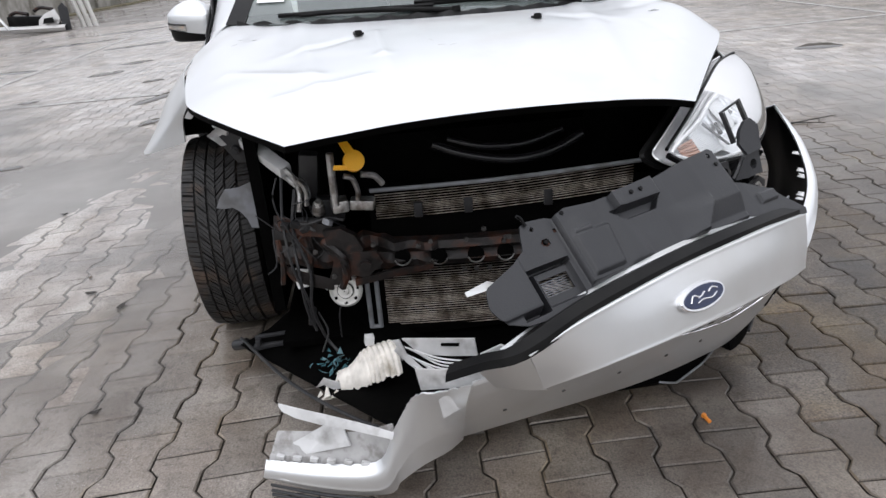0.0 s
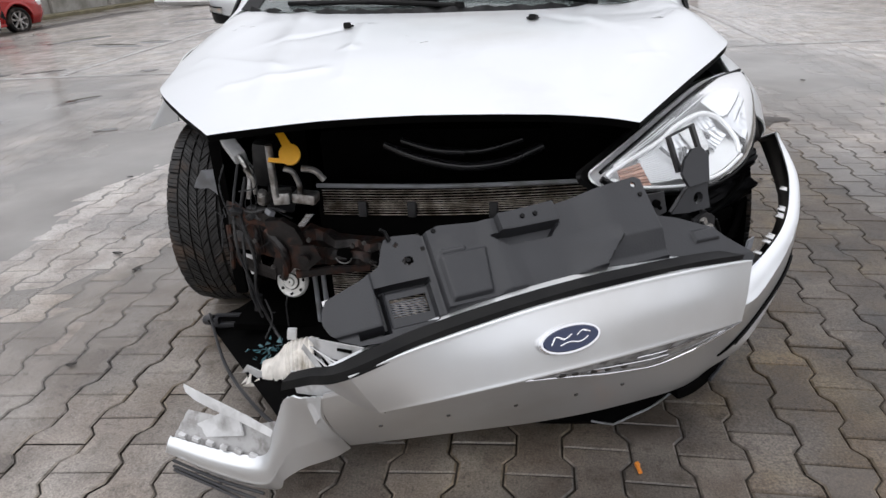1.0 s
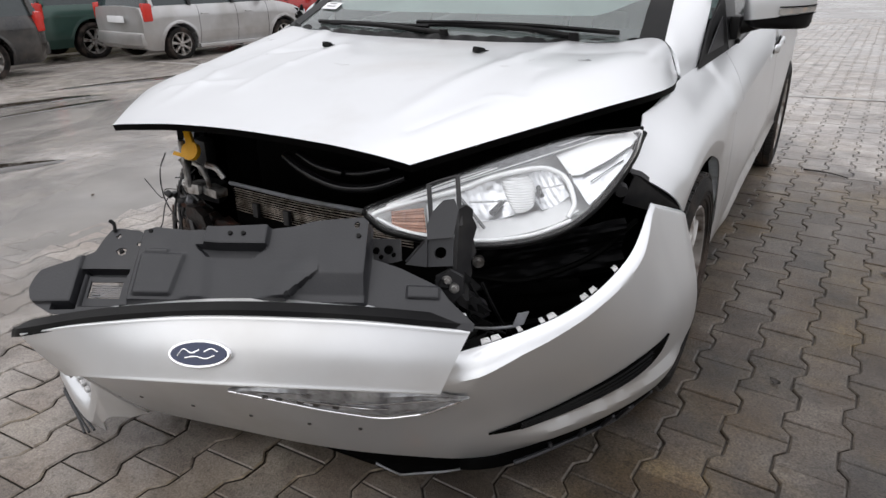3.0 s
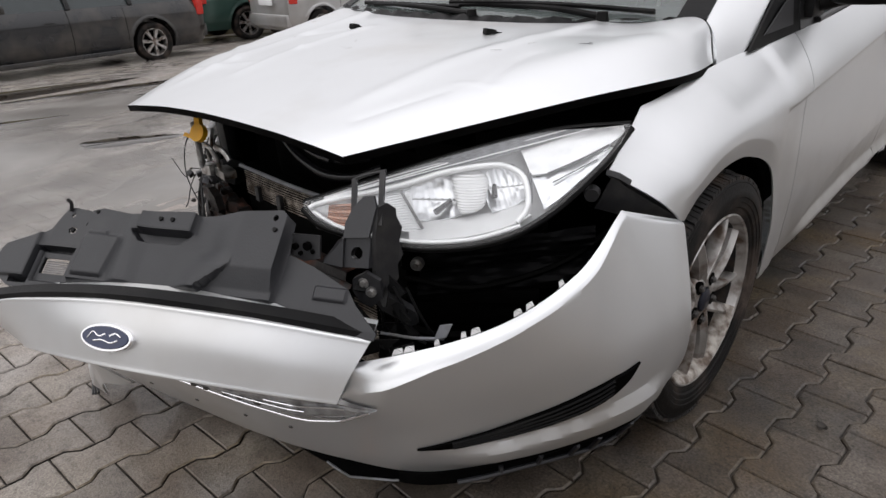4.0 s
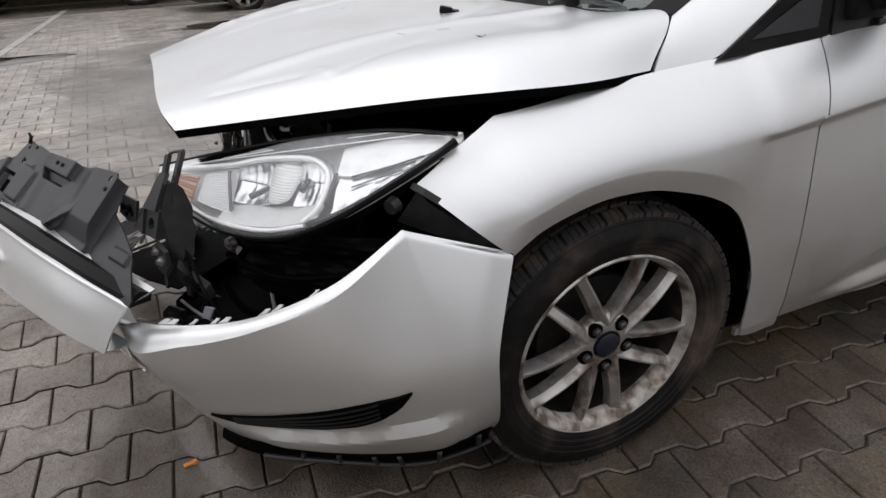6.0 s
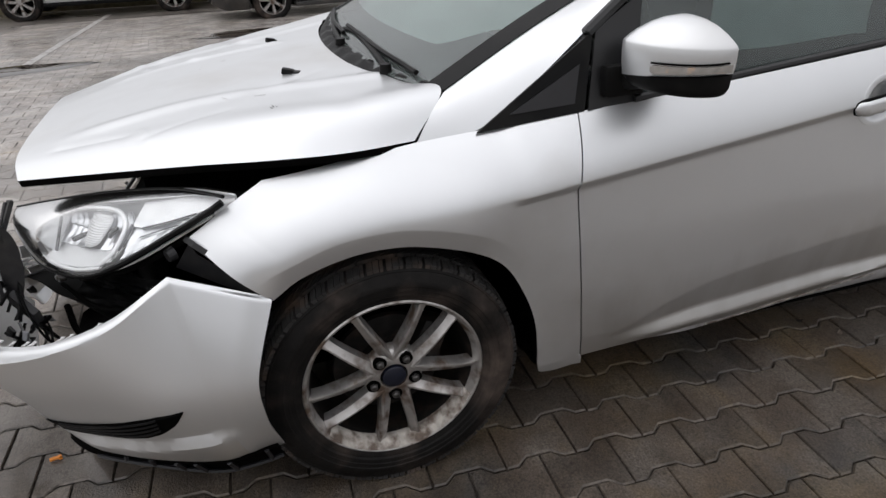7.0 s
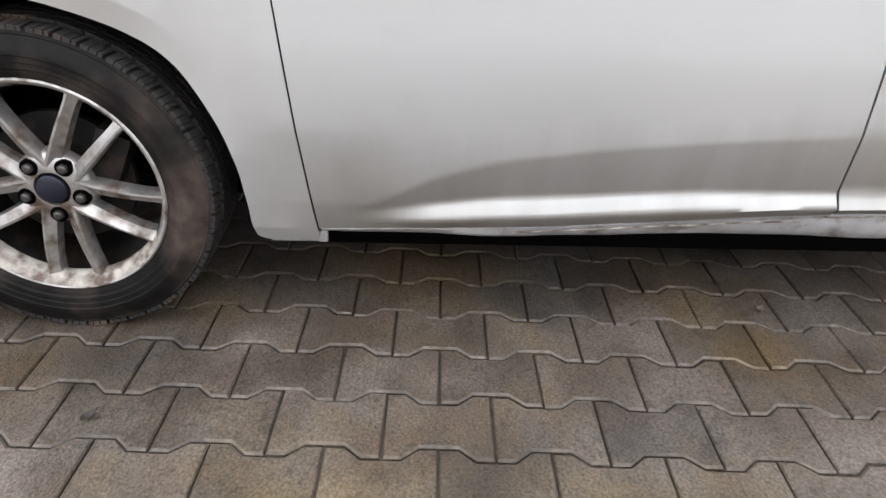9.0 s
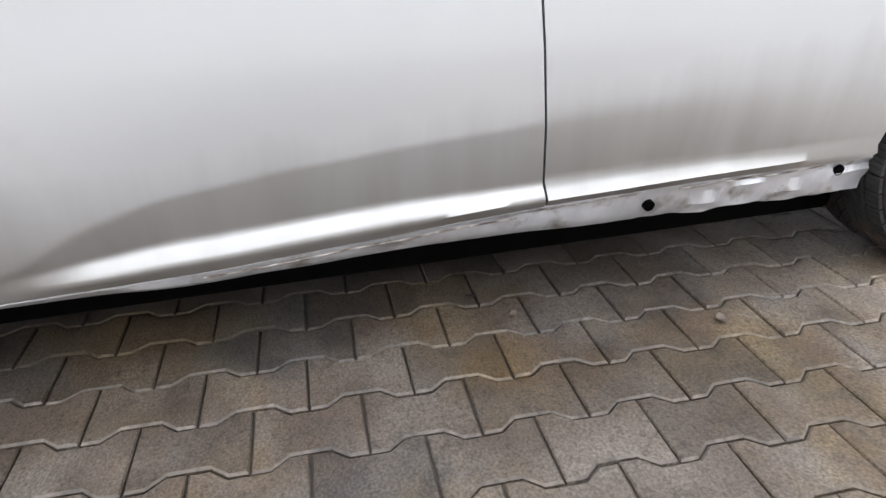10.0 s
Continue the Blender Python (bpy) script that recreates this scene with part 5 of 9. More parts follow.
        plate(bm, [p - along * w, p + along * w * 0.8, p + along * w * 0.6 + Vector((-0.010, 0.010, 0.001)), p - along * 0.2 * w + Vector((-0.008, 0.008, 0.004)), p - along * w * 0.7 + Vector((-0.012, 0.012, 0.0))], 0.002)
    cparts("edge_clip", bm, M_PAINT_RAW, "pale torn clips", parent=bumper, smooth=30)
    bm = bmesh.new()
    plate(bm, [(0.700, -0.765, 0.505), (0.716, -0.752, 0.508), (0.722, -0.742, 0.532), (0.706, -0.756, 0.530)], 0.004)
    tube(bm, [(0.600, -0.800, 0.492), (0.66, -0.775, 0.494), (0.71, -0.752, 0.502)], 0.003, seg=6)
    cparts("loose_tab", bm, M_GREY_PLASTIC, "loose grey plastic tab", parent=bumper, smooth=20)
    return bumper, rows


M_SHELF = material("dusty_grey_plastic", (0.36, 0.355, 0.35), 0.6, vary=0.15, scale=40, color2=(0.22, 0.21, 0.20), mix_scale=35, mix_low=0.5, mix_high=0.65)
M_TRIM_STRIP = material("cracked_trim_strip", (0.42, 0.43, 0.44), 0.18, 0.5, 0.3, vary=0.4, scale=60, color2=(0.15, 0.15, 0.155), mix_scale=30, mix_low=0.50, mix_high=0.62)


M_BRACKET = material("soot_black_plastic", (0.014, 0.014, 0.0155), 0.45, vary=0.25, scale=30, bump=0.1, bump_scale=200, color2=(0.03, 0.029, 0.028), mix_scale=20, mix_low=0.5, mix_high=0.7)
M_NUT = material("dull_wheel_nut", (0.085, 0.081, 0.078), 0.45, 0.7, vary=0.3, scale=80)


# ---- cooling panel that lies on the bumper ----
def build_shroud(bumper):
    # its own plane: s along the front edge, w up the slope, h off it
    origin, along = Vector((0.102, -1.154, 0.565)), Vector((0.454, 0.226, 0.006)).normalized()
    up = Vector((-0.34, 0.66, 0.66))
    up = (up - along * along.dot(up)).normalized()
    off = along.cross(up)

    def at(s, w, h=0.0):
        bend = -0.10 * max(0.0, -0.07 - s) - 0.25 * max(0.0, -0.012 - w) - 0.06 * max(0.0, s - 0.50)
        return origin + along * s + up * w + off * (h + bend)

    def high(s):
        return lerp(s, [-0.185, -0.180, -0.172, -0.11, -0.075, -0.064, -0.055, -0.04, 0.0, 0.012, 0.04, 0.11, 0.142, 0.146, 0.255, 0.262, 0.32, 0.435, 0.4505, 0.453, 0.506, 0.577, 0.595, 0.64],
                    [0.044, 0.062, 0.074, 0.094, 0.112, 0.140, 0.156, 0.160, 0.156, 0.150, 0.158, 0.151, 0.150, 0.153, 0.159, 0.156, 0.163, 0.173, 0.160, 0.103, 0.085, 0.052, 0.028, -0.014])

    def low(s):
        return lerp(s, [-0.185, -0.178, -0.165, -0.133, -0.05, 0.0, 0.316, 0.638, 0.64], [0.036, 0.018, 0.006, -0.010, -0.020, -0.026, -0.030, -0.026, -0.018])

    def st(x, e=0.0026):
        return smoothstep(-e, e, x)

    def inside(s, w, s0, s1, w0, w1, e=0.0026):
        return st(s - s0, e) * st(s1 - s, e) * st(w - w0, e) * st(w1 - w, e)

    def relief(s, w):
        """Flat pressed steps with short steep walls."""
        h = 0.012 * st(s - 0.014) * st(w - 0.010, 0.004) * st(0.449 - s)
        # small facets towards the vent
        h += 0.007 * inside(s, w, 0.026, 0.098 + 0.15 * (w - 0.03), 0.022, 0.102, 0.004) + 0.005 * inside(s, w, 0.030, 0.074, 0.104, 0.112)
        h += 0.006 * smoothstep(0.10, 0.135, s) * (1 - smoothstep(0.150 - 0.2 * (w - 0.02), 0.175, s)) * st(w - 0.016, 0.004)
        # raised tab over a hand pocket
        h += 0.013 * inside(s, w, 0.142, 0.259, 0.119, 1.0)
        h -= 0.014 * inside(s, w, 0.126 + 1.2 * max(0.0, 0.119 - w), 0.257 - 1.1 * max(0.0, 0.119 - w), 0.098, 0.119)
        # scoop that runs up to a sharp fold, then the lamp-side plateau with its sloping front
        fold = 0.31 + 0.055 * min(1.0, max(0.0, (w - 0.02) / 0.046))
        if s > fold:
            h += 0.017 * min(1.0, max(0.0, (w - 0.026) / 0.037)) * st(0.447 - s)
        else:
            h += 0.021 * smoothstep(0.235, fold, s) * (1 - smoothstep(0.060, 0.095, w)) * st(w - 0.014, 0.004) + 0.017 * smoothstep(0.29, 0.365, s) * smoothstep(0.062, 0.095, w)
        h += 0.006 * inside(s, w, 0.520, 0.577, 0.028, 0.052)
        # long slot
        h -= 0.026 * inside(s, w, 0.001, 0.512, -0.0030, 0.0042, 0.0012)
        # vent frame and its grooves
        h -= 0.010 * inside(s, w, -0.079, -0.002, 0.004, 0.068)
        h -= 0.024 * inside(s, w, -0.086, 0.0, 0.067, 0.075, 0.0012) + 0.022 * inside(s, w, -0.092, -0.084, 0.0, 0.075, 0.0012) + 0.022 * inside(s, w, -0.133, -0.084, -0.001, 0.0065, 0.0012)
        h += 0.007 * st(-0.094 - s) * st(w - 0.010)
        return h

    ns, nw = 330, 82
    ss = [-0.185 + 0.825 * i / ns for i in range(ns + 1)]
    ws = [-0.031 + 0.2045 * j / nw for j in range(nw + 1)]
    bm = bmesh.new()
    grid_w = [[min(high(s), max(low(s), w)) for w in ws] for s in ss]
    vs = [[bm.verts.new(at(s, w, relief(s, w))) for w in col] for s, col in zip(ss, grid_w)]
    for i in range(ns):
        for j in range(nw):
            a = [grid_w[i][j], grid_w[i + 1][j], grid_w[i + 1][j + 1], grid_w[i][j + 1]]
            if a[3] - a[0] < 1e-6 and a[2] - a[1] < 1e-6:
                continue
            s, w = (ss[i] + ss[i + 1]) / 2, sum(a) / 4
            if -0.073 < s < -0.011 and 0.022 < w < 0.053:
                continue
            if any(((s - cs) / rs) ** 2 + ((w - cw) / rw) ** 2 < 1 for cs, cw, rs, rw in ((-0.024, 0.112, 0.010, 0.0075), (-0.037, 0.143, 0.0045, 0.0045), (0.006, 0.127, 0.004, 0.004), (0.425, 0.158, 0.005, 0.006))):
                continue
            bm.faces.new((vs[i][j], vs[i + 1][j], vs[i + 1][j + 1], vs[i][j + 1]))
    bmesh.ops.remove_doubles(bm, verts=bm.verts, dist=2e-5)
    loose = [v for v in bm.verts if not v.link_faces]
    bmesh.ops.delete(bm, geom=loose, context="VERTS")
    cpart("radiator_cover", bm, M_SHROUD, "dark grey moulded plastic panel torn loose", parent=bumper, solid=0.0035, smooth=34)
    bm = bmesh.new()
    for k in range(7):
        w = 0.024 + 0.0043 * k
        tube(bm, [at(-0.074, w, -0.020), at(-0.042, w, -0.020), at(-0.010, w, -0.020)], 0.0011, seg=5, n=4)
    cparts("vent_louvre", bm, M_GREY_PLASTIC, "thin louvres of a small vent", parent=bumper)
    bm = bmesh.new()
    for s, w, h in ((-0.024, 0.112, 0.0), (0.19, 0.140, 0.026), (0.215, 0.140, 0.026), (0.43, 0.135, 0.03), (0.03, 0.150, 0.012)):
        p = at(s, w, h - 0.002)
        cyl(bm, p, p + off * 0.004, 0.0050, 0.0040, seg=12)
    tube(bm, [at(-0.046, 0.152, 0.002), at(-0.050, 0.166, 0.006), at(-0.058, 0.172, 0.010)], 0.0035, seg=6)
    cparts("clip", bm, M_BLACK, parent=bumper, smooth=30)
    # pale torn tags behind the far end of the seal
    bm = bmesh.new()
    plate(bm, [(-0.105, -1.115, 0.560), (-0.060, -1.105, 0.566), (-0.052, -1.098, 0.574), (-0.066, -1.096, 0.578), (-0.108, -1.108, 0.566)], 0.004)
    plate(bm, [(-0.035, -1.105, 0.572), (-0.020, -1.100, 0.574), (-0.022, -1.092, 0.590), (-0.036, -1.096, 0.586)], 0.004)
    cparts("torn_tag", bm, M_PAINT_RAW, "pale torn plastic tag", parent=bumper, smooth=20)
    # lamp bracket: a bored box between two prongs, a ragged blade and a broken arm
    bm = bmesh.new()
    tl, tr, br, bl = (Vector(p) for p in ((0.552, -0.820, 0.670), (0.594, -0.799, 0.675), (0.602, -0.816, 0.627), (0.559, -0.834, 0.623)))
    face = (tr - tl).cross(bl - tl).normalized()
    if face.y > 0:
        face = -face
    mid = Vector((0.5765, -0.8175, 0.648))
    ring = []
    for k in range(8):
        a = 0.39 + 0.785 * k
        ring.append(mid + (tr - tl).normalized() * 0.0115 * math.cos(a) + (tl - bl).normalized() * 0.0115 * math.sin(a))
    corners = [tr.lerp(br, 0.5), tr, tl.lerp(tr, 0.5), tl, tl.lerp(bl, 0.5), bl, bl.lerp(br, 0.5), br]
    rows = [[p - face * 0.016 for p in corners], corners, ring, [p - face * 0.014 for p in ring]]
    grid(bm, rows, closed=True)
    bmesh.ops.recalc_face_normals(bm, faces=bm.faces)
    plate(bm, [tl, tr, (0.592, -0.776, 0.722), (0.577, -0.767, 0.736), (0.560, -0.776, 0.733), (0.546, -0.788, 0.714), (0.540, -0.803, 0.690)], 0.008)
    plate(bm, [(0.520, -0.846, 0.624), bl, tl, (0.545, -0.826, 0.668)], 0.005)
    cparts("lamp_bracket", bm, M_SHROUD, "broken dark plastic lamp bracket", parent=bumper, smooth=30)
    bm = bmesh.new()
    for a, b in (((0.541, -0.790, 0.690), (0.520, -0.763, 0.752)), ((0.595, -0.777, 0.690), (0.567, -0.738, 0.770))):
        tube(bm, [a, tuple((p + q) / 2 for p, q in zip(a, b)), b], 0.0062, seg=4)
    tube(bm, [(0.515, -0.762, 0.751), (0.540, -0.752, 0.762), (0.572, -0.735, 0.772)], 0.0028, seg=6)
    tube(bm, [(0.545, -0.792, 0.700), (0.556, -0.782, 0.722), (0.580, -0.772, 0.722)], 0.0032, seg=6)
    tube(bm, [(0.520, -0.843, 0.627), (0.535, -0.833, 0.648), (0.552, -0.820, 0.670)], 0.0045, seg=5)
    # ragged upright blade seen edge on from the front
    plate(bm, [(0.597, -0.800, 0.575), (0.600, -0.792, 0.680), (0.592, -0.775, 0.722), (0.600, -0.762, 0.728), (0.607, -0.750, 0.716), (0.604, -0.747, 0.700), (0.611, -0.742, 0.680), (0.606, -0.746, 0.655), (0.612, -0.745, 0.630), (0.604, -0.752, 0.612), (0.610, -0.757, 0.590), (0.603, -0.770, 0.560)], 0.007)
    plate(bm, [(0.572, -0.828, 0.602), (0.596, -0.818, 0.618), (0.617, -0.806, 0.604), (0.620, -0.806, 0.572), (0.602, -0.816, 0.552), (0.585, -0.826, 0.560), (0.574, -0.832, 0.580)], 0.008)
    plate(bm, [(0.598, -0.806, 0.560), (0.612, -0.796, 0.574), (0.642, -0.752, 0.528), (0.645, -0.748, 0.506), (0.632, -0.755, 0.497), (0.604, -0.798, 0.540)], 0.016)
    # small bored lug beside the cover
    plate(bm, [(0.452, -0.866, 0.668), (0.505, -0.838, 0.668), (0.512, -0.848, 0.630), (0.485, -0.862, 0.622), (0.458, -0.876, 0.634)], 0.006)
    cparts("lamp_bracket", bm, M_BRACKET, "broken dark plastic lamp bracket", parent=bumper, smooth=25)
    bm = bmesh.new()
    for x, y, z, r in ((0.470, -0.868, 0.648, 0.006), (0.490, -0.857, 0.650, 0.008), (0.478, -0.864, 0.636, 0.004), (0.498, -0.852, 0.640, 0.004)):
        cyl(bm, (x, y - 0.002, z), (x - 0.002, y + 0.004, z), r, seg=10)
    cparts("bracket_hole", bm, M_DARK, parent=bumper)
    rng = random.Random(44)
    bm = bmesh.new()
    for k in range(18):
        c0 = Vector((rng.uniform(0.555, 0.650), rng.uniform(-0.83, -0.75), rng.uniform(0.455, 0.600)))
        ang, ln, wd = rng.uniform(0, 6.28), rng.uniform(0.018, 0.045), rng.uniform(0.006, 0.018)
        d = Vector((math.cos(ang) * 0.7, math.sin(ang) * 0.4, rng.uniform(-0.8, 0.8))).normalized()
        e = d.cross(Vector((0.5, -0.8, 0.3))).normalized()
        plate(bm, [c0 - d * ln - e * wd * 0.5, c0 - d * ln * 0.3 - e * wd, c0 + d * ln - e * wd * 0.3, c0 + d * ln * 0.9 + e * wd * 0.5, c0 + d * 0.1 * ln + e * wd], 0.006)
    for k in range(4):
        c0 = Vector((0.575 + 0.02 * k, -0.80 + 0.012 * k, 0.58))
        tube(bm, [c0, c0 + Vector((0.02, 0.01, -0.05)), c0 + Vector((rng.uniform(-0.02, 0.04), 0.03, -0.10)), c0 + Vector((rng.uniform(0, 0.06), 0.05, -0.12))], 0.003, seg=6)
    cparts("bracket_remnant", bm, M_BLACK, "shattered black bracket remnant", parent=bumper, smooth=20)
    bm = bmesh.new()
    for p in ((0.605, -0.816, 0.583), (0.591, -0.819, 0.597)):
        p = Vector(p)
        cyl(bm, p + Vector((-0.004, 0.006, 0)), p + Vector((0.001, -0.003, 0.001)), 0.0095, seg=18)
        cyl(bm, p + Vector((0.001, -0.003, 0.001)), p + Vector((0.004, -0.008, 0.002)), 0.0060, 0.0052, seg=6)
    cparts("bolt", bm, M_STEEL, parent=bumper)


# ---- headlamp ----
def build_headlamp():
    top = [(0.392, -0.790, 0.690), (0.47, -0.70, 0.722), (0.58, -0.56, 0.764), (0.69, -0.41, 0.793), (0.788, -0.302, 0.798)]
    low = [(0.396, -0.795, 0.678), (0.455, -0.785, 0.650), (0.60, -0.715, 0.628), (0.705, -0.625, 0.636), (0.766, -0.535, 0.674), (0.797, -0.40, 0.745), (0.792, -0.306, 0.788)]
    n = 60
    a, b = cr(top, n), cr(low, n)
    out = Vector((0.62, -0.72, 0.30)).normalized()

    def place(u, t, inset):
        f = min(1.0, max(0.0, u)) * (n - 1)
        i = min(n - 2, int(f))
        return a[i].lerp(a[i + 1], f - i).lerp(b[i].lerp(b[i + 1], f - i), t) - out * inset

    def skin(bulge, inset, shrink=0.0, nv=16):
        rows = []
        for j in range(nv + 1):
            t = shrink + (1 - 2 * shrink) * j / nv
            row = []
            for k in range(n):
                u = shrink + (1 - 2 * shrink) * k / (n - 1)
                arc = max(0.0, math.sin(math.pi * t)) ** 0.7 * max(0.0, math.sin(math.pi * min(1, max(0, u)))) ** 0.5
                row.append(place(u, t, inset) + out * bulge * arc)
            rows.append(row)
        return rows

    def sheet(name, mat, u0, u1, t0, t1, depth, label="", nu=24, nt=16, smooth=40, thick=0.002):
        """A patch inside the lamp; t0, t1 and depth may vary along it."""
        bm = bmesh.new()
        rows = []
        for j in range(nt + 1):
            row = []
            for k in range(nu + 1):
                u, v = u0 + (u1 - u0) * k / nu, j / nt
                row.append(place(u, t0(u) + (t1(u) - t0(u)) * v, depth(u, v)))
            rows.append(row)
        grid(bm, rows)
        return cpart(name, bm, mat, label, parent=lamp, smooth=smooth, solid=thick)

    def bar(name, mat, path, inset, r, label="", seg=8):
        bm = bmesh.new()
        tube(bm, [place(u, t, inset) for u, t in path], r, seg=seg)
        return cpart(name, bm, mat, label, parent=lamp)

    bm = bmesh.new()
    grid(bm, skin(0.035, 0.0))
    lamp = cpart("headlamp", bm, glass("clear_lamp_lens", (0.97, 0.98, 0.98), 0.13, 1.10, 0.14, (0.76, 0.76, 0.77)), "clear headlamp with chrome bowls and amber corner", smooth=60)
    lamp.visible_shadow = False
    bm = bmesh.new()
    grid(bm, skin(-0.035, 0.034, 0.01))
    cpart("reflector_shell", bm, M_LAMP_GREY, parent=lamp, smooth=60, solid=0.004, solid_offset=1.0)
    # rubber round the lens, thickest under the outer corner
    bm = bmesh.new()
    tube(bm, [p + out * -0.004 for p in a[::4]] + [a[-1]], 0.0042, seg=8)
    tube(bm, [p + out * -0.006 for p in b[::4]] + [b[-1]], 0.0075, seg=8)
    cparts("gasket", bm, M_BLACK, parent=lamp)
    # dull brow along the upper edge with fine streaks
    brow = lambda u: lerp(u, [0.03, 0.15, 0.42, 0.60, 0.75, 0.95], [0.24, 0.155, 0.125, 0.16, 0.15, 0.06])
    sheet("lamp_brow", M_LAMP_BROW, 0.03, 0.95, lambda u: 0.012, brow, lambda u, v: 0.004 + 0.012 * v, "dull grey upper band")
    for k, (u1, f, r) in enumerate(((0.44, 0.62, 0.0016), (0.80, 0.35, 0.0010), (0.90, 0.80, 0.0012))):
        bar("lamp_streak", M_LAMP_WHITE, [(u, brow(u) * f) for u in (0.07, 0.2, 0.32, u1)], 0.004, r, seg=6)
    # light guide that frames the bowls
    bar("light_guide", M_LAMP_WHITE, [(0.022, 0.62), (0.05, 0.33), (0.125, 0.217), (0.30, 0.200), (0.42, 0.172), (0.55, 0.225), (0.605, 0.33), (0.630, 0.508), (0.615, 0.79), (0.575, 0.90)], 0.006, 0.0056, "pale frosted light guide", seg=10)
    bar("light_guide", M_LAMP_WHITE, [(0.04, 0.72), (0.14, 0.90), (0.30, 0.925), (0.45, 0.935), (0.58, 0.945)], 0.006, 0.0046, "pale frosted light guide", seg=10)
    # ribbed panel between indicator and bowls
    sheet("rib_panel", M_LAMP_DULL, 0.195, 0.325, lambda u: 0.24 + 0.2 * (u - 0.195), lambda u: 0.82, lambda u, v: 0.020)
    bm = bmesh.new()
    for k in range(17):
        t = 0.265 + 0.54 * k / 16
        tube(bm, [place(0.198, t, 0.018), place(0.26, t + 0.004, 0.0175), place(0.318 + 0.014 * (k / 16), t - 0.006, 0.018)], 0.0017, seg=5, n=5)
    cparts("lamp_rib", bm, M_LAMP_GREY, parent=lamp)
    bm = bmesh.new()
    for k in range(5):
        p, q = place(0.300 + 0.0082 * k, 0.283 + 0.096 * k, 0.008), place(0.300 + 0.0082 * (k + 1.05), 0.283 + 0.096 * (k + 1.05), 0.008)
        tube(bm, [p, p.lerp(q, 0.5), q], 0.0034, seg=4, n=3)
    bmesh.ops.remove_doubles(bm, verts=bm.verts, dist=0.0)
    cpart("divider", bm, M_GREY_PLASTIC, "dark upright divider", parent=lamp, smooth=30)
    # two bowls with pressed facets
    for u0, u1, t0, t1, depth, seed in ((0.316, 0.450, 0.215, 0.70, 0.030, 3.0), (0.515, 0.625, 0.27, 0.74, 0.028, 8.0)):
        bm = bmesh.new()
        rows = []
        for j in range(31):
            row = []
            for k in range(31):
                du, dt = 2 * k / 30 - 1, 2 * j / 30 - 1
                du, dt = du * (1 - 0.10 * dt * dt), dt * (1 - 0.10 * du * du)
                fall = max(0.0, 1 - 0.5 * (du * du + dt * dt)) ** 0.8
                # upright flutes, and one broad step
                flute = 0.0018 * abs(math.sin(9.0 * du + 0.6 * seed)) + 0.004 * smoothstep(-0.05, 0.05, dt - 0.25 * du) + 0.002 * noise.noise(Vector((3 * du, 3 * dt, seed)))
                row.append(place(u0 + (u1 - u0) * (du + 1) / 2, t0 + (t1 - t0) * (dt + 1) / 2, 0.010 + depth * fall + flute))
            rows.append(row)
        grid(bm, rows)
        cpart("lamp_bowl", bm, M_REFLECTOR, "fluted chromed bowl", parent=lamp, smooth=28, solid=0.002)
    for (ua, ta), (ub, tb), r in (((0.378, 0.60), (0.424, 0.50), 0.0062), ((0.540, 0.565), (0.548, 0.455), 0.0060)):
        bm = bmesh.new()
        p, q = place(ua, ta, 0.020), place(ub, tb, 0.030)
        tube(bm, [p, p.lerp(q, 0.5), q], r, seg=10, taper=0.75)
        cpart("bulb", bm, M_LAMP_BULB, "smoky bulb and its shield", parent=lamp, smooth=50)
    # broad hatched lobe between them
    bm = bmesh.new()
    ring = cr([(0.440, 0.235, 0), (0.487, 0.205, 0), (0.530, 0.290, 0), (0.537, 0.400, 0), (0.526, 0.500, 0), (0.500, 0.650, 0), (0.445, 0.660, 0), (0.436, 0.45, 0), (0.440, 0.235, 0)], 61)[:-1]
    cu, ct = 0.486, 0.43
    rows = []
    for k in range(16):
        r = 1 - k / 15.4
        rows.append([place(cu + (q.x - cu) * r, ct + (q.y - ct) * r, 0.020 - 0.012 * (1 - r * r) ** 0.6) for q in ring])
    vs = grid(bm, rows, closed=True)
    bm.faces.new(vs[-1])
    bmesh.ops.recalc_face_normals(bm, faces=bm.faces)
    cpart("lamp_lobe", bm, M_LAMP_HATCH, "satin grey inner lobe with fine hatching", parent=lamp, smooth=50, solid=0.002)
    # shelf under the bowls
    sheet("lamp_shelf", M_LAMP_GREY, 0.305, 0.615, lambda u: 0.70 + 0.10 * (u - 0.3), lambda u: 0.905, lambda u, v: 0.034 - 0.028 * v)
    # outer wing of the reflector: bright, with two pressed lines and dull facets below
    sheet("outer_reflector", M_LAMP_WHITE, 0.650, 0.965, lambda u: lerp(u, [0.65, 0.8, 0.965], [0.17, 0.12, 0.12]), lambda u: lerp(u, [0.65, 0.70, 0.90, 0.965], [0.50, 0.575, 0.74, 0.80]), lambda u, v: 0.012 + 0.012 * (1 - v))
    bm = bmesh.new()
    rows = []
    for j in range(7):
        v = j / 6
        rows.append([place(u, lerp(u, [0.65, 0.70, 0.90], [0.53, 0.60, 0.75]) * (1 - v) + 0.93 * v, 0.020 - 0.010 * v + 0.006 * noise.noise(Vector((38 * u, 9 * v, 2.0)))) for u in [0.65 + 0.25 * k / 18 for k in range(19)]])
    grid(bm, rows)
    cpart("outer_facets", bm, M_REFLECTOR, "dull crumpled facets", parent=lamp, smooth=12, solid=0.002)
    bar("divider", M_GREY_PLASTIC, [(0.648, 0.47), (0.640, 0.60), (0.624, 0.78)], 0.010, 0.0036, seg=6)
    bar("press_line", M_GREY_PLASTIC, [(0.696, 0.567), (0.80, 0.640), (0.896, 0.725)], 0.009, 0.0016, seg=6)
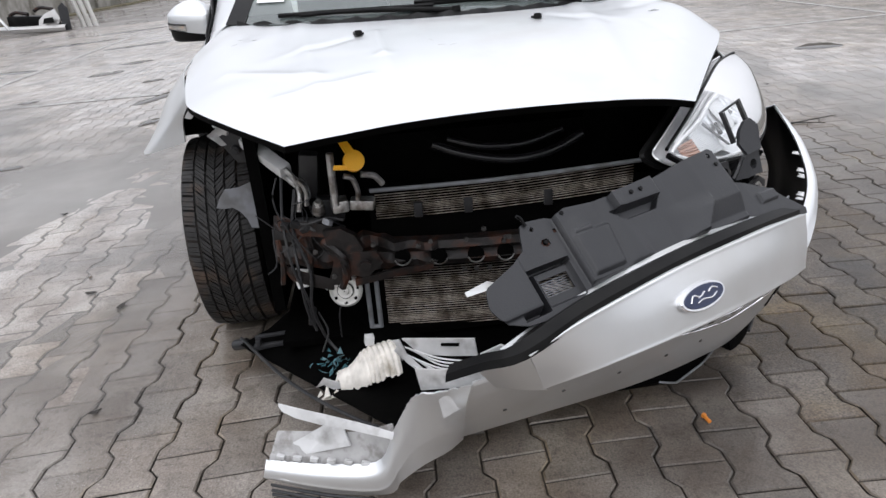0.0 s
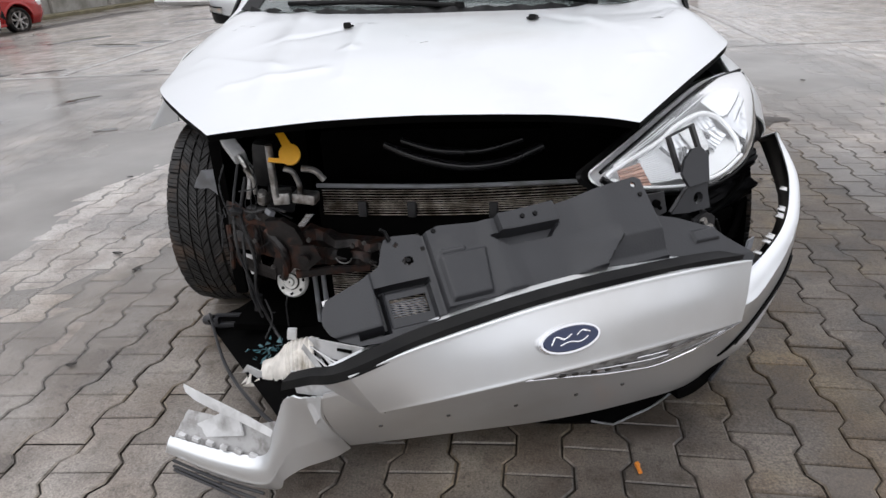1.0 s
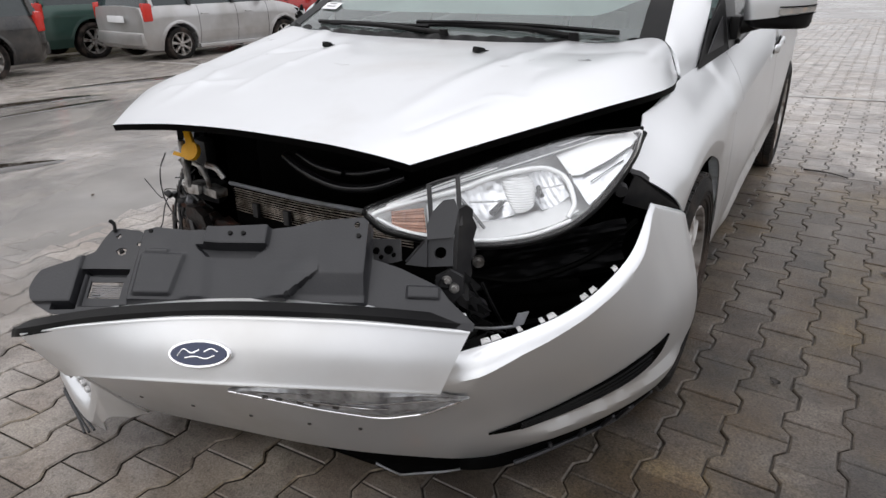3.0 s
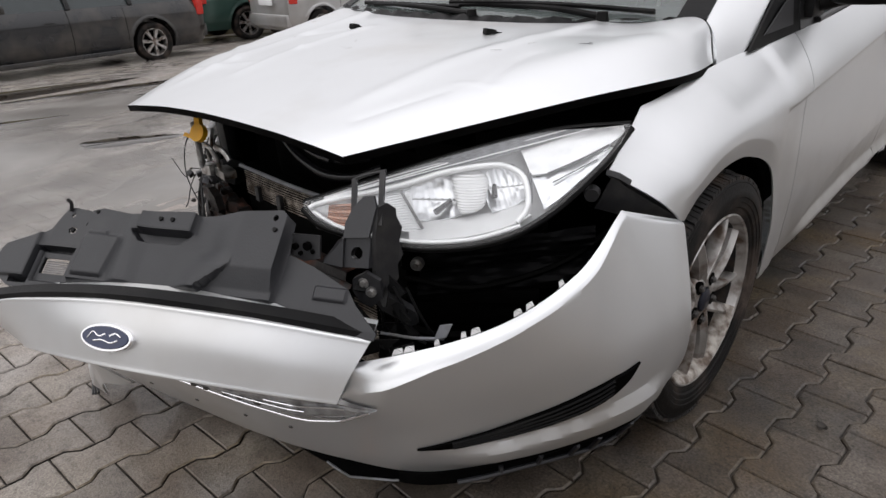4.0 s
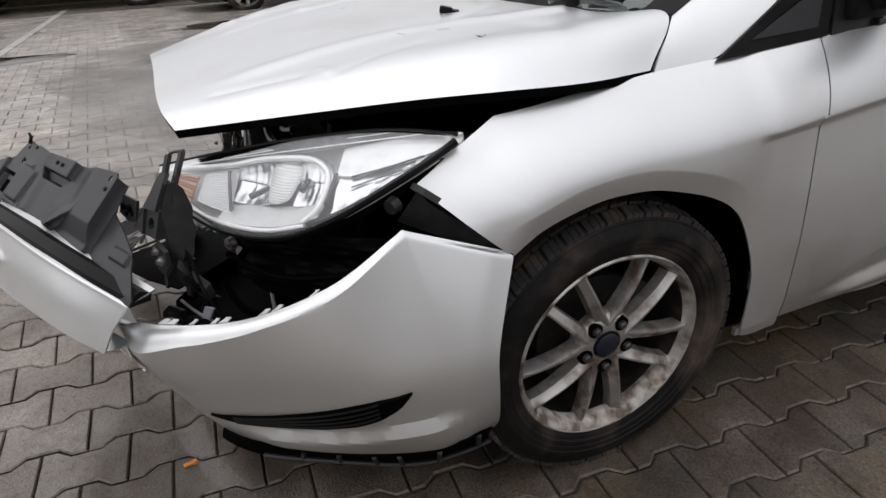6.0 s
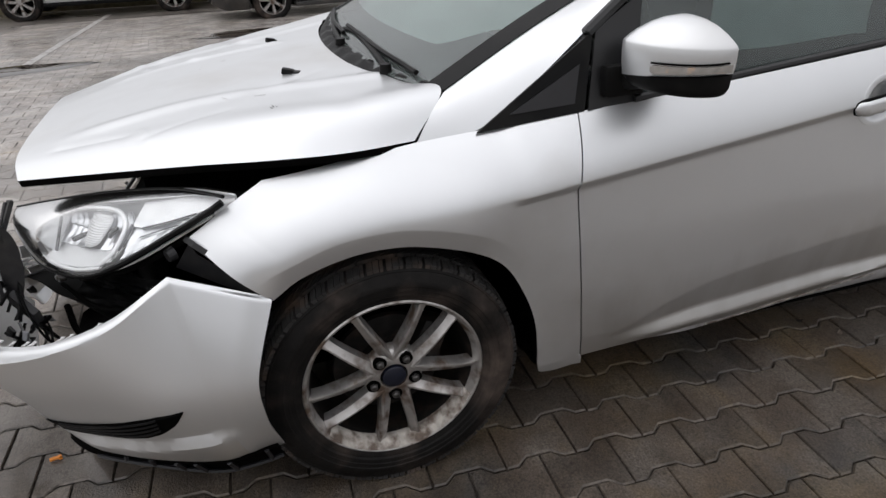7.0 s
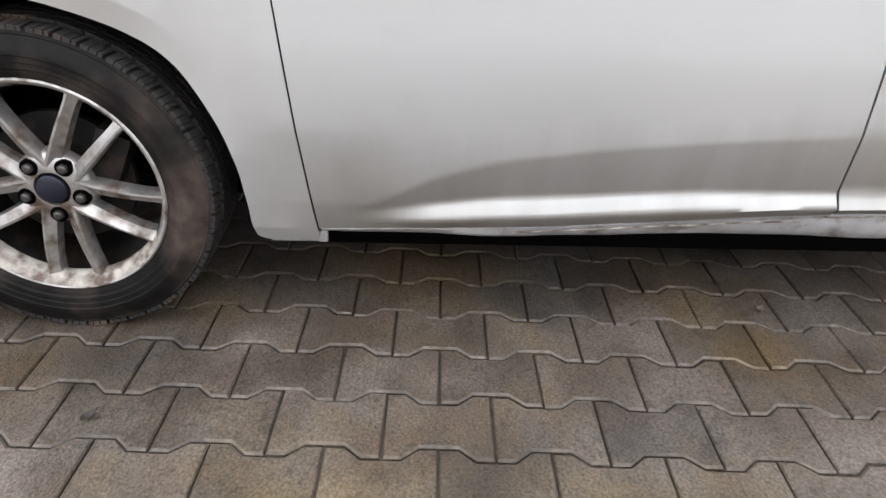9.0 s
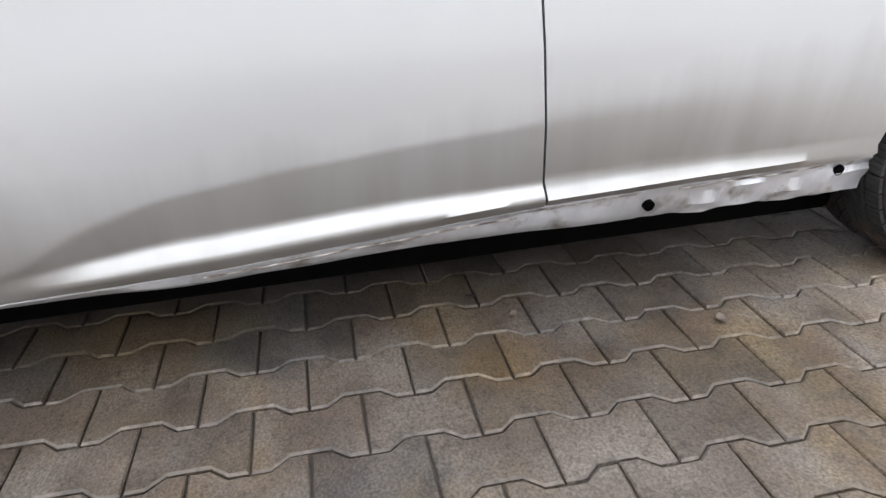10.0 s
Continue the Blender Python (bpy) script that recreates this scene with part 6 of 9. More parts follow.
    bar("press_line", M_GREY_PLASTIC, [(0.700, 0.700), (0.77, 0.745), (0.842, 0.825)], 0.008, 0.0012, seg=6)
    # indicator
    sheet("turn_signal", M_AMBER, 0.085, 0.185, lambda u: 0.36 + 0.3 * (u - 0.085), lambda u: 0.86, lambda u, v: 0.012 + 0.002 * math.sin(60 * v), "faded amber reflector")
    bm = bmesh.new()
    grid(bm, skin(-0.02, 0.06, -0.015))
    cpart("lamp_housing", bm, M_BLACK, parent=lamp, smooth=60, solid=0.01, solid_offset=1.0)


M_LAMP_WHITE = material("frosted_lamp_white", (0.93, 0.935, 0.94), 0.30, 0.25, vary=0.05, scale=30, color2=(0.78, 0.79, 0.80), mix_scale=40, mix_low=0.55, mix_high=0.75)
M_LAMP_BROW = material("dull_lamp_band", (0.23, 0.235, 0.245), 0.30, 0.5, vary=0.25, scale=70)
M_LAMP_BULB = material("smoky_bulb", (0.09, 0.09, 0.092), 0.15, 0.4, vary=0.3, scale=60)
M_LAMP_HATCH = M_LAMP_GREY.copy()
M_LAMP_HATCH.name = "hatched_lamp_grey"
hn, hl = M_LAMP_HATCH.node_tree.nodes, M_LAMP_HATCH.node_tree.links
h_wave, h_bump, h_tc = hn.new("ShaderNodeTexWave"), hn.new("ShaderNodeBump"), hn.new("ShaderNodeTexCoord")
h_wave.bands_direction = "Z"
h_wave.inputs["Scale"].default_value = 75
h_bump.inputs["Strength"].default_value, h_bump.inputs["Distance"].default_value = 0.5, 0.002
hl.new(h_tc.outputs["Object"], h_wave.inputs["Vector"])
hl.new(h_wave.outputs["Fac"], h_bump.inputs["Height"])
hl.new(h_bump.outputs["Normal"], hn["Principled BSDF"].inputs["Normal"])


# ---- engine bay ----
def build_bay():
    # walls and floor hold the bay's shade in their near-black colour
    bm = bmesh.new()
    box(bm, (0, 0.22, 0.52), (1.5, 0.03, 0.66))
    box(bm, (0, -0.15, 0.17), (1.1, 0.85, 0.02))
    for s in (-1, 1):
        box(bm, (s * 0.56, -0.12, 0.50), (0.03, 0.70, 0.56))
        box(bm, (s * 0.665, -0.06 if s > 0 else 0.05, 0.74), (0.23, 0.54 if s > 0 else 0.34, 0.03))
    cparts("bay_wall", bm, M_DARK, "grimy engine bay wall, near-black for shade", smooth=0)
    # wheel housings, their shade put into the near-black colour
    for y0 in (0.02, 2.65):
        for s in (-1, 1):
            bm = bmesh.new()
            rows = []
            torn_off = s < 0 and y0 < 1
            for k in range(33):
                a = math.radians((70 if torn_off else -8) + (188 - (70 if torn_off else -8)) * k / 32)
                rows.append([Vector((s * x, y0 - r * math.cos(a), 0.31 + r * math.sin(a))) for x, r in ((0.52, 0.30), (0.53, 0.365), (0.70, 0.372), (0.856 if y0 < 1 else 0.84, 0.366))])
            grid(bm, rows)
            cpart("wheel_housing", bm, M_DARK, "inner wheel arch, near-black for shade", solid=0.006, smooth=50)
    # structure behind the lamp and the bumper corner, shade put into its colour
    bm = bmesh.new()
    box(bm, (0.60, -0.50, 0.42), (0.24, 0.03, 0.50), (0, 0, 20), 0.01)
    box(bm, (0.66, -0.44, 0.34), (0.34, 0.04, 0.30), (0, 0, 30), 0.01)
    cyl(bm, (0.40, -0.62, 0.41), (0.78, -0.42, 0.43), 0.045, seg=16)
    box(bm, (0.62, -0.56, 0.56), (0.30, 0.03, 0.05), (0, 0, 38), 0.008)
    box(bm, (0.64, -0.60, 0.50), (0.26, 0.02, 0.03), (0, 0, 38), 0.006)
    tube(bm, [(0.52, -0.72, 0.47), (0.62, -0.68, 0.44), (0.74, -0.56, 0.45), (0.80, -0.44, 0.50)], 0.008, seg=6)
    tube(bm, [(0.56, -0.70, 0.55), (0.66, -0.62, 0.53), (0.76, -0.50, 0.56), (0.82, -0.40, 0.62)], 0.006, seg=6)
    cparts("corner_structure", bm, M_DARK, "carrier behind the lamp, near-black for shade", smooth=30)
    bm = bmesh.new()
    p = Vector((0.585, -0.684, 0.584))
    cyl(bm, p, p + Vector((0.006, -0.012, 0.0)), 0.012, seg=14)
    cyl(bm, p + Vector((0.006, -0.012, 0)), p + Vector((0.008, -0.016, 0)), 0.006, seg=10)
    cparts("bolt", bm, M_STEEL)
    # crumpled foam across the corner, its black standing for the shade there
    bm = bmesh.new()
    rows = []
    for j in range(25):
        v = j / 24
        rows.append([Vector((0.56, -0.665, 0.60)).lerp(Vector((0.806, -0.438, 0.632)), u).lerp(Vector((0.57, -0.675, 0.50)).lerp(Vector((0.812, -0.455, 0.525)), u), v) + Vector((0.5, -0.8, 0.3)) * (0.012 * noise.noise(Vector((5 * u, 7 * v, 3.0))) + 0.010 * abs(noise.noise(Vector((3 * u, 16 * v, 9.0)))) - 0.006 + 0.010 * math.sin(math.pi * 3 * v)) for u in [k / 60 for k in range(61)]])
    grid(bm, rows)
    cpart("bumper_foam", bm, M_FOAM, "crumpled absorber, near-black for the corner's shade", smooth=30, solid=0.004)
    # black strip where wing and bumper part
    bm = bmesh.new()
    plate(bm, [(0.80, -0.385, 0.712), (0.818, -0.375, 0.695), (0.888, -0.245, 0.597), (0.878, -0.240, 0.590), (0.835, -0.33, 0.62), (0.79, -0.42, 0.66)], 0.006)
    plate(bm, [(0.795, -0.395, 0.720), (0.815, -0.380, 0.712), (0.880, -0.262, 0.622), (0.868, -0.262, 0.612), (0.82, -0.345, 0.672)], 0.012)
    cyl(bm, (0.782, -0.418, 0.690), (0.790, -0.432, 0.688), 0.016, 0.013, seg=14)
    cparts("gap_bracket", bm, M_BRACKET, "dark plastic bracket in the open gap", smooth=20)
    # radiator pack
    bm = bmesh.new()
    A, B = Vector((-0.27, -0.548, 0)), Vector((0.47, -0.63, 0))
    d = (B - A).normalized()
    nrm = Vector((d.y, -d.x, 0))
    yaw = math.degrees(math.atan2(d.y, d.x))
    mid = (A + B) / 2 - nrm * 0.03
    box(bm, (mid.x, mid.y, 0.37), (0.76, 0.04, 0.42), (0, 0, yaw))
    cpart("radiator", bm, M_DARK, "dusty radiator core", smooth=0)
    rad = bpy.data.objects["radiator"]
    for z0, z1, step in ((0.500, 0.566, 0.0056), (0.175, 0.350, 0.0060)):
        bm = bmesh.new()
        z = z0
        k = 0
        while z < z1:
            a2, b2 = A + d * 0.01, A + d * (0.66 if z0 > 0.4 else 0.64)
            sag = 0.012 * math.sin(k * 0.7) * 0.2
            rows = []
            for i in range(25):
                p = a2.lerp(b2, i / 24)
                zz = z + (0.045 if z0 > 0.4 else 0.03) * (i / 24) - 0.008 * math.sin(math.pi * i / 24) + sag
                rows.append([p + nrm * 0.002 + Vector((0, 0, zz)), p - nrm * 0.002 + Vector((0, 0, zz + 0.0007)), p - nrm * 0.002 + Vector((0, 0, zz - 0.0007))])
            grid(bm, rows, closed=True)
            z += step
            k += 1
        bmesh.ops.recalc_face_normals(bm, faces=bm.faces)
        tagged(cpart("fin_core", bm, M_FIN, "rows of thin dusty fins", parent=rad, smooth=30), kind="stuff")
    bm = bmesh.new()
    for z0, r in ((0.578, 0.0055),):
        tube(bm, [A + nrm * 0.004 + Vector((0, 0, z0)), A.lerp(B, 0.45) + nrm * 0.004 + Vector((0, 0, z0 + 0.012)), A.lerp(B, 0.93) + nrm * 0.004 + Vector((0, 0, z0 + 0.040))], r, seg=8)
    for i, z0 in ((-0.01, 0.19), (-0.035, 0.19)):
        p = A + d * i + nrm * 0.012
        tube(bm, [p + Vector((0, 0, 0.185)), p + Vector((0, 0, 0.26)), p + Vector((0, 0, 0.34))], 0.007, seg=8)
    tube(bm, [A + nrm * 0.012 + d * -0.035 + Vector((0, 0, 0.187)), A + nrm * 0.012 + d * -0.01 + Vector((0, 0, 0.187))], 0.006, seg=8, n=4)
    cparts("radiator_frame", bm, M_GREY_PLASTIC, "grey frame tubes", parent=rad)
    bm = bmesh.new()
    for u in (0.16, 0.33, 0.60):
        p = A.lerp(B, u) + nrm * 0.014 + Vector((0, 0, 0.52 + 0.03 * u))
        box(bm, p, (0.022, 0.012, 0.04), (0, 0, yaw), 0.003)
    cparts("radiator_clip", bm, M_BRACKET, parent=rad)
    # crash beam
    bm = bmesh.new()
    pts = cr([(-0.535, -0.505, 0.435), (-0.40, -0.555, 0.425), (-0.15, -0.605, 0.418), (0.12, -0.650, 0.43), (0.34, -0.665, 0.445)], 50)
    secs = []
    for k, p in enumerate(pts):
        h = (0.046 + 0.012 * noise.noise(Vector((k * 0.6, 7.3, 0.2)))) if k < 18 else 0.034
        wob = (0.018 * noise.noise(Vector((k * 0.55, 0.3, 2.2))) + 0.006 * math.sin(k * 1.3)) * (k < 24)
        secs.append([p + Vector((0, 0.03, h)), p + Vector((0, -0.006 + wob, h)), p + Vector((0, -0.012 + wob, h * 0.45)), p + Vector((0, 0.006, 0.0)), p + Vector((0, -0.012 + wob, -h * 0.5)), p + Vector((0, -0.004, -h)), p + Vector((0, 0.03, -h))])
    grid(bm, secs, closed=True)
    bmesh.ops.recalc_face_normals(bm, faces=bm.faces)
    beam = cpart("crash_beam", bm, M_RUST, "rust-streaked steel crash beam", smooth=25)
    bm = bmesh.new()
    for u in (0.405, 0.505, 0.595, 0.675):
        p = pts[int(u * 49)]
        bmesh.ops.create_circle(bm, cap_ends=True, segments=18, radius=0.021, matrix=Matrix.Translation(p + Vector((0, -0.011, -0.006))) @ pose(0, 0, 0, 90, 0, -9))
    cparts("beam_hole", bm, M_DARK, parent=beam, solid=0.003)
    bm = bmesh.new()
    for u in (0.405, 0.505, 0.595, 0.675):
        p = pts[int(u * 49)] + Vector((0, -0.016, -0.006))
        tube(bm, [p + Vector((0.021 * math.cos(t), -0.002, 0.021 * math.sin(t))) for t in (3.4, 4.0, 4.7, 5.4, 6.0)], 0.002, seg=5)
    cparts("hole_rim", bm, M_STEEL, parent=beam)
    bm = bmesh.new()
    plate(bm, [(-0.520, -0.545, 0.520), (-0.455, -0.585, 0.512), (-0.375, -0.605, 0.500), (-0.372, -0.605, 0.482), (-0.450, -0.588, 0.490), (-0.522, -0.548, 0.498)], 0.016)
    plate(bm, [(-0.514, -0.570, 0.398), (-0.470, -0.592, 0.385), (-0.385, -0.620, 0.364), (-0.387, -0.620, 0.344), (-0.440, -0.605, 0.352), (-0.495, -0.582, 0.366)], 0.014)
    plate(bm, [(-0.395, -0.618, 0.508), (-0.352, -0.622, 0.512), (-0.318, -0.625, 0.492), (-0.300, -0.628, 0.455), (-0.322, -0.625, 0.400), (-0.352, -0.622, 0.360), (-0.402, -0.616, 0.356), (-0.378, -0.618, 0.420), (-0.388, -0.618, 0.460)], 0.022)
    plate(bm, [(-0.470, -0.560, 0.480), (-0.430, -0.575, 0.484), (-0.425, -0.575, 0.400), (-0.462, -0.562, 0.404)], 0.006)
    plate(bm, [(-0.330, -0.628, 0.372), (-0.240, -0.640, 0.392), (-0.130, -0.652, 0.404), (-0.130, -0.650, 0.392), (-0.240, -0.638, 0.372), (-0.330, -0.626, 0.352)], 0.008)
    for x in (-0.515, -0.445):
        tube(bm, [(x, -0.565, 0.475), (x + 0.006, -0.58, 0.42), (x - 0.004, -0.575, 0.355)], 0.007, seg=6)
    plate(bm, [(-0.335, -0.625, 0.445), (-0.27, -0.635, 0.450), (-0.255, -0.635, 0.415), (-0.30, -0.63, 0.375), (-0.34, -0.625, 0.385)], 0.006)
    cyl(bm, (-0.298, -0.648, 0.415), (-0.298, -0.630, 0.415), 0.014, 0.012, seg=12)
    tube(bm, [(-0.40, -0.60, 0.475), (-0.355, -0.63, 0.44), (-0.35, -0.63, 0.39), (-0.365, -0.62, 0.35)], 0.010, seg=6)
    cparts("crushed_bracket", bm, M_RUST, "crushed rusty end bracket", parent=beam, smooth=25)
    # horn
    bm = bmesh.new()
    revolve(bm, [(0.043, -0.010), (0.045, 0.0), (0.040, 0.006), (0.034, 0.002), (0.024, 0.003), (0.020, 0.010), (0.012, 0.010), (0.010, 0.016), (0.002, 0.017)], seg=32)
    for k in range(3):
        a = 2.1 * k + 0.4
        cyl(bm, (0.002, 0.029 * math.cos(a), 0.029 * math.sin(a)), (0.006, 0.029 * math.cos(a), 0.029 * math.sin(a)), 0.004, seg=10)
    bmesh.ops.transform(bm, matrix=Matrix.Translation((-0.362, -0.575, 0.318)) @ Vector((-0.15, -0.92, 0.28)).to_track_quat("X", "Z").to_matrix().to_4x4(), verts=bm.verts)
    horn = cpart("horn", bm, M_STEEL_PALE, "pale round disc horn", smooth=35)
    bm = bmesh.new()
    for k in range(7):
        a = 0.9 * k + 0.2
        cyl(bm, (0.0005, 0.0335 * math.cos(a), 0.0335 * math.sin(a)), (0.0045, 0.0335 * math.cos(a), 0.0335 * math.sin(a)), 0.0045, seg=10)
    revolve(bm, [(0.0235, 0.0025), (0.0215, 0.0085), (0.0195, 0.0102)], seg=28)
    bmesh.ops.transform(bm, matrix=Matrix.Translation((-0.362, -0.575, 0.318)) @ Vector((-0.15, -0.92, 0.28)).to_track_quat("X", "Z").to_matrix().to_4x4(), verts=bm.verts)
    cparts("horn_hole", bm, M_DARK, parent=horn, smooth=35)
    # yellow lever on its metal stalk
    c = Vector((-0.297, -0.640, 0.690))
    bm = bmesh.new()
    turn = Matrix.Translation(c) @ pose(0, 0, 0, 65, 0, 15) @ Matrix.Scale(0.82, 4)
    def flat(o, th):
        plate(bm, [turn @ Vector((x, y, -th / 2)) for x, y in o], th, turn.to_3x3() @ Vector((0, 0, 1)))
    flat([(0.030 * math.cos(t), 0.030 * math.sin(t) - 0.006) for t in [6.2832 * k / 20 for k in range(20)]], 0.016)
    flat([(-0.012, 0.0), (-0.03, 0.050), (-0.036, 0.058), (-0.032, 0.066), (-0.020, 0.068), (-0.012, 0.060), (0.012, 0.01)], 0.013)
    flat([(-0.01, -0.018), (-0.058, -0.010), (-0.062, -0.022), (-0.01, -0.030)], 0.012)
    cyl(bm, turn @ Vector((0.002, -0.004, 0.007)), turn @ Vector((0.002, -0.004, 0.012)), 0.019, 0.017, seg=20)
    cpart("yellow_lever", bm, M_YELLOW, "bright yellow plastic lever", smooth=30)
    bm = bmesh.new()
    tube(bm, [(-0.352, -0.625, 0.575), (-0.352, -0.625, 0.64), (-0.350, -0.628, 0.705)], 0.009, seg=10)
    tube(bm, [(-0.30, -0.60, 0.575), (-0.297, -0.605, 0.60), (-0.306, -0.615, 0.635), (-0.325, -0.62, 0.645)], 0.007, seg=8)
    tube(bm, [(-0.235, -0.60, 0.61), (-0.255, -0.605, 0.635), (-0.285, -0.61, 0.642)], 0.008, seg=8)
    tube(bm, [(-0.43, -0.56, 0.56), (-0.425, -0.57, 0.60), (-0.44, -0.575, 0.63)], 0.006, seg=8)
    box(bm, (-0.345, -0.60, 0.568), (0.04, 0.05, 0.03), (0, 0, 10), 0.005)
    box(bm, (-0.29, -0.59, 0.562), (0.06, 0.04, 0.025), (0, 5, -5), 0.005)
    cyl(bm, (-0.40, -0.585, 0.55), (-0.396, -0.60, 0.575), 0.017, 0.013, seg=14)
    cyl(bm, (-0.396, -0.60, 0.575), (-0.395, -0.604, 0.582), 0.010, 0.008, seg=12)
    tube(bm, [(-0.52, -0.47, 0.66), (-0.47, -0.52, 0.64), (-0.445, -0.545, 0.60), (-0.45, -0.56, 0.545)], 0.007, seg=8)
    cparts("pipe", bm, M_STEEL, "bent bare pipe", smooth=35)
    bm = bmesh.new()
    box(bm, (-0.53, -0.45, 0.665), (0.18, 0.035, 0.03), (15, 18, -48), 0.006)
    box(bm, (-0.50, -0.46, 0.63), (0.16, 0.02, 0.02), (15, 20, -48), 0.004)
    box(bm, (-0.64, -0.36, 0.735), (0.05, 0.02, 0.04), (0, 30, -30), 0.004)
    cparts("inner_wing_edge", bm, M_PAINT_RAW, "bent pale inner wing edge", smooth=30)
    # grey liner blade before the tyre, folded sheet under the torn wing
    bm = bmesh.new()
    plate(bm, [(-0.711, -0.335, 0.495), (-0.697, -0.334, 0.522), (-0.680, -0.333, 0.546), (-0.640, -0.330, 0.548), (-0.607, -0.332, 0.560), (-0.587, -0.336, 0.502), (-0.561, -0.342, 0.457), (-0.563, -0.343, 0.430), (-0.596, -0.340, 0.424), (-0.624, -0.338, 0.428), (-0.632, -0.336, 0.455), (-0.648, -0.334, 0.478), (-0.667, -0.334, 0.492), (-0.690, -0.335, 0.490)], 0.004)
    cpart("liner_blade", bm, M_GREY_PLASTIC, "torn pale grey liner blade", smooth=20)
    bm = bmesh.new()
    plate(bm, [(-0.728, -0.38, 0.764), (-0.700, -0.38, 0.800), (-0.677, -0.38, 0.785), (-0.700, -0.375, 0.770), (-0.715, -0.37, 0.757)], 0.005)
    plate(bm, [(-0.682, -0.38, 0.712), (-0.648, -0.38, 0.735), (-0.626, -0.38, 0.718), (-0.655, -0.37, 0.705), (-0.638, -0.37, 0.682), (-0.650, -0.375, 0.680)], 0.005)
    cparts("folded_sheet", bm, M_PAINT_RAW, "folded bare inner wing sheet", smooth=20)
    bm = bmesh.new()
    plate(bm, [(-0.665, -0.365, 0.70), (-0.60, -0.37, 0.745), (-0.53, -0.38, 0.73), (-0.49, -0.40, 0.68), (-0.55, -0.38, 0.63), (-0.62, -0.365, 0.63)], 0.010)
    cyl(bm, (-0.616, -0.375, 0.669), (-0.616, -0.392, 0.669), 0.013, 0.011, seg=12)
    cyl(bm, (-0.616, -0.392, 0.669), (-0.616, -0.397, 0.669), 0.007, seg=8)
    box(bm, (-0.42, -0.50, 0.62), (0.05, 0.04, 0.12), (6, 8, 0), 0.012)
    box(bm, (-0.375, -0.53, 0.535), (0.07, 0.05, 0.06), (0, 12, 20), 0.008)
    cyl(bm, (-0.46, -0.53, 0.50), (-0.40, -0.58, 0.515), 0.018, 0.014, seg=12)
    tube(bm, [(-0.50, -0.54, 0.53), (-0.44, -0.59, 0.52), (-0.38, -0.60, 0.535), (-0.34, -0.61, 0.53)], 0.0035, seg=6)
    tube(bm, [(-0.48, -0.55, 0.49), (-0.47, -0.60, 0.40), (-0.465, -0.61, 0.30), (-0.45, -0.60, 0.22)], 0.004, seg=6)
    box(bm, (-0.455, -0.60, 0.265), (0.018, 0.016, 0.05), (0, 10, 0), 0.003)
    cparts("wing_bracket", bm, M_BRACKET, "black bracket and wiring clutter", smooth=30)
    bm = bmesh.new()
    plate(bm, [(-0.505, -0.52, 0.37), (-0.455, -0.545, 0.375), (-0.45, -0.55, 0.33), (-0.49, -0.535, 0.315)], 0.004)
    plate(bm, [(-0.435, -0.565, 0.345), (-0.405, -0.58, 0.352), (-0.41, -0.58, 0.325)], 0.004)
    cparts("pale_scrap", bm, M_PAINT_RAW, "scrap of pale painted sheet", smooth=20)
    # engine cover, near-black for the bay's shade, and hoses
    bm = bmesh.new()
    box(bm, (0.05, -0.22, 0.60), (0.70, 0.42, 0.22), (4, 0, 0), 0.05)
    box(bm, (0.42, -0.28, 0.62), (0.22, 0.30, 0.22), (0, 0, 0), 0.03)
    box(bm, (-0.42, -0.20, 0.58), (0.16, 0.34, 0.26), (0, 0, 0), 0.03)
    cpart("engine", bm, M_DARK, "black plastic engine cover with bay shade in its colour", smooth=35)
    bm = bmesh.new()
    tube(bm, [(-0.10, -0.50, 0.668), (-0.03, -0.515, 0.642), (0.06, -0.525, 0.622), (0.13, -0.525, 0.618), (0.21, -0.515, 0.630), (0.29, -0.50, 0.662)], 0.012, seg=12)
    tube(bm, [(-0.06, -0.49, 0.675), (0.02, -0.505, 0.655), (0.10, -0.505, 0.648)], 0.010, seg=10)
    tube(bm, [(0.06, -0.49, 0.648), (0.14, -0.50, 0.650), (0.24, -0.49, 0.676)], 0.008, seg=10)
    tube(bm, [(0.22, -0.50, 0.735), (0.28, -0.50, 0.748), (0.34, -0.49, 0.755)], 0.006, seg=10)
    cparts("air_hose", bm, M_GLOSS_BLACK, "shiny black air hose", smooth=60)
    rng = random.Random(11)
    for pts, r in (([(-0.49, -0.50, 0.62), (-0.495, -0.56, 0.52), (-0.485, -0.60, 0.42), (-0.46, -0.61, 0.33), (-0.45, -0.60, 0.24)], 0.004),
                   ([(-0.455, -0.55, 0.60), (-0.47, -0.58, 0.50), (-0.44, -0.61, 0.40), (-0.45, -0.61, 0.30), (-0.43, -0.60, 0.20), (-0.40, -0.62, 0.16)], 0.0045),
                   ([(-0.44, -0.59, 0.27), (-0.42, -0.61, 0.22), (-0.44, -0.63, 0.17)], 0.0025),
                   ([(-0.36, -0.56, 0.31), (-0.385, -0.58, 0.26), (-0.39, -0.58, 0.18)], 0.0025)):
        bm = bmesh.new()
        tube(bm, pts, r, seg=6)
        cpart("cable", bm, M_BRACKET, "black wiring loom")
    # slack thin wires, clips and bolts about the crushed corner
    rng3 = random.Random(33)
    for k in range(9):
        a = Vector((rng3.uniform(-0.54, -0.36), rng3.uniform(-0.60, -0.52), rng3.uniform(0.50, 0.66)))
        b = Vector((a.x + rng3.uniform(-0.08, 0.12), rng3.uniform(-0.63, -0.56), rng3.uniform(0.36, 0.60)))
        m = (a + b) / 2 + Vector((rng3.uniform(-0.04, 0.04), -0.02, -rng3.uniform(0.01, 0.05)))
        bm = bmesh.new()
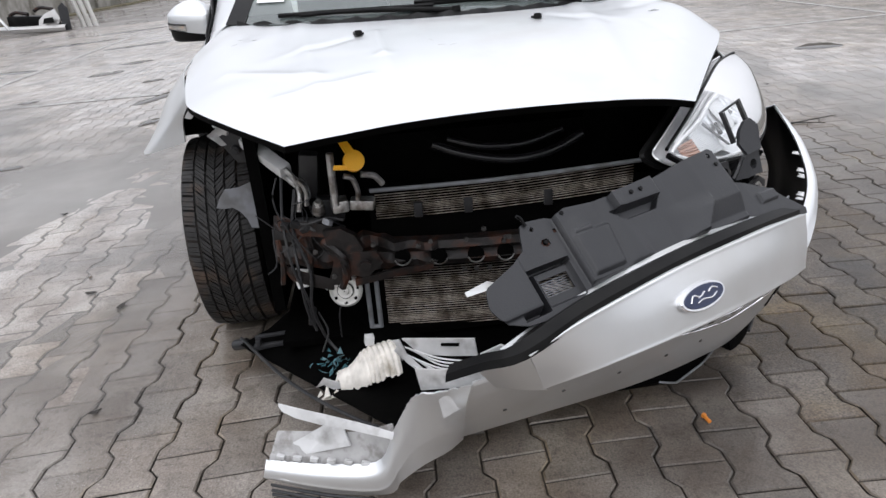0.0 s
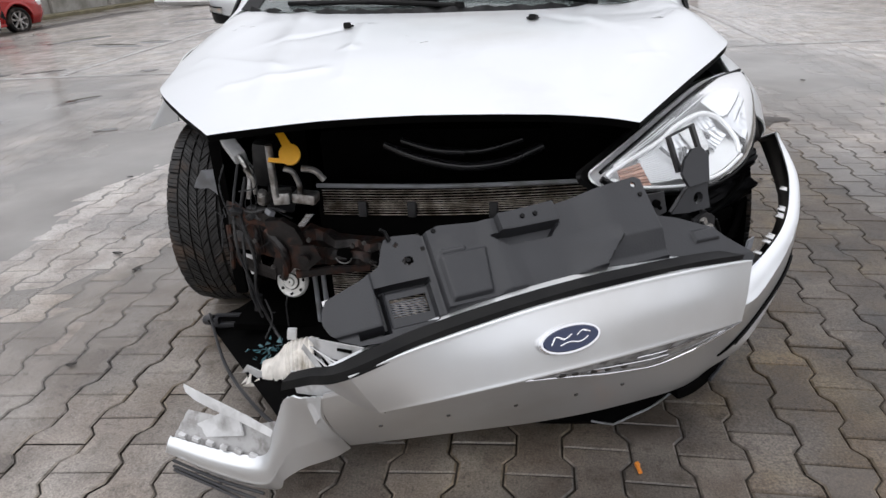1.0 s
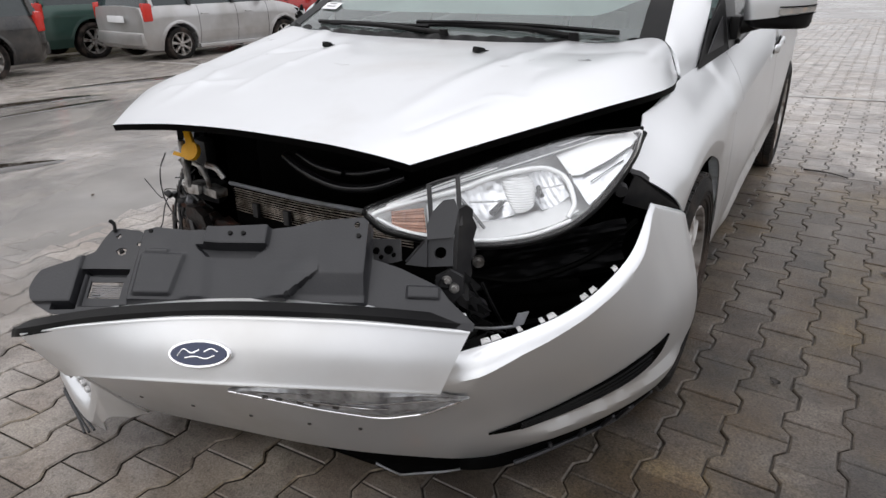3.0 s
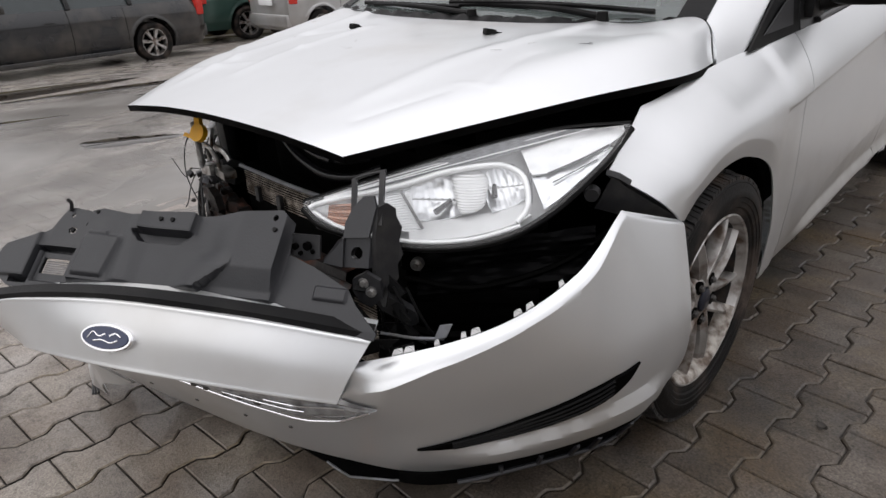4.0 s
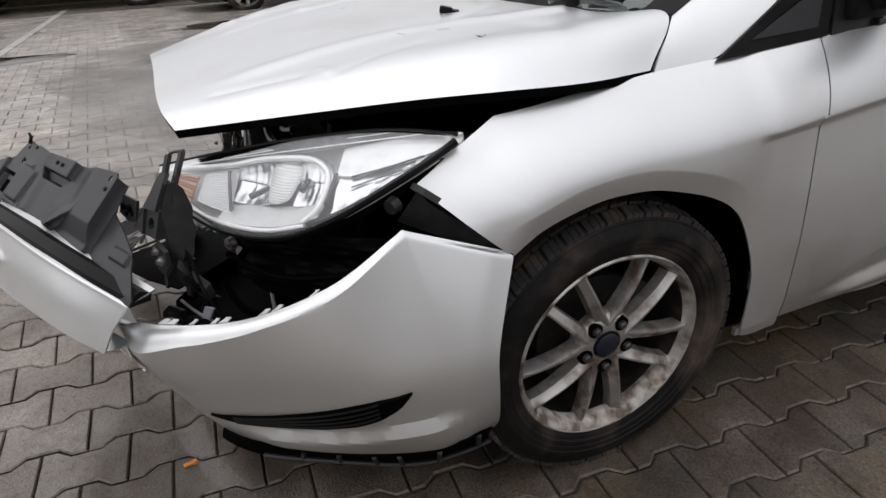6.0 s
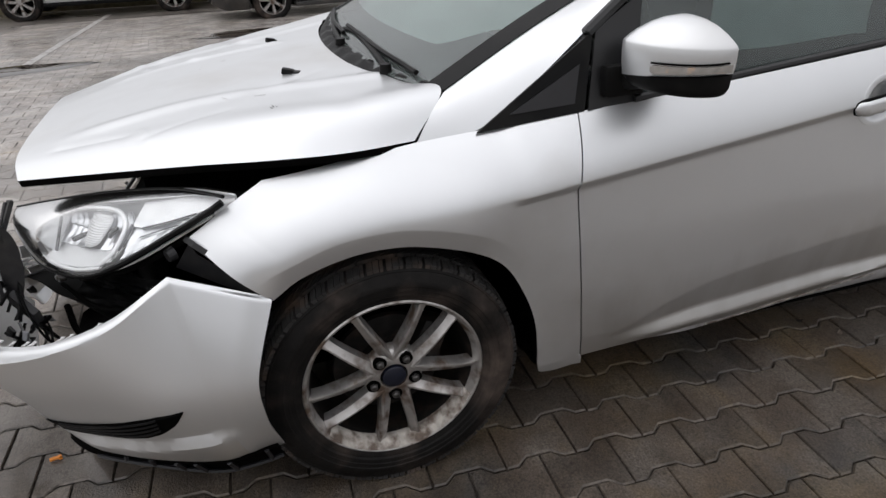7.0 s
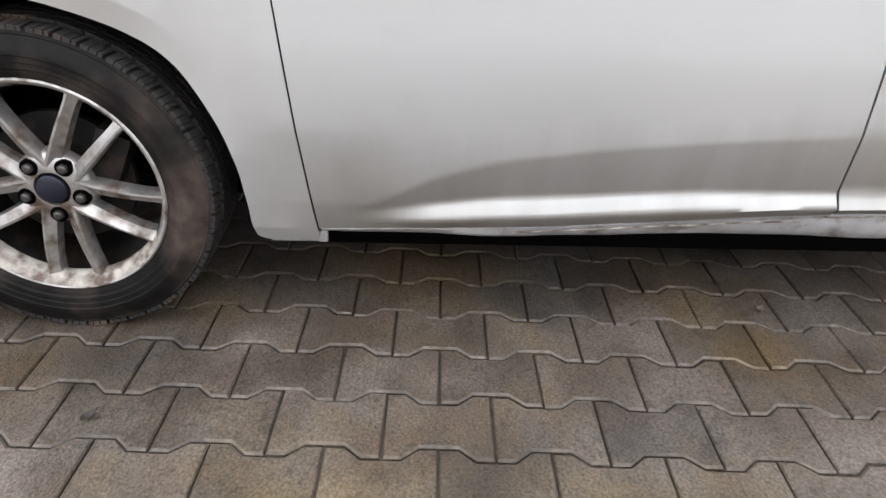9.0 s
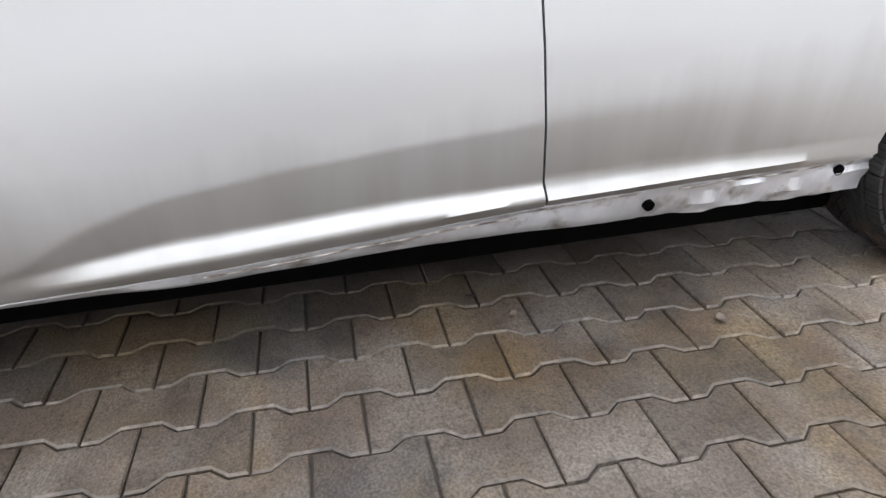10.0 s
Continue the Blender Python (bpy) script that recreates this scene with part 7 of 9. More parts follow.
        tube(bm, [a, a.lerp(m, 0.5) + Vector((rng3.uniform(-0.02, 0.02), 0, 0.01)), m, b], rng3.uniform(0.0013, 0.0026), seg=5)
        cpart("wire", bm, M_BRACKET)
    for k in range(14):
        p = Vector((rng3.uniform(-0.52, 0.10), 0, rng3.choice((0.395, 0.465, 0.475, 0.50))))
        p.y = -0.575 - 0.10 * (p.x + 0.5) - 0.055
        bm = bmesh.new()
        cyl(bm, p, p + Vector((0, -0.007, 0.001)), 0.0065, 0.006, seg=6)
        cyl(bm, p + Vector((0, -0.007, 0.001)), p + Vector((0, -0.011, 0.001)), 0.0032, seg=8)
        cpart("bolt", bm, M_NUT)
    for k in range(5):
        bm = bmesh.new()
        box(bm, (rng3.uniform(-0.50, -0.36), rng3.uniform(-0.62, -0.57), rng3.uniform(0.48, 0.56)), (0.022, 0.016, 0.014), (rng3.uniform(-30, 30), rng3.uniform(-30, 30), rng3.uniform(-40, 40)), 0.002)
        cpart("connector", bm, M_BRACKET if k else M_GREY_PLASTIC)
    # liner, lamp shards and pale ducting under the missing corner
    bm = bmesh.new()
    rows = []
    for k in range(15):
        t = k / 14
        p = Vector((-0.70, -0.44, 0.10)).lerp(Vector((-0.23, -1.04, 0.20)), t)
        rows.append([p + Vector((0.0, 0, 0.0)), p + Vector((0.08, 0.06, 0.012)), p + Vector((0.16, 0.12, 0.05 * (1 - t))), p + Vector((0.22, 0.2, 0.09 * (1 - t) - 0.02 * t))])
    grid(bm, rows)
    cpart("wheel_liner", bm, M_DARK, "loose black wheel arch liner", solid=0.004)
    bm = bmesh.new()
    tube(bm, [(-0.70, -0.42, 0.115), (-0.52, -0.72, 0.15), (-0.36, -0.92, 0.18), (-0.225, -1.05, 0.205)], 0.0045, seg=8)
    box(bm, (-0.545, -0.515, 0.142), (0.20, 0.012, 0.014), (0, -5, -4), 0.003)
    box(bm, (-0.545, -0.500, 0.110), (0.19, 0.020, 0.050), (0, -5, -4), 0.006)
    box(bm, (-0.545, -0.505, 0.168), (0.19, 0.010, 0.010), (0, -5, -4), 0.003)
    for dx in (-0.085, 0.0, 0.05):
        box(bm, (-0.545 + dx, -0.512, 0.157 + 0.08 * dx), (0.014, 0.018, 0.020), (0, 0, 0), 0.003)
    cyl(bm, (-0.73, -0.39, 0.075), (-0.69, -0.41, 0.09), 0.016, seg=12)
    cparts("liner_edge", bm, M_SHROUD, "torn liner rim", smooth=35)
    bm = bmesh.new()
    rows = []
    path = cr([(-0.392, -0.775, 0.162), (-0.345, -0.785, 0.182), (-0.30, -0.795, 0.213), (-0.245, -0.80, 0.228)], 64)
    for k, c2 in enumerate(path):
        t = k / 63
        r = 0.030 + 0.020 * smoothstep(0.1, 0.6, t) + 0.0022 * math.cos(k * 6.2832 / 5) * smoothstep(0.35, 0.5, t) + 0.006 * noise.noise(Vector((0.2 * k, 1.7, 4.0))) * (1 - t)
        lo, hi = 4 + 14 * noise.noise(Vector((0.33 * k, 5.1, 0.4))), 150 + 26 * noise.noise(Vector((0.4 * k, 0.2, 8.8)))
        rows.append([c2 + Vector((0.25 * r * math.cos(a), -r * math.cos(a), r * 1.05 * math.sin(a))) for a in [math.radians(lo + (hi - lo) * i / 13) for i in range(14)]])
    grid(bm, rows)
    cpart("duct", bm, M_BROKEN, "cracked ribbed cream air duct", solid=0.003, smooth=40)
    bm = bmesh.new()
    plate(bm, [(-0.447, -0.788, 0.172), (-0.425, -0.792, 0.200), (-0.405, -0.797, 0.193), (-0.388, -0.800, 0.188), (-0.378, -0.800, 0.160), (-0.366, -0.802, 0.146), (-0.392, -0.800, 0.140), (-0.404, -0.796, 0.166), (-0.426, -0.792, 0.180)], 0.003)
    box(bm, (-0.305, -0.775, 0.283), (0.022, 0.020, 0.024), (0, 8, 10), 0.003)
    plate(bm, [(-0.262, -0.79, 0.282), (-0.235, -0.80, 0.290), (-0.222, -0.815, 0.262), (-0.232, -0.812, 0.236), (-0.250, -0.80, 0.262)], 0.004)
    cparts("duct_flake", bm, M_PAINT_RAW, "jagged white plastic flake", smooth=20)
    bm = bmesh.new()
    for k in range(60):
        p = Vector((rng.gauss(-0.405, 0.022), rng.gauss(-0.70, 0.03), rng.uniform(0.13, 0.185)))
        plate(bm, [p, p + Vector((rng.uniform(0.004, 0.018), rng.uniform(-0.008, 0.008), rng.uniform(-0.008, 0.012))), p + Vector((rng.uniform(-0.008, 0.012), rng.uniform(0.004, 0.016), rng.uniform(-0.01, 0.015)))], 0.002)
    tagged(cpart("shard_heap", bm, M_TEAL, "teal and clear broken lamp shards", smooth=0), kind="stuff")
    bm = bmesh.new()
    for k in range(12):
        p = Vector((-0.45 + 0.02 * k * 0.6, -0.80 + rng.uniform(-0.02, 0.03), 0.14 + 0.006 * k))
        plate(bm, [p, p + Vector((rng.uniform(0.015, 0.035), rng.uniform(-0.015, 0.01), rng.uniform(-0.008, 0.02))), p + Vector((rng.uniform(0.0, 0.02), rng.uniform(0.01, 0.02), rng.uniform(0.0, 0.03)))], 0.004)
    cparts("shard", bm, M_BROKEN, "jagged pale plastic piece", smooth=0)
    bm = bmesh.new()
    box(bm, (-0.428, -0.56, 0.150), (0.016, 0.016, 0.032), (10, 8, 0), 0.003)
    cpart("orange_connector", bm, M_ORANGE, "small orange connector")
    # pale split panel against the seal
    bm = bmesh.new()
    # its upper leaf, with a slot in it
    leaf = [(-0.228, -0.882, 0.343), (-0.079, -0.979, 0.385), (-0.074, -0.982, 0.345), (-0.125, -0.948, 0.328), (-0.189, -0.907, 0.313)]
    plate(bm, leaf, 0.004)
    for k in range(7):
        e, drop = 0.010 * (k % 3), 0.0065 * k
        tube(bm, [(-0.222 + e, -0.890, 0.326 - drop), (-0.15, -0.942 - 0.003 * k, 0.322 - drop), (-0.076 - 0.6 * e, -0.990, 0.336 - 0.8 * drop)], 0.0020, seg=5)
    plate(bm, [(-0.070, -0.990, 0.352), (-0.030, -1.012, 0.384), (-0.018, -1.016, 0.378), (-0.022, -1.012, 0.362), (-0.060, -0.992, 0.342)], 0.005)
    plate(bm, [(-0.238, -0.885, 0.330), (-0.205, -0.905, 0.30), (-0.175, -0.925, 0.272), (-0.185, -0.918, 0.268), (-0.215, -0.900, 0.288), (-0.245, -0.880, 0.315)], 0.004)
    cparts("split_panel", bm, M_PAINT_RAW, "splintered pale bumper inner panel", smooth=20)
    bm = bmesh.new()
    plate(bm, [(-0.146, -0.9425, 0.352), (-0.146, -0.9425, 0.358), (-0.110, -0.9655, 0.369), (-0.110, -0.9655, 0.362)], 0.003)
    cpart("panel_slot", bm, M_DARK, "dark slot in the torn leaf", smooth=0)


# foam coloured near black so that the corner reads as deep shade
M_FOAM = material("shade_black_foam", (0.0022, 0.0022, 0.0024), 0.42, vary=0.3, scale=30, spec=0.05)
M_STEEL_PALE = material("pale_zinc", (0.66, 0.65, 0.62), 0.42, 0.5, vary=0.12, scale=30)


# ---- wheels ----
TYRE = [(0.216, -0.086), (0.232, -0.099), (0.262, -0.107), (0.290, -0.104), (0.305, -0.092), (0.3085, -0.06), (0.310, 0.0), (0.3085, 0.06), (0.305, 0.092), (0.297, 0.1005), (0.2945, 0.1000), (0.290, 0.1035), (0.276, 0.1065), (0.2745, 0.1080), (0.262, 0.1085), (0.2605, 0.1065), (0.250, 0.1060), (0.2485, 0.1040), (0.238, 0.1030), (0.2345, 0.0985), (0.226, 0.0975), (0.216, 0.090)]


def build_wheel(at, outward=1, phase=54.0, tread=False, steer=0.0):
    m = Matrix.Translation(at) @ pose(0, 0, 0, 0, 0, (0 if outward > 0 else 180) + steer)
    def wp(name, bm, mat, label="", parent=None, **kw):
        bmesh.ops.transform(bm, matrix=m, verts=bm.verts)
        # the tyre is pressed flat where it stands
        for v in bm.verts:
            if v.co.z < 0.012 and name in ("tyre", "tread"):
                v.co.x += (v.co.x - m.translation.x) * 0.05 * (0.012 - v.co.z) / 0.012
                v.co.z = max(v.co.z, 0.0015)
        return cpart(name, bm, mat, label, parent=parent, **kw)
    bm = bmesh.new()
    revolve(bm, TYRE, seg=72)
    tyre = wp("tyre", bm, M_RUBBER, "muddy black tyre", smooth=45)
    # tread blocks
    bm = bmesh.new()
    blocks = 132
    for k in range(blocks):
        for lane, (x0, x1) in enumerate(((-0.097, -0.064), (-0.057, -0.030), (-0.024, -0.002), (0.002, 0.024), (0.030, 0.057), (0.064, 0.097))):
            # arrow-shaped rows of narrow lugs, every third gap a wide groove
            skew = (0.010 if lane in (0, 5) else 0.045) * (1 if lane < 3 else -1)
            a0 = 2 * math.pi * (k + 0.35 * (k % 3 == 0) + (0.4 if lane < 3 else 0)) / blocks
            a1 = 2 * math.pi * (k + 0.86 + (0.4 if lane < 3 else 0)) / blocks
            def pt(x, a, r):
                return Vector((x, r * math.cos(a), r * math.sin(a)))
            rb = 0.3125 - 0.35 * max(0, abs((x0 + x1) / 2) - 0.05) ** 1.3
            q = [(x0, a0 + skew), (x1, a0 - skew), (x1, a1 - skew), (x0, a1 + skew)]
            lo = [bm.verts.new(pt(x, a, rb - 0.008)) for x, a in q]
            drop = [0.004 if abs(x) > 0.08 else 0 for x, a in q]
            hi = [bm.verts.new(pt(x, a, rb + 0.0048 - dd)) for (x, a), dd in zip(q, drop)]
            bm.faces.new(hi)
            for i in range(4):
                bm.faces.new((lo[i], lo[(i + 1) % 4], hi[(i + 1) % 4], hi[i]))
    bmesh.ops.recalc_face_normals(bm, faces=bm.faces)
    wp("tread", bm, M_TREAD, parent=tyre, smooth=0)
    bm = bmesh.new()
    revolve(bm, [(0.217, 0.091), (0.2195, 0.0945), (0.2160, 0.0975), (0.2105, 0.0945), (0.2045, 0.078), (0.200, 0.070)], seg=64)
    rim = wp("rim", bm, M_RIM, "dirty silver five twin-spoke alloy rim", smooth=40)
    # barrel near black: the shade behind the spokes is in its colour
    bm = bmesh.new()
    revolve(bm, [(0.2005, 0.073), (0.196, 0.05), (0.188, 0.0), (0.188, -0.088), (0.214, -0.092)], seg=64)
    wp("rim_barrel", bm, M_BRAKE, "dirty rim barrel, darkened for shade behind the spokes", parent=rim, smooth=40)
    bm = bmesh.new()
    for k in range(5):
        th = math.radians(phase + 72 * k)
        for s in (-1, 1):
            rows = []
            a0, a1 = th + s * math.radians(27), th + s * math.radians(12.5)
            p0, p1 = Vector((0, 0.043 * math.cos(a0), 0.043 * math.sin(a0))), Vector((0, 0.208 * math.cos(a1), 0.208 * math.sin(a1)))
            tan = Vector((1, 0, 0)).cross(p1 - p0).normalized()
            for i in range(9):
                t = i / 8
                w = 0.0145 - 0.0048 * t + 0.004 * max(0.0, t - 0.85) / 0.15
                h = 0.078 + 0.012 * math.sin(math.pi * t * 0.8) - 0.004 * t
                c = p0.lerp(p1, t)
                # the face leans towards its twin, with a raised outer edge
                near, away = -s * tan * w, s * tan * w
                rows.append([c + away * 1.05 + Vector((h - 0.036, 0, 0)), c + away * 1.0 + Vector((h - 0.006, 0, 0)), c + away * 0.80 + Vector((h, 0, 0)), c + away * 0.45 + Vector((h + 0.0005, 0, 0)), c + near * 0.1 + Vector((h - 0.006, 0, 0)), c + near * 0.9 + Vector((h - 0.011, 0, 0)), c + near * 1.05 + Vector((h - 0.036, 0, 0))])
            grid(bm, rows, closed=True)
    bmesh.ops.recalc_face_normals(bm, faces=bm.faces)
    revolve(bm, [(0.076, 0.045), (0.074, 0.066), (0.066, 0.075), (0.040, 0.079), (0.034, 0.078), (0.033, 0.070)], seg=40)
    wp("spokes", bm, M_RIM, parent=rim, smooth=40)
    bm = bmesh.new()
    revolve(bm, [(0.030, 0.070), (0.0285, 0.0815), (0.025, 0.084), (0.0005, 0.085)], seg=32)
    wp("hub_cap", bm, M_HUB, "dark navy hub cap", parent=rim, smooth=40)
    for k in range(5):
        a = math.radians(phase + 72 * k)
        c = Vector((0, 0.054 * math.cos(a), 0.054 * math.sin(a)))
        bm = bmesh.new()
        # dark disc stands for the shaded socket round the nut
        cyl(bm, c + Vector((0.060, 0, 0)), c + Vector((0.0792, 0, 0)), 0.0168, 0.0168, seg=18, mat_index=1)
        cyl(bm, c + Vector((0.070, 0, 0)), c + Vector((0.086, 0, 0)), 0.0108, 0.0095, seg=6)
        cyl(bm, c + Vector((0.086, 0, 0)), c + Vector((0.089, 0, 0)), 0.0085, 0.005, seg=12)
        wp("wheel_nut", bm, [M_NUT, M_DARK], parent=rim, smooth=25)
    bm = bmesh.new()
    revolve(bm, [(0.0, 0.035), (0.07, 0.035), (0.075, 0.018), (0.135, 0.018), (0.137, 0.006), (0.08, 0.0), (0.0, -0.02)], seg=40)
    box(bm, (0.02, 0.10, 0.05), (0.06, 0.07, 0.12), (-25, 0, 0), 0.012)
    wp("brake", bm, M_BRAKE, "rusty brake disc and caliper, darkened for shade", parent=rim, smooth=35)
    # dried mud caught in the bottom of the rim
    bm = bmesh.new()
    rows = []
    for k in range(41):
        a = math.radians(-145 + 118 * k / 40)
        fall = math.sin(math.pi * k / 40)
        jag = 0.006 * noise.noise(Vector((k * 0.45, 1.3, 0.2))) + 0.005 * noise.noise(Vector((k * 1.3, 4.3, 0.2)))
        rows.append([Vector((x, r * math.cos(a), r * math.sin(a))) for x, r in ((0.055, 0.1945), (0.068, 0.197 - (0.004 + 0.5 * jag) * fall), (0.082, 0.203 - (0.006 + jag) * fall), (0.092, 0.209 - (0.003 + 0.5 * jag) * fall), (0.0965, 0.2125))])
    grid(bm, rows)
    bmesh.ops.recalc_face_normals(bm, faces=bm.faces)
    wp("mud", bm, M_MUD, "cracked dried mud", parent=rim, smooth=40)
    return tyre


# rust on a base darkened to give the shade between the spokes
M_BRAKE = material("rusty_shaded_brake", (0.009, 0.008, 0.0075), 0.6, 0.3, vary=0.4, scale=40, color2=(0.03, 0.02, 0.015), mix_scale=20, mix_low=0.5, mix_high=0.7)


# ---- greenhouse ----
def mirrored(points, s):
    return [(s * x, y, z) for x, y, z in points]


def build_greenhouse():
    edge = [(0.700, 0.200, 0.934), (0.665, 0.42, 1.042), (0.628, 0.645, 1.140), (0.588, 0.90, 1.262), (0.55, 1.12, 1.375)]
    outer = [(0.772, 0.112, 0.850), (0.784, 0.243, 0.862), (0.772, 0.38, 0.947), (0.757, 0.515, 1.050), (0.742, 0.60, 1.110), (0.722, 0.68, 1.160), (0.672, 0.93, 1.295), (0.62, 1.14, 1.392)]
    # windscreen
    base = [(0.690, 0.205, 0.930), (0.5, 0.135, 0.926), (0.25, 0.098, 0.924), (0.0, 0.085, 0.924), (-0.25, 0.098, 0.924), (-0.5, 0.135, 0.926), (-0.690, 0.205, 0.930)]
    top = [(0.545, 1.12, 1.372), (0.4, 1.075, 1.395), (0.2, 1.045, 1.41), (0.0, 1.035, 1.415), (-0.2, 1.045, 1.41), (-0.4, 1.075, 1.395), (-0.545, 1.12, 1.372)]
    el, er = cr(edge, 30), cr(mirrored(edge, -1), 30)
    b, t = cr(base, 40), cr(top, 40)
    rows = []
    for j in range(30):
        v = j / 29
        row = []
        for k in range(40):
            u = k / 39
            p = b[k] * (1 - v) + t[k] * v + el[j] * (1 - u) + er[j] * u
            p -= b[0] * (1 - u) * (1 - v) + b[-1] * u * (1 - v) + t[0] * (1 - u) * v + t[-1] * u * v
            row.append(p)
        rows.append(row)
    bm = bmesh.new()
    grid(bm, rows, flip=True)
    ws = cpart("windscreen", bm, M_SCREEN, "misted greenish windscreen with a white sticker", smooth=60)
    ws.visible_shadow = False
    bm = bmesh.new()
    n0 = Vector((0, -0.35, 0.9)).normalized()
    mist = []
    for k in range(2, 38):
        edge_k = abs(k - 19.5) / 17.5
        v0 = 0.135 + 0.10 * smoothstep(0.75, 1.0, edge_k)
        col = []
        for i in range(24):
            f = (v0 + (1 - v0) * i / 23) * 29
            q = min(28, int(f))
            col.append(rows[q][k].lerp(rows[q + 1][k], f - q) - n0 * 0.004)
        mist.append(col)
    grid(bm, mist)
    bmesh.ops.recalc_face_normals(bm, faces=bm.faces)
    haze = cpart("condensation", bm, M_MIST, "pale condensation inside the screen", parent=ws, smooth=60)
    haze.visible_shadow = False
    # dark frit band round its edge
    bm = bmesh.new()
    n1 = Vector((0, -0.35, 0.9)).normalized()
    inner = [r[2] + n1 * 0.003 for r in rows]
    grid(bm, [[r[0] + n1 * 0.003 for r in rows], inner])
    grid(bm, [[r[-1] + n1 * 0.003 for r in rows], [r[-3] + n1 * 0.003 for r in rows]])
    bmesh.ops.recalc_face_normals(bm, faces=bm.faces)
    cparts("screen_border", bm, M_BLACK, "black edge band", parent=ws, smooth=0, solid=0.001)
    bm = bmesh.new()
    p = rows[4][35] + n1 * 0.005
    ux = (rows[4][34] - rows[4][36]).normalized()
    uy = (rows[6][35] - rows[4][35]).normalized()
    plate(bm, [p - ux * 0.05 - uy * 0.02, p + ux * 0.05 - uy * 0.02, p + ux * 0.05 + uy * 0.025, p - ux * 0.05 + uy * 0.025], 0.001)
    cpart("sticker", bm, M_WHITE, "white sticker", parent=ws, smooth=0)
    bm = bmesh.new()
    for dz, w in ((0.012, 0.022), (-0.006, 0.028)):
        q = p + uy * dz + n1 * 0.0025
        plate(bm, [q - ux * w, q + ux * w, q + ux * w + uy * 0.004, q - ux * w + uy * 0.004], 0.0006)
    cpart("sticker_text", bm, M_SHROUD, parent=ws, smooth=0)
    # cowl panel and wipers
    bm = bmesh.new()
    low = cr([(0.62, 0.165, 0.905), (0.5, 0.125, 0.903), (0.25, 0.06, 0.906), (0, 0.04, 0.906), (-0.25, 0.06, 0.906), (-0.5, 0.125, 0.908), (-0.66, 0.175, 0.915)], 50)
    hi = cr([(0.66, 0.21, 0.930), (0.5, 0.16, 0.928), (0.25, 0.12, 0.926), (0, 0.105, 0.926), (-0.25, 0.12, 0.926), (-0.5, 0.16, 0.928), (-0.66, 0.21, 0.930)], 50)
    grid(bm, [low, [(a + c) / 2 + Vector((0, 0, 0.010 + 0.006 * math.sin(1.7 * k))) for k, (a, c) in enumerate(zip(low, hi))], hi])
    cpart("cowl", bm, M_BLACK, "leaf-strewn black scuttle panel", smooth=30, solid=0.01)
    for pts, blade in (([(0.46, 0.125, 0.942), (0.30, 0.13, 0.958), (0.05, 0.135, 0.962), (-0.10, 0.125, 0.956)], [(0.58, 0.17, 0.953), (0.35, 0.14, 0.966), (0.10, 0.135, 0.969), (-0.08, 0.135, 0.966)]),
                       ([(0.05, 0.085, 0.940), (-0.15, 0.10, 0.952), (-0.32, 0.125, 0.955), (-0.45, 0.145, 0.952)], [(-0.02, 0.11, 0.956), (-0.2, 0.115, 0.957), (-0.36, 0.135, 0.957), (-0.52, 0.165, 0.955)])):
        bm = bmesh.new()
        tube(bm, pts, 0.009, seg=8, taper=0.6)
        tube(bm, blade, 0.007, seg=6)
        cyl(bm, (pts[0][0], pts[0][1], pts[0][2] - 0.02), (pts[0][0], pts[0][1], pts[0][2] + 0.012), 0.018, 0.014, seg=16)
        cpart("wiper", bm, M_BLACK, "black wiper arm and blade", smooth=40)
    for s in (1, -1):
        bm = bmesh.new()
        a2, b2 = cr(mirrored(edge, s), 40), cr(mirrored(outer, s), 40)
        grid(bm, [[p + (q - p) * t + Vector((s * 0.010, -0.004, 0.008)) * math.sin(math.pi * t) for p, q in zip(a2, b2)] for t in [k / 8 for k in range(9)]], flip=s > 0)
        cpart("pillar", bm, M_PAINT, "silver windscreen pillar", solid=0.01, smooth=50)
        # black quarter trim ahead of the door
        bm = bmesh.new()
        plate(bm, mirrored([(0.790, 0.240, 0.859), (0.822, 0.482, 0.888), (0.782, 0.510, 1.050), (0.775, 0.40, 0.965)], s), 0.006 * 1, (s, 0, 0.15))
        trim = cpart("quarter_trim", bm, M_BLACK, "matt black triangular trim", smooth=20)
        bm = bmesh.new()
        plate(bm, mirrored([(0.798, 0.315, 0.893), (0.815, 0.462, 0.905), (0.797, 0.478, 0.985)], s), 0.003, (s, 0, 0.15))
        cpart("trim_facet", bm, M_SHROUD2, parent=trim, smooth=20)
        # black door frame and mirror sail
        bm = bmesh.new()
        plate(bm, mirrored([(0.824, 0.490, 0.888), (0.828, 0.62, 0.899), (0.800, 0.615, 1.03), (0.760, 0.64, 1.12), (0.782, 0.518, 1.052)], s), 0.006, (s, 0, 0.15))
        tube(bm, mirrored([(0.780, 0.500, 1.045), (0.762, 0.60, 1.115), (0.742, 0.69, 1.168), (0.69, 0.94, 1.30), (0.645, 1.15, 1.385), (0.62, 1.4, 1.415), (0.62, 1.6, 1.41)], s), 0.014, seg=8)
        tube(bm, mirrored([(0.836, 0.60, 0.905), (0.836, 0.83, 0.925), (0.836, 1.2, 0.957), (0.834, 1.54, 0.985)], s), 0.009, seg=8)
        tube(bm, mirrored([(0.834, 1.54, 0.985), (0.832, 1.9, 1.008), (0.82, 2.4, 1.045)], s), 0.009, seg=8)
        plate(bm, mirrored([(0.826, 1.455, 0.978), (0.826, 1.575, 0.988), (0.640, 1.60, 1.41), (0.640, 1.50, 1.41)], s), 0.008, (s, 0, 0.4))
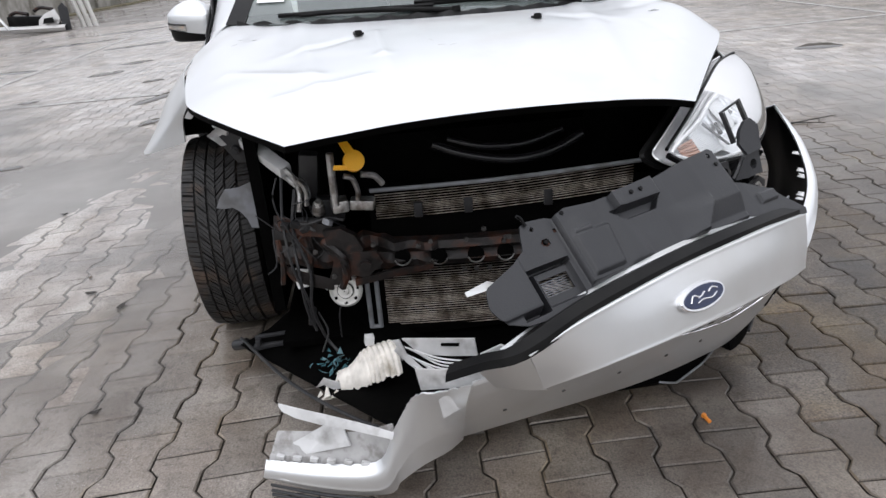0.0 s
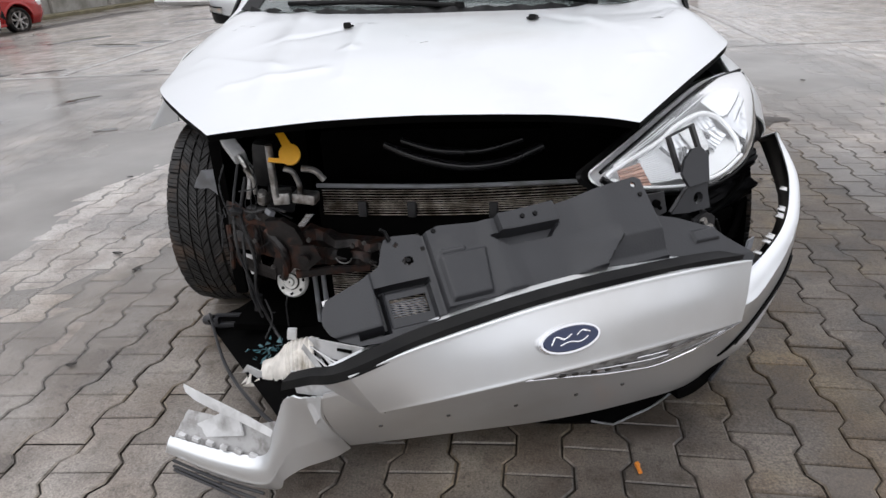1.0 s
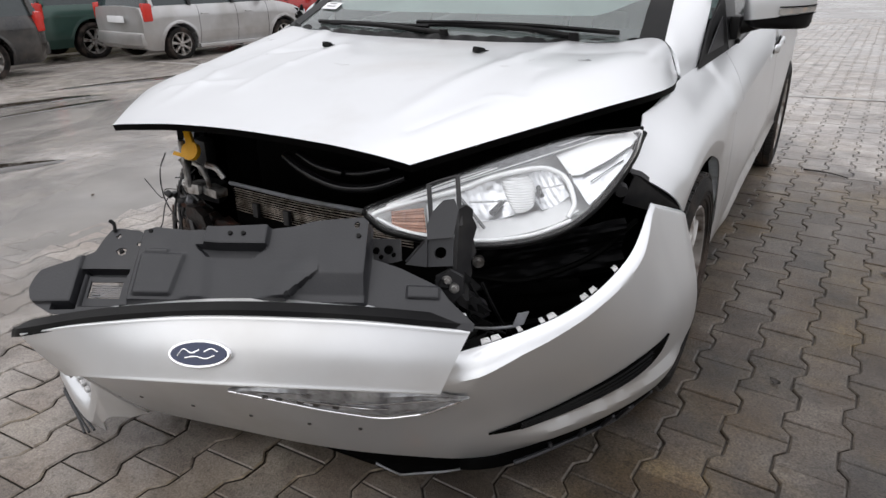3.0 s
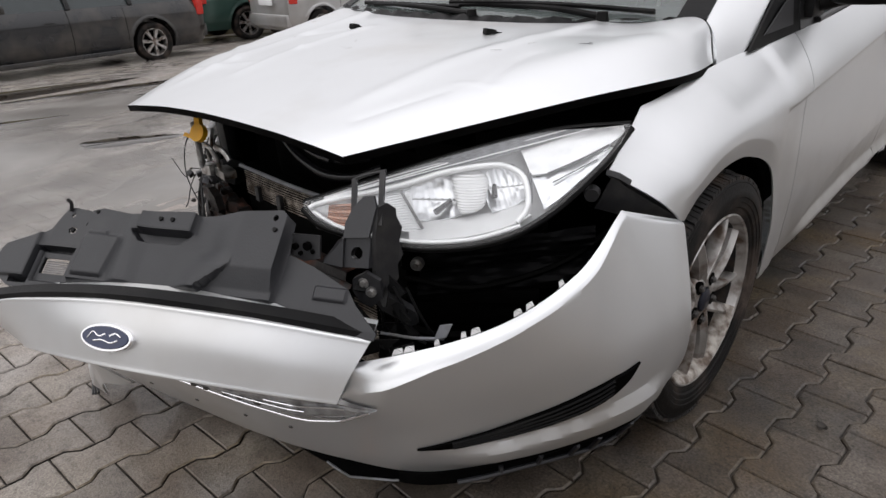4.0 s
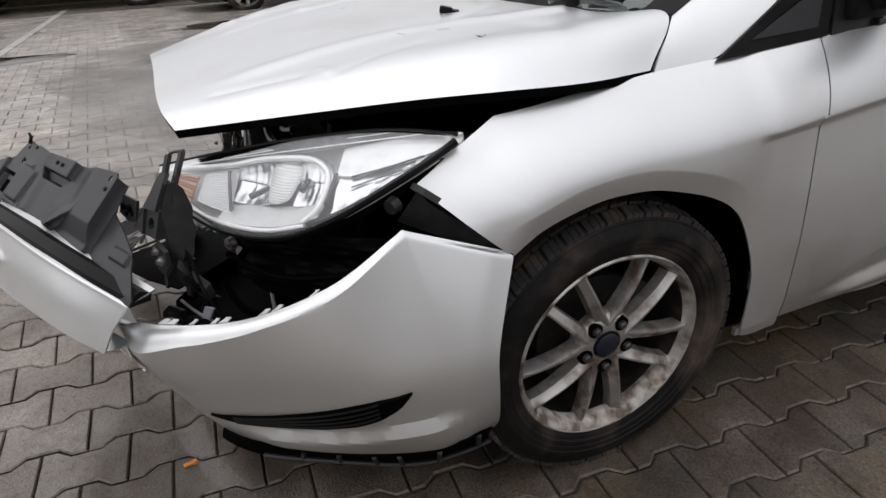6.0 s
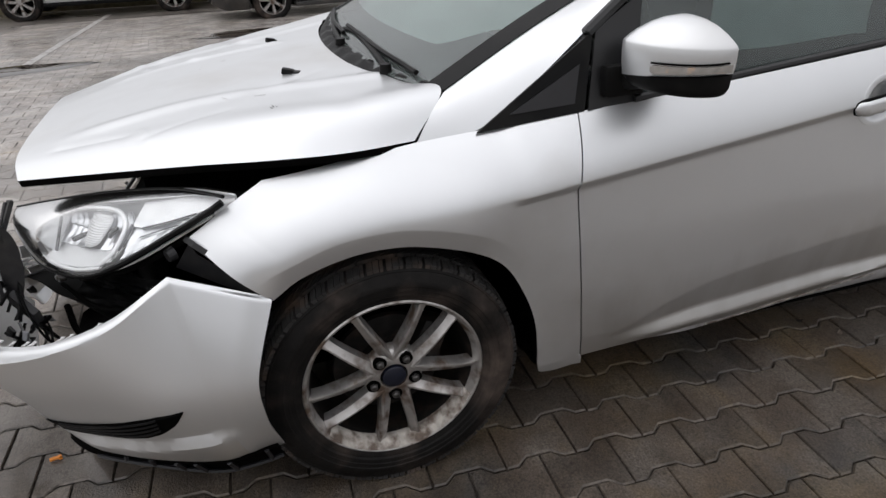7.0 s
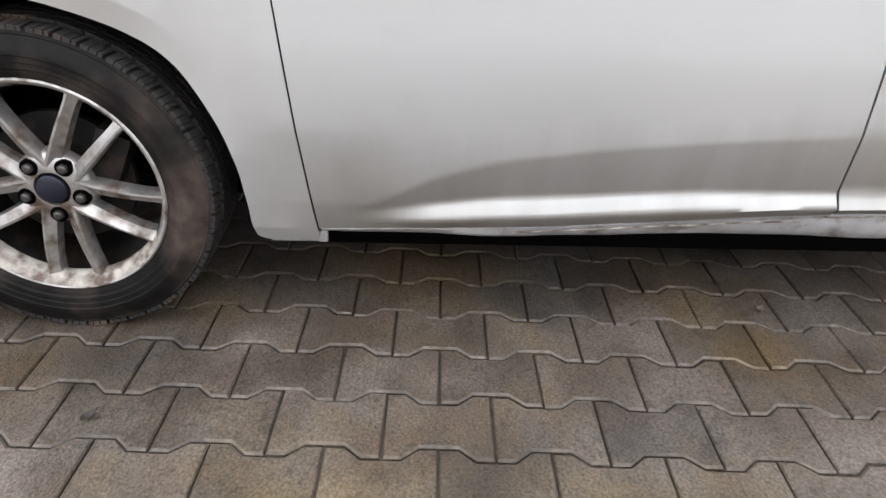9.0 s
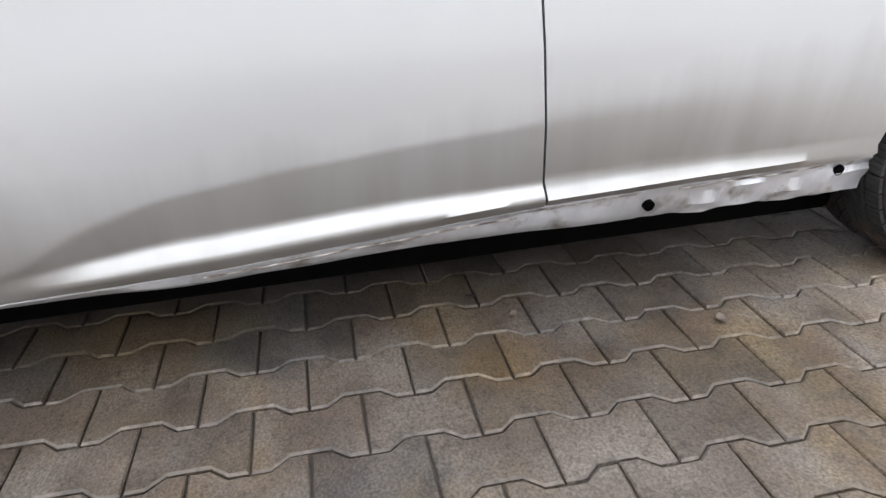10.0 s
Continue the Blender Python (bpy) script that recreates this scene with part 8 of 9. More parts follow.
        cparts("window_frame", bm, M_GLOSS_BLACK2, "black window surround", smooth=30)
        # side panes
        for lo, up in (([(0.818, 0.60, 0.902), (0.818, 0.83, 0.922), (0.818, 1.15, 0.95), (0.816, 1.46, 0.975)], [(0.768, 0.61, 1.105), (0.70, 0.90, 1.27), (0.645, 1.16, 1.375), (0.63, 1.5, 1.405)]),
                       ([(0.816, 1.575, 0.985), (0.812, 1.9, 1.005), (0.81, 2.15, 1.02), (0.80, 2.45, 1.045)], [(0.63, 1.6, 1.405), (0.635, 1.9, 1.385), (0.65, 2.2, 1.34), (0.70, 2.5, 1.22)])):
            bm = bmesh.new()
            a3, b3 = cr(mirrored(lo, s), 24), cr(mirrored(up, s), 24)
            grid(bm, [[p.lerp(q, t) + Vector((s * 0.014 * math.sin(math.pi * t), 0, 0)) for p, q in zip(a3, b3)] for t in [k / 8 for k in range(9)]], flip=s < 0)
            pane = cpart("side_window", bm, M_SIDE, "misted greenish side pane", smooth=60)
            pane.visible_shadow = False
    # roof, tail
    bm = bmesh.new()
    secs = [[(x * (1 - 0.02 * j), y, z + 0.022 * (1 - (x / 0.6) ** 2)) for x in (-0.615, -0.55, -0.3, 0, 0.3, 0.55, 0.615)] for j, (y, z) in enumerate(((1.10, 1.392), (1.5, 1.425), (2.0, 1.415), (2.5, 1.365), (2.95, 1.29)))]
    secs[0] = [(-0.62, 1.14, 1.392), (-0.55, 1.115, 1.383), (-0.3, 1.05, 1.408), (0, 1.03, 1.42), (0.3, 1.05, 1.408), (0.55, 1.115, 1.383), (0.62, 1.14, 1.392)]
    grid(bm, loft(secs, 24, 40))
    cpart("roof", bm, M_PAINT, "silver roof", solid=0.02, smooth=50)
    bm = bmesh.new()
    secs = [[(-0.6, 2.95, 1.29), (0, 2.98, 1.31), (0.6, 2.95, 1.29)], [(-0.70, 3.2, 1.08), (0, 3.27, 1.10), (0.70, 3.2, 1.08)], [(-0.74, 3.33, 0.92), (0, 3.42, 0.93), (0.74, 3.33, 0.92)], [(-0.78, 3.38, 0.62), (0, 3.46, 0.62), (0.78, 3.38, 0.62)], [(-0.80, 3.40, 0.42), (0, 3.47, 0.42), (0.80, 3.40, 0.42)], [(-0.78, 3.38, 0.26), (0, 3.42, 0.26), (0.78, 3.38, 0.26)]]
    grid(bm, loft(secs, 24, 40))
    cpart("tailgate", bm, M_PAINT, solid=0.02, smooth=50)
    bm = bmesh.new()
    for s in (-1, 1):
        pts = [[(s * 0.62, 2.5, 1.365), (s * 0.70, 2.5, 1.20), (s * 0.80, 2.47, 1.05)], [(s * 0.6, 2.95, 1.29), (s * 0.70, 2.95, 1.17), (s * 0.795, 2.95, 1.05)], [(s * 0.66, 3.12, 1.15), (s * 0.72, 3.14, 1.08), (s * 0.77, 3.15, 1.02)], [(s * 0.74, 3.33, 0.92), (s * 0.76, 3.33, 0.9), (s * 0.775, 3.30, 0.9)]]
        grid(bm, loft(pts, 10, 24), flip=s < 0)
    cpart("rear_pillar", bm, M_PAINT, solid=0.02, smooth=50)
    bm = bmesh.new()
    box(bm, (0, 1.35, 0.205), (1.30, 1.95, 0.05), (0, 0, 0), 0.01)
    box(bm, (0, 1.35, 0.23), (1.54, 1.95, 0.03), (0, 0, 0), 0.01)
    box(bm, (0, 2.7, 0.24), (1.0, 0.9, 0.10), (0, 0, 0), 0.01)
    box(bm, (0, 2.9, 0.4), (1.1, 0.7, 0.3), (0, 0, 0), 0.02)
    # low slab added to block light under the car and read as shade
    box(bm, (0, 1.4, 0.162), (1.50, 1.95, 0.06), (0, 0, 0), 0.02)
    cparts("floor_pan", bm, M_DARK, "dark underbody with a low slab added as shade", smooth=20)
    # cabin
    bm = bmesh.new()
    secs = [[(x, y + 0.05 * abs(x), z) for x in (-0.72, -0.4, 0, 0.4, 0.72)] for y, z in ((0.19, 0.918), (0.35, 0.935), (0.55, 0.93), (0.62, 0.86), (0.60, 0.6))]
    grid(bm, loft(secs, 24, 30))
    cpart("dashboard", bm, M_CLOTH, "dark grey dashboard", solid=0.02, smooth=60)
    for x in (-0.36, 0.36):
        bm = bmesh.new()
        box(bm, (x, 1.25, 0.50), (0.50, 0.52, 0.20), (4, 0, 0), 0.07)
        box(bm, (x, 1.55, 0.85), (0.48, 0.16, 0.62), (-14, 0, 0), 0.07)
        box(bm, (x, 1.66, 1.24), (0.26, 0.10, 0.18), (-8, 0, 0), 0.04)
        cpart("seat", bm, M_CLOTH, "dark cloth seat", smooth=50)
    bm = bmesh.new()
    ring = [Vector((0.36 + 0.18 * math.cos(t), 0.80 + 0.05 * math.sin(t), 0.92 + 0.17 * math.sin(t))) for t in [6.2832 * k / 24 for k in range(25)]]
    tube(bm, ring, 0.015, seg=8, n=60)
    box(bm, (0.36, 0.79, 0.92), (0.14, 0.05, 0.12), (-15, 0, 0), 0.03)
    cyl(bm, (0.36, 0.60, 0.86), (0.36, 0.79, 0.92), 0.03, seg=12)
    cpart("steering_wheel", bm, M_BLACK, "black steering wheel", smooth=50)
    bm = bmesh.new()
    rows = []
    for k in range(14):
        u = k / 13
        rows.append([Vector((0.66 - 0.10 * v + 0.02 * math.sin(5 * u + v * 3), 0.915 + 0.05 * v + 0.55 * u, 0.945 + 0.30 * v * (0.8 + 0.2 * math.sin(4 * u + 1)))) for v in [i / 9 for i in range(10)]])
    grid(bm, rows)
    cpart("airbag", bm, M_AIRBAG, "limp pale curtain airbag", smooth=60, solid=0.003)
    bm = bmesh.new()
    plate(bm, [(0.72, 0.850, 0.995), (0.70, 0.872, 0.990), (0.71, 0.905, 0.962), (0.72, 0.930, 0.940), (0.73, 0.874, 0.936), (0.71, 0.868, 0.962)], 0.006)
    cpart("airbag_flap", bm, M_WHITE, "crumpled white airbag flap", smooth=10)


M_MIST = glass("condensation", (0.75, 0.85, 0.83), 0.55, 1.05)
M_SIDE = glass("side_glass", (0.48, 0.57, 0.56), 0.11, 1.5)
M_SCREEN = glass("misted_glass", (0.70, 0.80, 0.78), 0.16, 1.6)
M_SHROUD2 = material("dark_grey_facet", (0.020, 0.020, 0.022), 0.5, vary=0.1, scale=20)
M_GLOSS_BLACK2 = material("satin_black_trim", (0.012, 0.012, 0.0125), 0.35, vary=0.1, scale=10)


def build_mirror(s, shift=(0.0, 0.0)):
    """shift: how far the housing hangs inward and down."""
    def mpart(name, bm, *rest, **kw):
        bmesh.ops.translate(bm, vec=(-s * shift[0], 0, -shift[1]), verts=bm.verts)
        return cpart(name, bm, *rest, **kw)
    plan = cr([(0.856, 0.676, 0), (0.842, 0.610, 0), (0.846, 0.556, 0), (0.872, 0.538, 0), (0.930, 0.550, 0), (0.985, 0.580, 0), (1.020, 0.618, 0), (1.034, 0.655, 0), (1.033, 0.686, 0)], 48)
    rear = cr([(1.033, 0.686, 0), (0.95, 0.690, 0), (0.856, 0.676, 0)], 14)[1:-1]
    plan = plan + rear

    def ring(z, k, centre, lift=0.0):
        return [Vector((s * (centre[0] + (p.x - centre[0]) * k), centre[1] + (p.y - centre[1]) * k, z + lift * (p.x - 0.94))) for p in plan]
    dome, sole = (0.925, 0.640), (0.985, 0.640)
    cap_rows = [ring(0.982, 0.965, sole, 0.12), ring(1.0, 0.99, sole, 0.06), ring(1.020, 1.0, dome), ring(1.040, 0.995, dome), ring(1.0445, 0.975, dome), ring(1.052, 0.91, dome), ring(1.064, 0.78, dome), ring(1.078, 0.58, dome), ring(1.088, 0.36, dome), ring(1.093, 0.14, dome), ring(1.094, 0.02, dome)]
    base_rows = [ring(0.946, 0.55, sole), ring(0.947, 0.72, sole), ring(0.953, 0.84, sole), ring(0.965, 0.92, sole), ring(0.984, 0.955, sole, 0.12)]
    for name, rows, mat, lab in (("mirror_cap", cap_rows, M_PAINT, "silver mirror housing"), ("mirror_base", base_rows, M_BLACK, "black lower mirror housing")):
        bm = bmesh.new()
        vs = grid(bm, rows, closed=True)
        bm.faces.new(vs[-1 if name == "mirror_cap" else 0])
        bmesh.ops.recalc_face_normals(bm, faces=bm.faces)
        mpart(name, bm, mat, lab, smooth=34)
    bm = bmesh.new()
    outline = [Vector((s * x, 0.690, z)) for x, z in ((0.875, 0.99), (0.90, 0.966), (0.985, 0.966), (0.998, 0.985), (0.992, 1.025), (0.95, 1.045), (0.90, 1.07), (0.87, 1.04))]
    plate(bm, outline, 0.004, (0, 1, 0))
    mpart("mirror_glass", bm, M_CHROME, "mirror glass", smooth=0)
    bm = bmesh.new()
    sel = plan[27:47]
    rows = []
    for k, p in enumerate(sel):
        nx, ny = p.x - 0.94, p.y - 0.66
        ln = math.hypot(nx, ny)
        u = k / (len(sel) - 1)
        lo, hi = 0.9835 + 0.12 * (p.x - 0.94) * 1.0, 1.008 + 0.006 * u
        if k == 0:
            lo, hi = lo + 0.005, hi - 0.004
        rows.append([Vector((s * (p.x + nx / ln * e), p.y + ny / ln * e, lo + (hi - lo) * v)) for v, e in ((0.0, -0.006), (0.12, 0.001), (0.5, 0.0022), (0.88, 0.0022), (1.0, -0.004))])
    grid(bm, rows)
    bmesh.ops.recalc_face_normals(bm, faces=bm.faces)
    mpart("indicator", bm, M_INDICATOR, "clear mirror indicator", smooth=40)
    bm = bmesh.new()
    tube(bm, [(s * p.x * 1.0015, p.y - 0.0015, 1.0098 + 0.006 * k / 19) for k, p in enumerate(sel)][::2], 0.0022, seg=6)
    tube(bm, [(s * p.x * 1.0015, p.y - 0.0015, 0.982 + 0.12 * (p.x - 0.94)) for p in sel][::2], 0.0018, seg=6)
    for piece in islands(bm):
        mpart("indicator_seam", piece, M_DARK)
    bm = bmesh.new()
    tube(bm, [(s * 0.815, 0.575, 0.945), (s * 0.86, 0.59, 0.960), (s * 0.90, 0.62, 0.972)], 0.026, seg=12)
    box(bm, (s * 0.83, 0.57, 0.95), (0.03, 0.10, 0.07), (0, 0, 0), 0.01)
    mpart("mirror_arm", bm, M_BLACK, "black mirror foot", smooth=45)


M_INDICATOR = material("clear_indicator", (0.40, 0.385, 0.36), 0.10, 0.3, vary=0.2, scale=60, color2=(0.6, 0.42, 0.3), mix_scale=30, mix_low=0.55, mix_high=0.65)


# ---- other parked cars ----
def simple_wheel(parent, at, side, r=0.31, mat=None):
    bm = bmesh.new()
    k = r / 0.311
    revolve(bm, [(a * k, x * k) for a, x in TYRE], seg=40)
    m = Matrix.Translation(at) @ pose(0, 0, 0, 0, 0, 0 if side > 0 else 180)
    bmesh.ops.transform(bm, matrix=m, verts=bm.verts)
    tyre = part("wheel", bm, M_RUBBER, parent, "black tyre on alloy rim", smooth=45)
    bm = bmesh.new()
    revolve(bm, [(0.215 * k, 0.09), (0.205 * k, 0.09), (0.195 * k, 0.05), (0.19 * k, -0.05)], seg=36)
    for i in range(7):
        a = 2 * math.pi * i / 7 + 0.3
        rows = []
        for j in range(5):
            rr = (0.03 + 0.172 * j / 4) * k
            w = (0.020 + 0.012 * j / 4) * k
            rad, tan = Vector((0, math.cos(a), math.sin(a))), Vector((0, -math.sin(a), math.cos(a)))
            rows.append([rad * rr + tan * w + Vector((0.05, 0, 0)), rad * rr + tan * w * 0.7 + Vector((0.085, 0, 0)), rad * rr - tan * w * 0.7 + Vector((0.085, 0, 0)), rad * rr - tan * w + Vector((0.05, 0, 0))])
        grid(bm, rows, closed=True)
    revolve(bm, [(0.055 * k, 0.05), (0.05 * k, 0.088), (0.001, 0.09)], seg=20)
    bmesh.ops.recalc_face_normals(bm, faces=bm.faces)
    bmesh.ops.transform(bm, matrix=m, verts=bm.verts)
    part("rim", bm, mat or M_RIM, tyre, smooth=40)
    # near-black disc stands for the shade behind the spokes
    bm = bmesh.new()
    revolve(bm, [(0.001, 0.0), (0.18 * k, 0.0), (0.18 * k, -0.05)], seg=30)
    bmesh.ops.recalc_face_normals(bm, faces=bm.faces)
    bmesh.ops.transform(bm, matrix=m, verts=bm.verts)
    part("brake", bm, M_DARK, tyre, smooth=40)


def parked_car(label, paint, at, heading, length, width, height, wheelbase, front_over, kind, lower=None, damaged=False, wheel_r=0.31, rim=None):
    """Nose towards +y of its own axes; the origin lies between the rear wheels on the ground."""
    car2 = thing("parked_car", label, "car", at, group="parked cars", heading=heading)
    W, rear_y = width / 2, -(length - wheelbase - front_over)
    nose = wheelbase + front_over
    belt = height * (0.62 if kind != "suv" else 0.60)
    hood = belt * (0.92 if kind != "suv" else 0.98)
    ys = sorted(set([rear_y + (nose - rear_y) * k / 240 for k in range(241)]))
    def shoulder(y):
        cowl = wheelbase - 0.15
        if y > cowl:
            t = (y - cowl) / (nose - cowl)
            return belt - 0.03 - (belt - hood * 0.80) * t ** 1.8
        t = max(0, (rear_y + 0.25 - y) / 0.25)
        return belt - 0.04 * t
    def half(y):
        a = max(0, (y - (nose - 0.55)) / 0.55)
        b = max(0, (rear_y + 0.35 - y) / 0.35)
        return W * (1 - 0.20 * a ** 2.2 - 0.12 * b ** 2.2)
    zs = [k / 44 for k in range(45)]
    bm = bmesh.new()
    rows = []
    floor = 0.20 if kind != "suv" else 0.26
    for y in ys:
        w, top = half(y), shoulder(y)
        a = max(0, (y - (nose - 0.25)) / 0.25)
        b = max(0, (rear_y + 0.2 - y) / 0.2)
        zf = floor + 0.10 * a ** 2 + 0.06 * b ** 2
        ring = []
        for s in (1, -1):
            col = []
            for t in zs:
                z = zf + (top - zf) * t
                x = w * (0.90 + 0.10 * min(1, t / 0.3) - 0.07 * max(0, (t - 0.72) / 0.28) ** 1.6 - 0.012 * math.exp(-((t - 0.30) / 0.06) ** 2))
                for ya in (0.0, wheelbase):
                    r = math.hypot(y - ya, z - wheel_r)
                    if r < wheel_r + 0.055:
                        x = w - 0.26
                    elif r < wheel_r + 0.10:
                        x += 0.012
                col.append(Vector((s * x, y, z)))
            col += [Vector((s * w * f, y, top + dz)) for f, dz in ((0.80, 0.016), (0.5, 0.028), (0.2, 0.034))]
            ring.append(col)
        rows.append(ring[0] + ring[1][::-1])
    vs = grid(bm, rows, closed=True)
    bm.faces.new(vs[0])
    bm.faces.new(vs[-1][::-1])
    bmesh.ops.recalc_face_normals(bm, faces=bm.faces)
    part("body", bm, paint, car2, smooth=35)
    # cabin glass and roof
    cowl, tail = wheelbase - 0.25, rear_y + (0.10 if kind in ("estate", "suv", "mini") else 0.30)
    prof = [(tail - 0.06, belt), (tail + 0.05, belt + (height - belt) * 0.55), (tail + 0.22, height - 0.06), (tail + 0.7, height - 0.01), (0.9, height), (cowl - 1.0, height - 0.03), (cowl - 0.5, belt + (height - belt) * 0.6), (cowl + 0.10, belt - 0.02)]
    bm = bmesh.new()
    rows = []
    for v in cr([(0, y, z) for y, z in prof], 40):
        f = (v.z - belt) / (height - belt)
        w = W * (0.90 - 0.20 * max(0, f) ** 1.2)
        rows.append([Vector((x, v.y, v.z - 0.03 * (abs(x) / w) ** 3)) for x in (w, w * 0.8, w * 0.4, 0, -w * 0.4, -w * 0.8, -w)])
    grid(bm, rows)
    for idx in (0, -1):
        side = [r[idx] for r in rows]
        low = [Vector((p.x / max(abs(p.x), 1e-6) * W * 0.92, p.y, belt - 0.01)) for p in side]
        grid(bm, [side, [a.lerp(b, 0.5) for a, b in zip(side, low)], low])
    bmesh.ops.recalc_face_normals(bm, faces=bm.faces)
    part("cabin_glass", bm, M_DARKGLASS, car2, "dark windows", smooth=40)
    bm = bmesh.new()
    grid(bm, [[p + Vector((0, 0, 0.006)) for p in r] for r in rows[7:29]])
    bmesh.ops.recalc_face_normals(bm, faces=bm.faces)
    part("roof", bm, paint, car2, smooth=50, solid=0.03)
    for y0, y1 in ((tail + 0.12, tail + 0.02), (0.30, 0.25), (1.25, 1.20)):
        for s in (1, -1):
            bm = bmesh.new()
            box(bm, (s * W * 0.835, (y0 + y1) / 2, (belt + height) / 2 - 0.02), (0.05, 0.07, (height - belt) * 1.0), (0, s * -18, 0), 0.01)
            part("pillar", bm, paint if y0 < 0 else M_GLOSS_BLACK2, car2, smooth=30)
    for s in (1, -1):
        for y in (0.0, wheelbase):
            simple_wheel(car2, (s * (W - 0.115), y, wheel_r), s, wheel_r, rim)
        bm = bmesh.new()
        box(bm, (s * (W - 0.10), rear_y + 0.10, belt - 0.10), (0.16, 0.16, 0.30), (0, 0, s * -12), 0.04)
        part("tail_lamp", bm, M_RED, car2, "red tail lamp", smooth=40)
        bm = bmesh.new()
        box(bm, (s * (W - 0.22), nose - 0.14, hood * 0.78), (0.30, 0.22, 0.13), (0, 0, s * -25), 0.04)
        part("headlamp", bm, M_LAMP_GREY, car2, smooth=40)
        bm = bmesh.new()
        box(bm, (s * (W + 0.07), cowl - 0.30, belt + 0.07), (0.16, 0.10, 0.12), (0, 0, 0), 0.03)
        part("mirror", bm, paint, car2, smooth=40)
        for y in (0.55, 1.55):
            bm = bmesh.new()
            box(bm, (s * (W + 0.004), y, belt - 0.16), (0.03, 0.16, 0.025), (0, 0, 0), 0.008)
            part("door_handle", bm, paint, car2, smooth=40)
        for y in (0.42, 1.27, wheelbase - 0.42):
            bm = bmesh.new()
            secs = [[Vector((s * (W * (0.90 + 0.10 * min(1, t / 0.3) - 0.07 * max(0, (t - 0.72) / 0.28) ** 1.6 - 0.012 * math.exp(-((t - 0.30) / 0.06) ** 2)) + 0.0015), y + dy, floor + (belt - floor) * t)) for dy in (-0.004, 0.004)] for t in [0.1 + 0.9 * k / 12 for k in range(13)]]
            grid(bm, secs)
            part("door_gap", bm, M_DARK, car2, smooth=0, solid=0.001)
    bm = bmesh.new()
    box(bm, (0, rear_y + 0.02, floor + 0.20), (width * 0.86, 0.16, 0.22), (0, 0, 0), 0.05)
    part("rear_bumper", bm, lower or paint, car2, smooth=40)
    bm = bmesh.new()
    box(bm, (0, nose - 0.06, floor + 0.18), (width * 0.72, 0.14, 0.20), (0, 0, 0), 0.04)
    part("front_bumper", bm, lower or paint, car2, smooth=40)
    bm = bmesh.new()
    box(bm, (0, rear_y - 0.055, belt - 0.22), (0.5, 0.02, 0.11), (0, 0, 0), 0.004)
    part("number_plate", bm, M_WHITE, car2, smooth=30)
    for s in (1, -1):
        bm = bmesh.new()
        box(bm, (s * (W - 0.03), wheelbase / 2, floor + 0.03), (0.05, wheelbase - 0.75, 0.07), (0, 0, 0), 0.015)
        part("sill", bm, lower or paint, car2, smooth=30)
    if damaged:
        bm = bmesh.new()
        rng = random.Random(3)
        for k in range(16):
            p = Vector((W - rng.uniform(-0.03, 0.12), wheelbase + rng.uniform(0.25, 0.62), rng.uniform(0.35, 0.78)))
            plate(bm, [p + Vector((0, rng.uniform(-0.12, 0), rng.uniform(-0.1, 0.1))), p + Vector((0.03, rng.uniform(0, 0.12), rng.uniform(-0.1, 0))), p + Vector((0.01, rng.uniform(-0.05, 0.1), rng.uniform(0.0, 0.12)))], 0.01)
        part("crushed_front", bm, M_BLACK, car2, "crushed dark front corner", smooth=0)
    return car2


P_SILVER2 = material("dull_silver_paint", (0.52, 0.52, 0.52), 0.32, 0.6, 0.4, vary=0.05, scale=3, color2=(0.42, 0.41, 0.40), mix_scale=1.2)
P_RED = material("red_car_paint", (0.33, 0.02, 0.018), 0.25, 0.1, 0.6, vary=0.06, scale=3)
P_DARK = material("charcoal_car_paint", (0.022, 0.023, 0.025), 0.22, 0.2, 0.6, vary=0.1, scale=3, color2=(0.05, 0.046, 0.042), mix_scale=2)
P_GREEN = material("dark_green_car_paint", (0.035, 0.075, 0.062), 0.28, 0.2, 0.5, vary=0.1, scale=3)
P_WHITE = material("white_car_paint", (0.72, 0.72, 0.71), 0.25, 0.0, 0.6, vary=0.04, scale=3)


def heading_of(rear, front):
    return math.degrees(math.atan2(-(front[0] - rear[0]), front[1] - rear[1]))


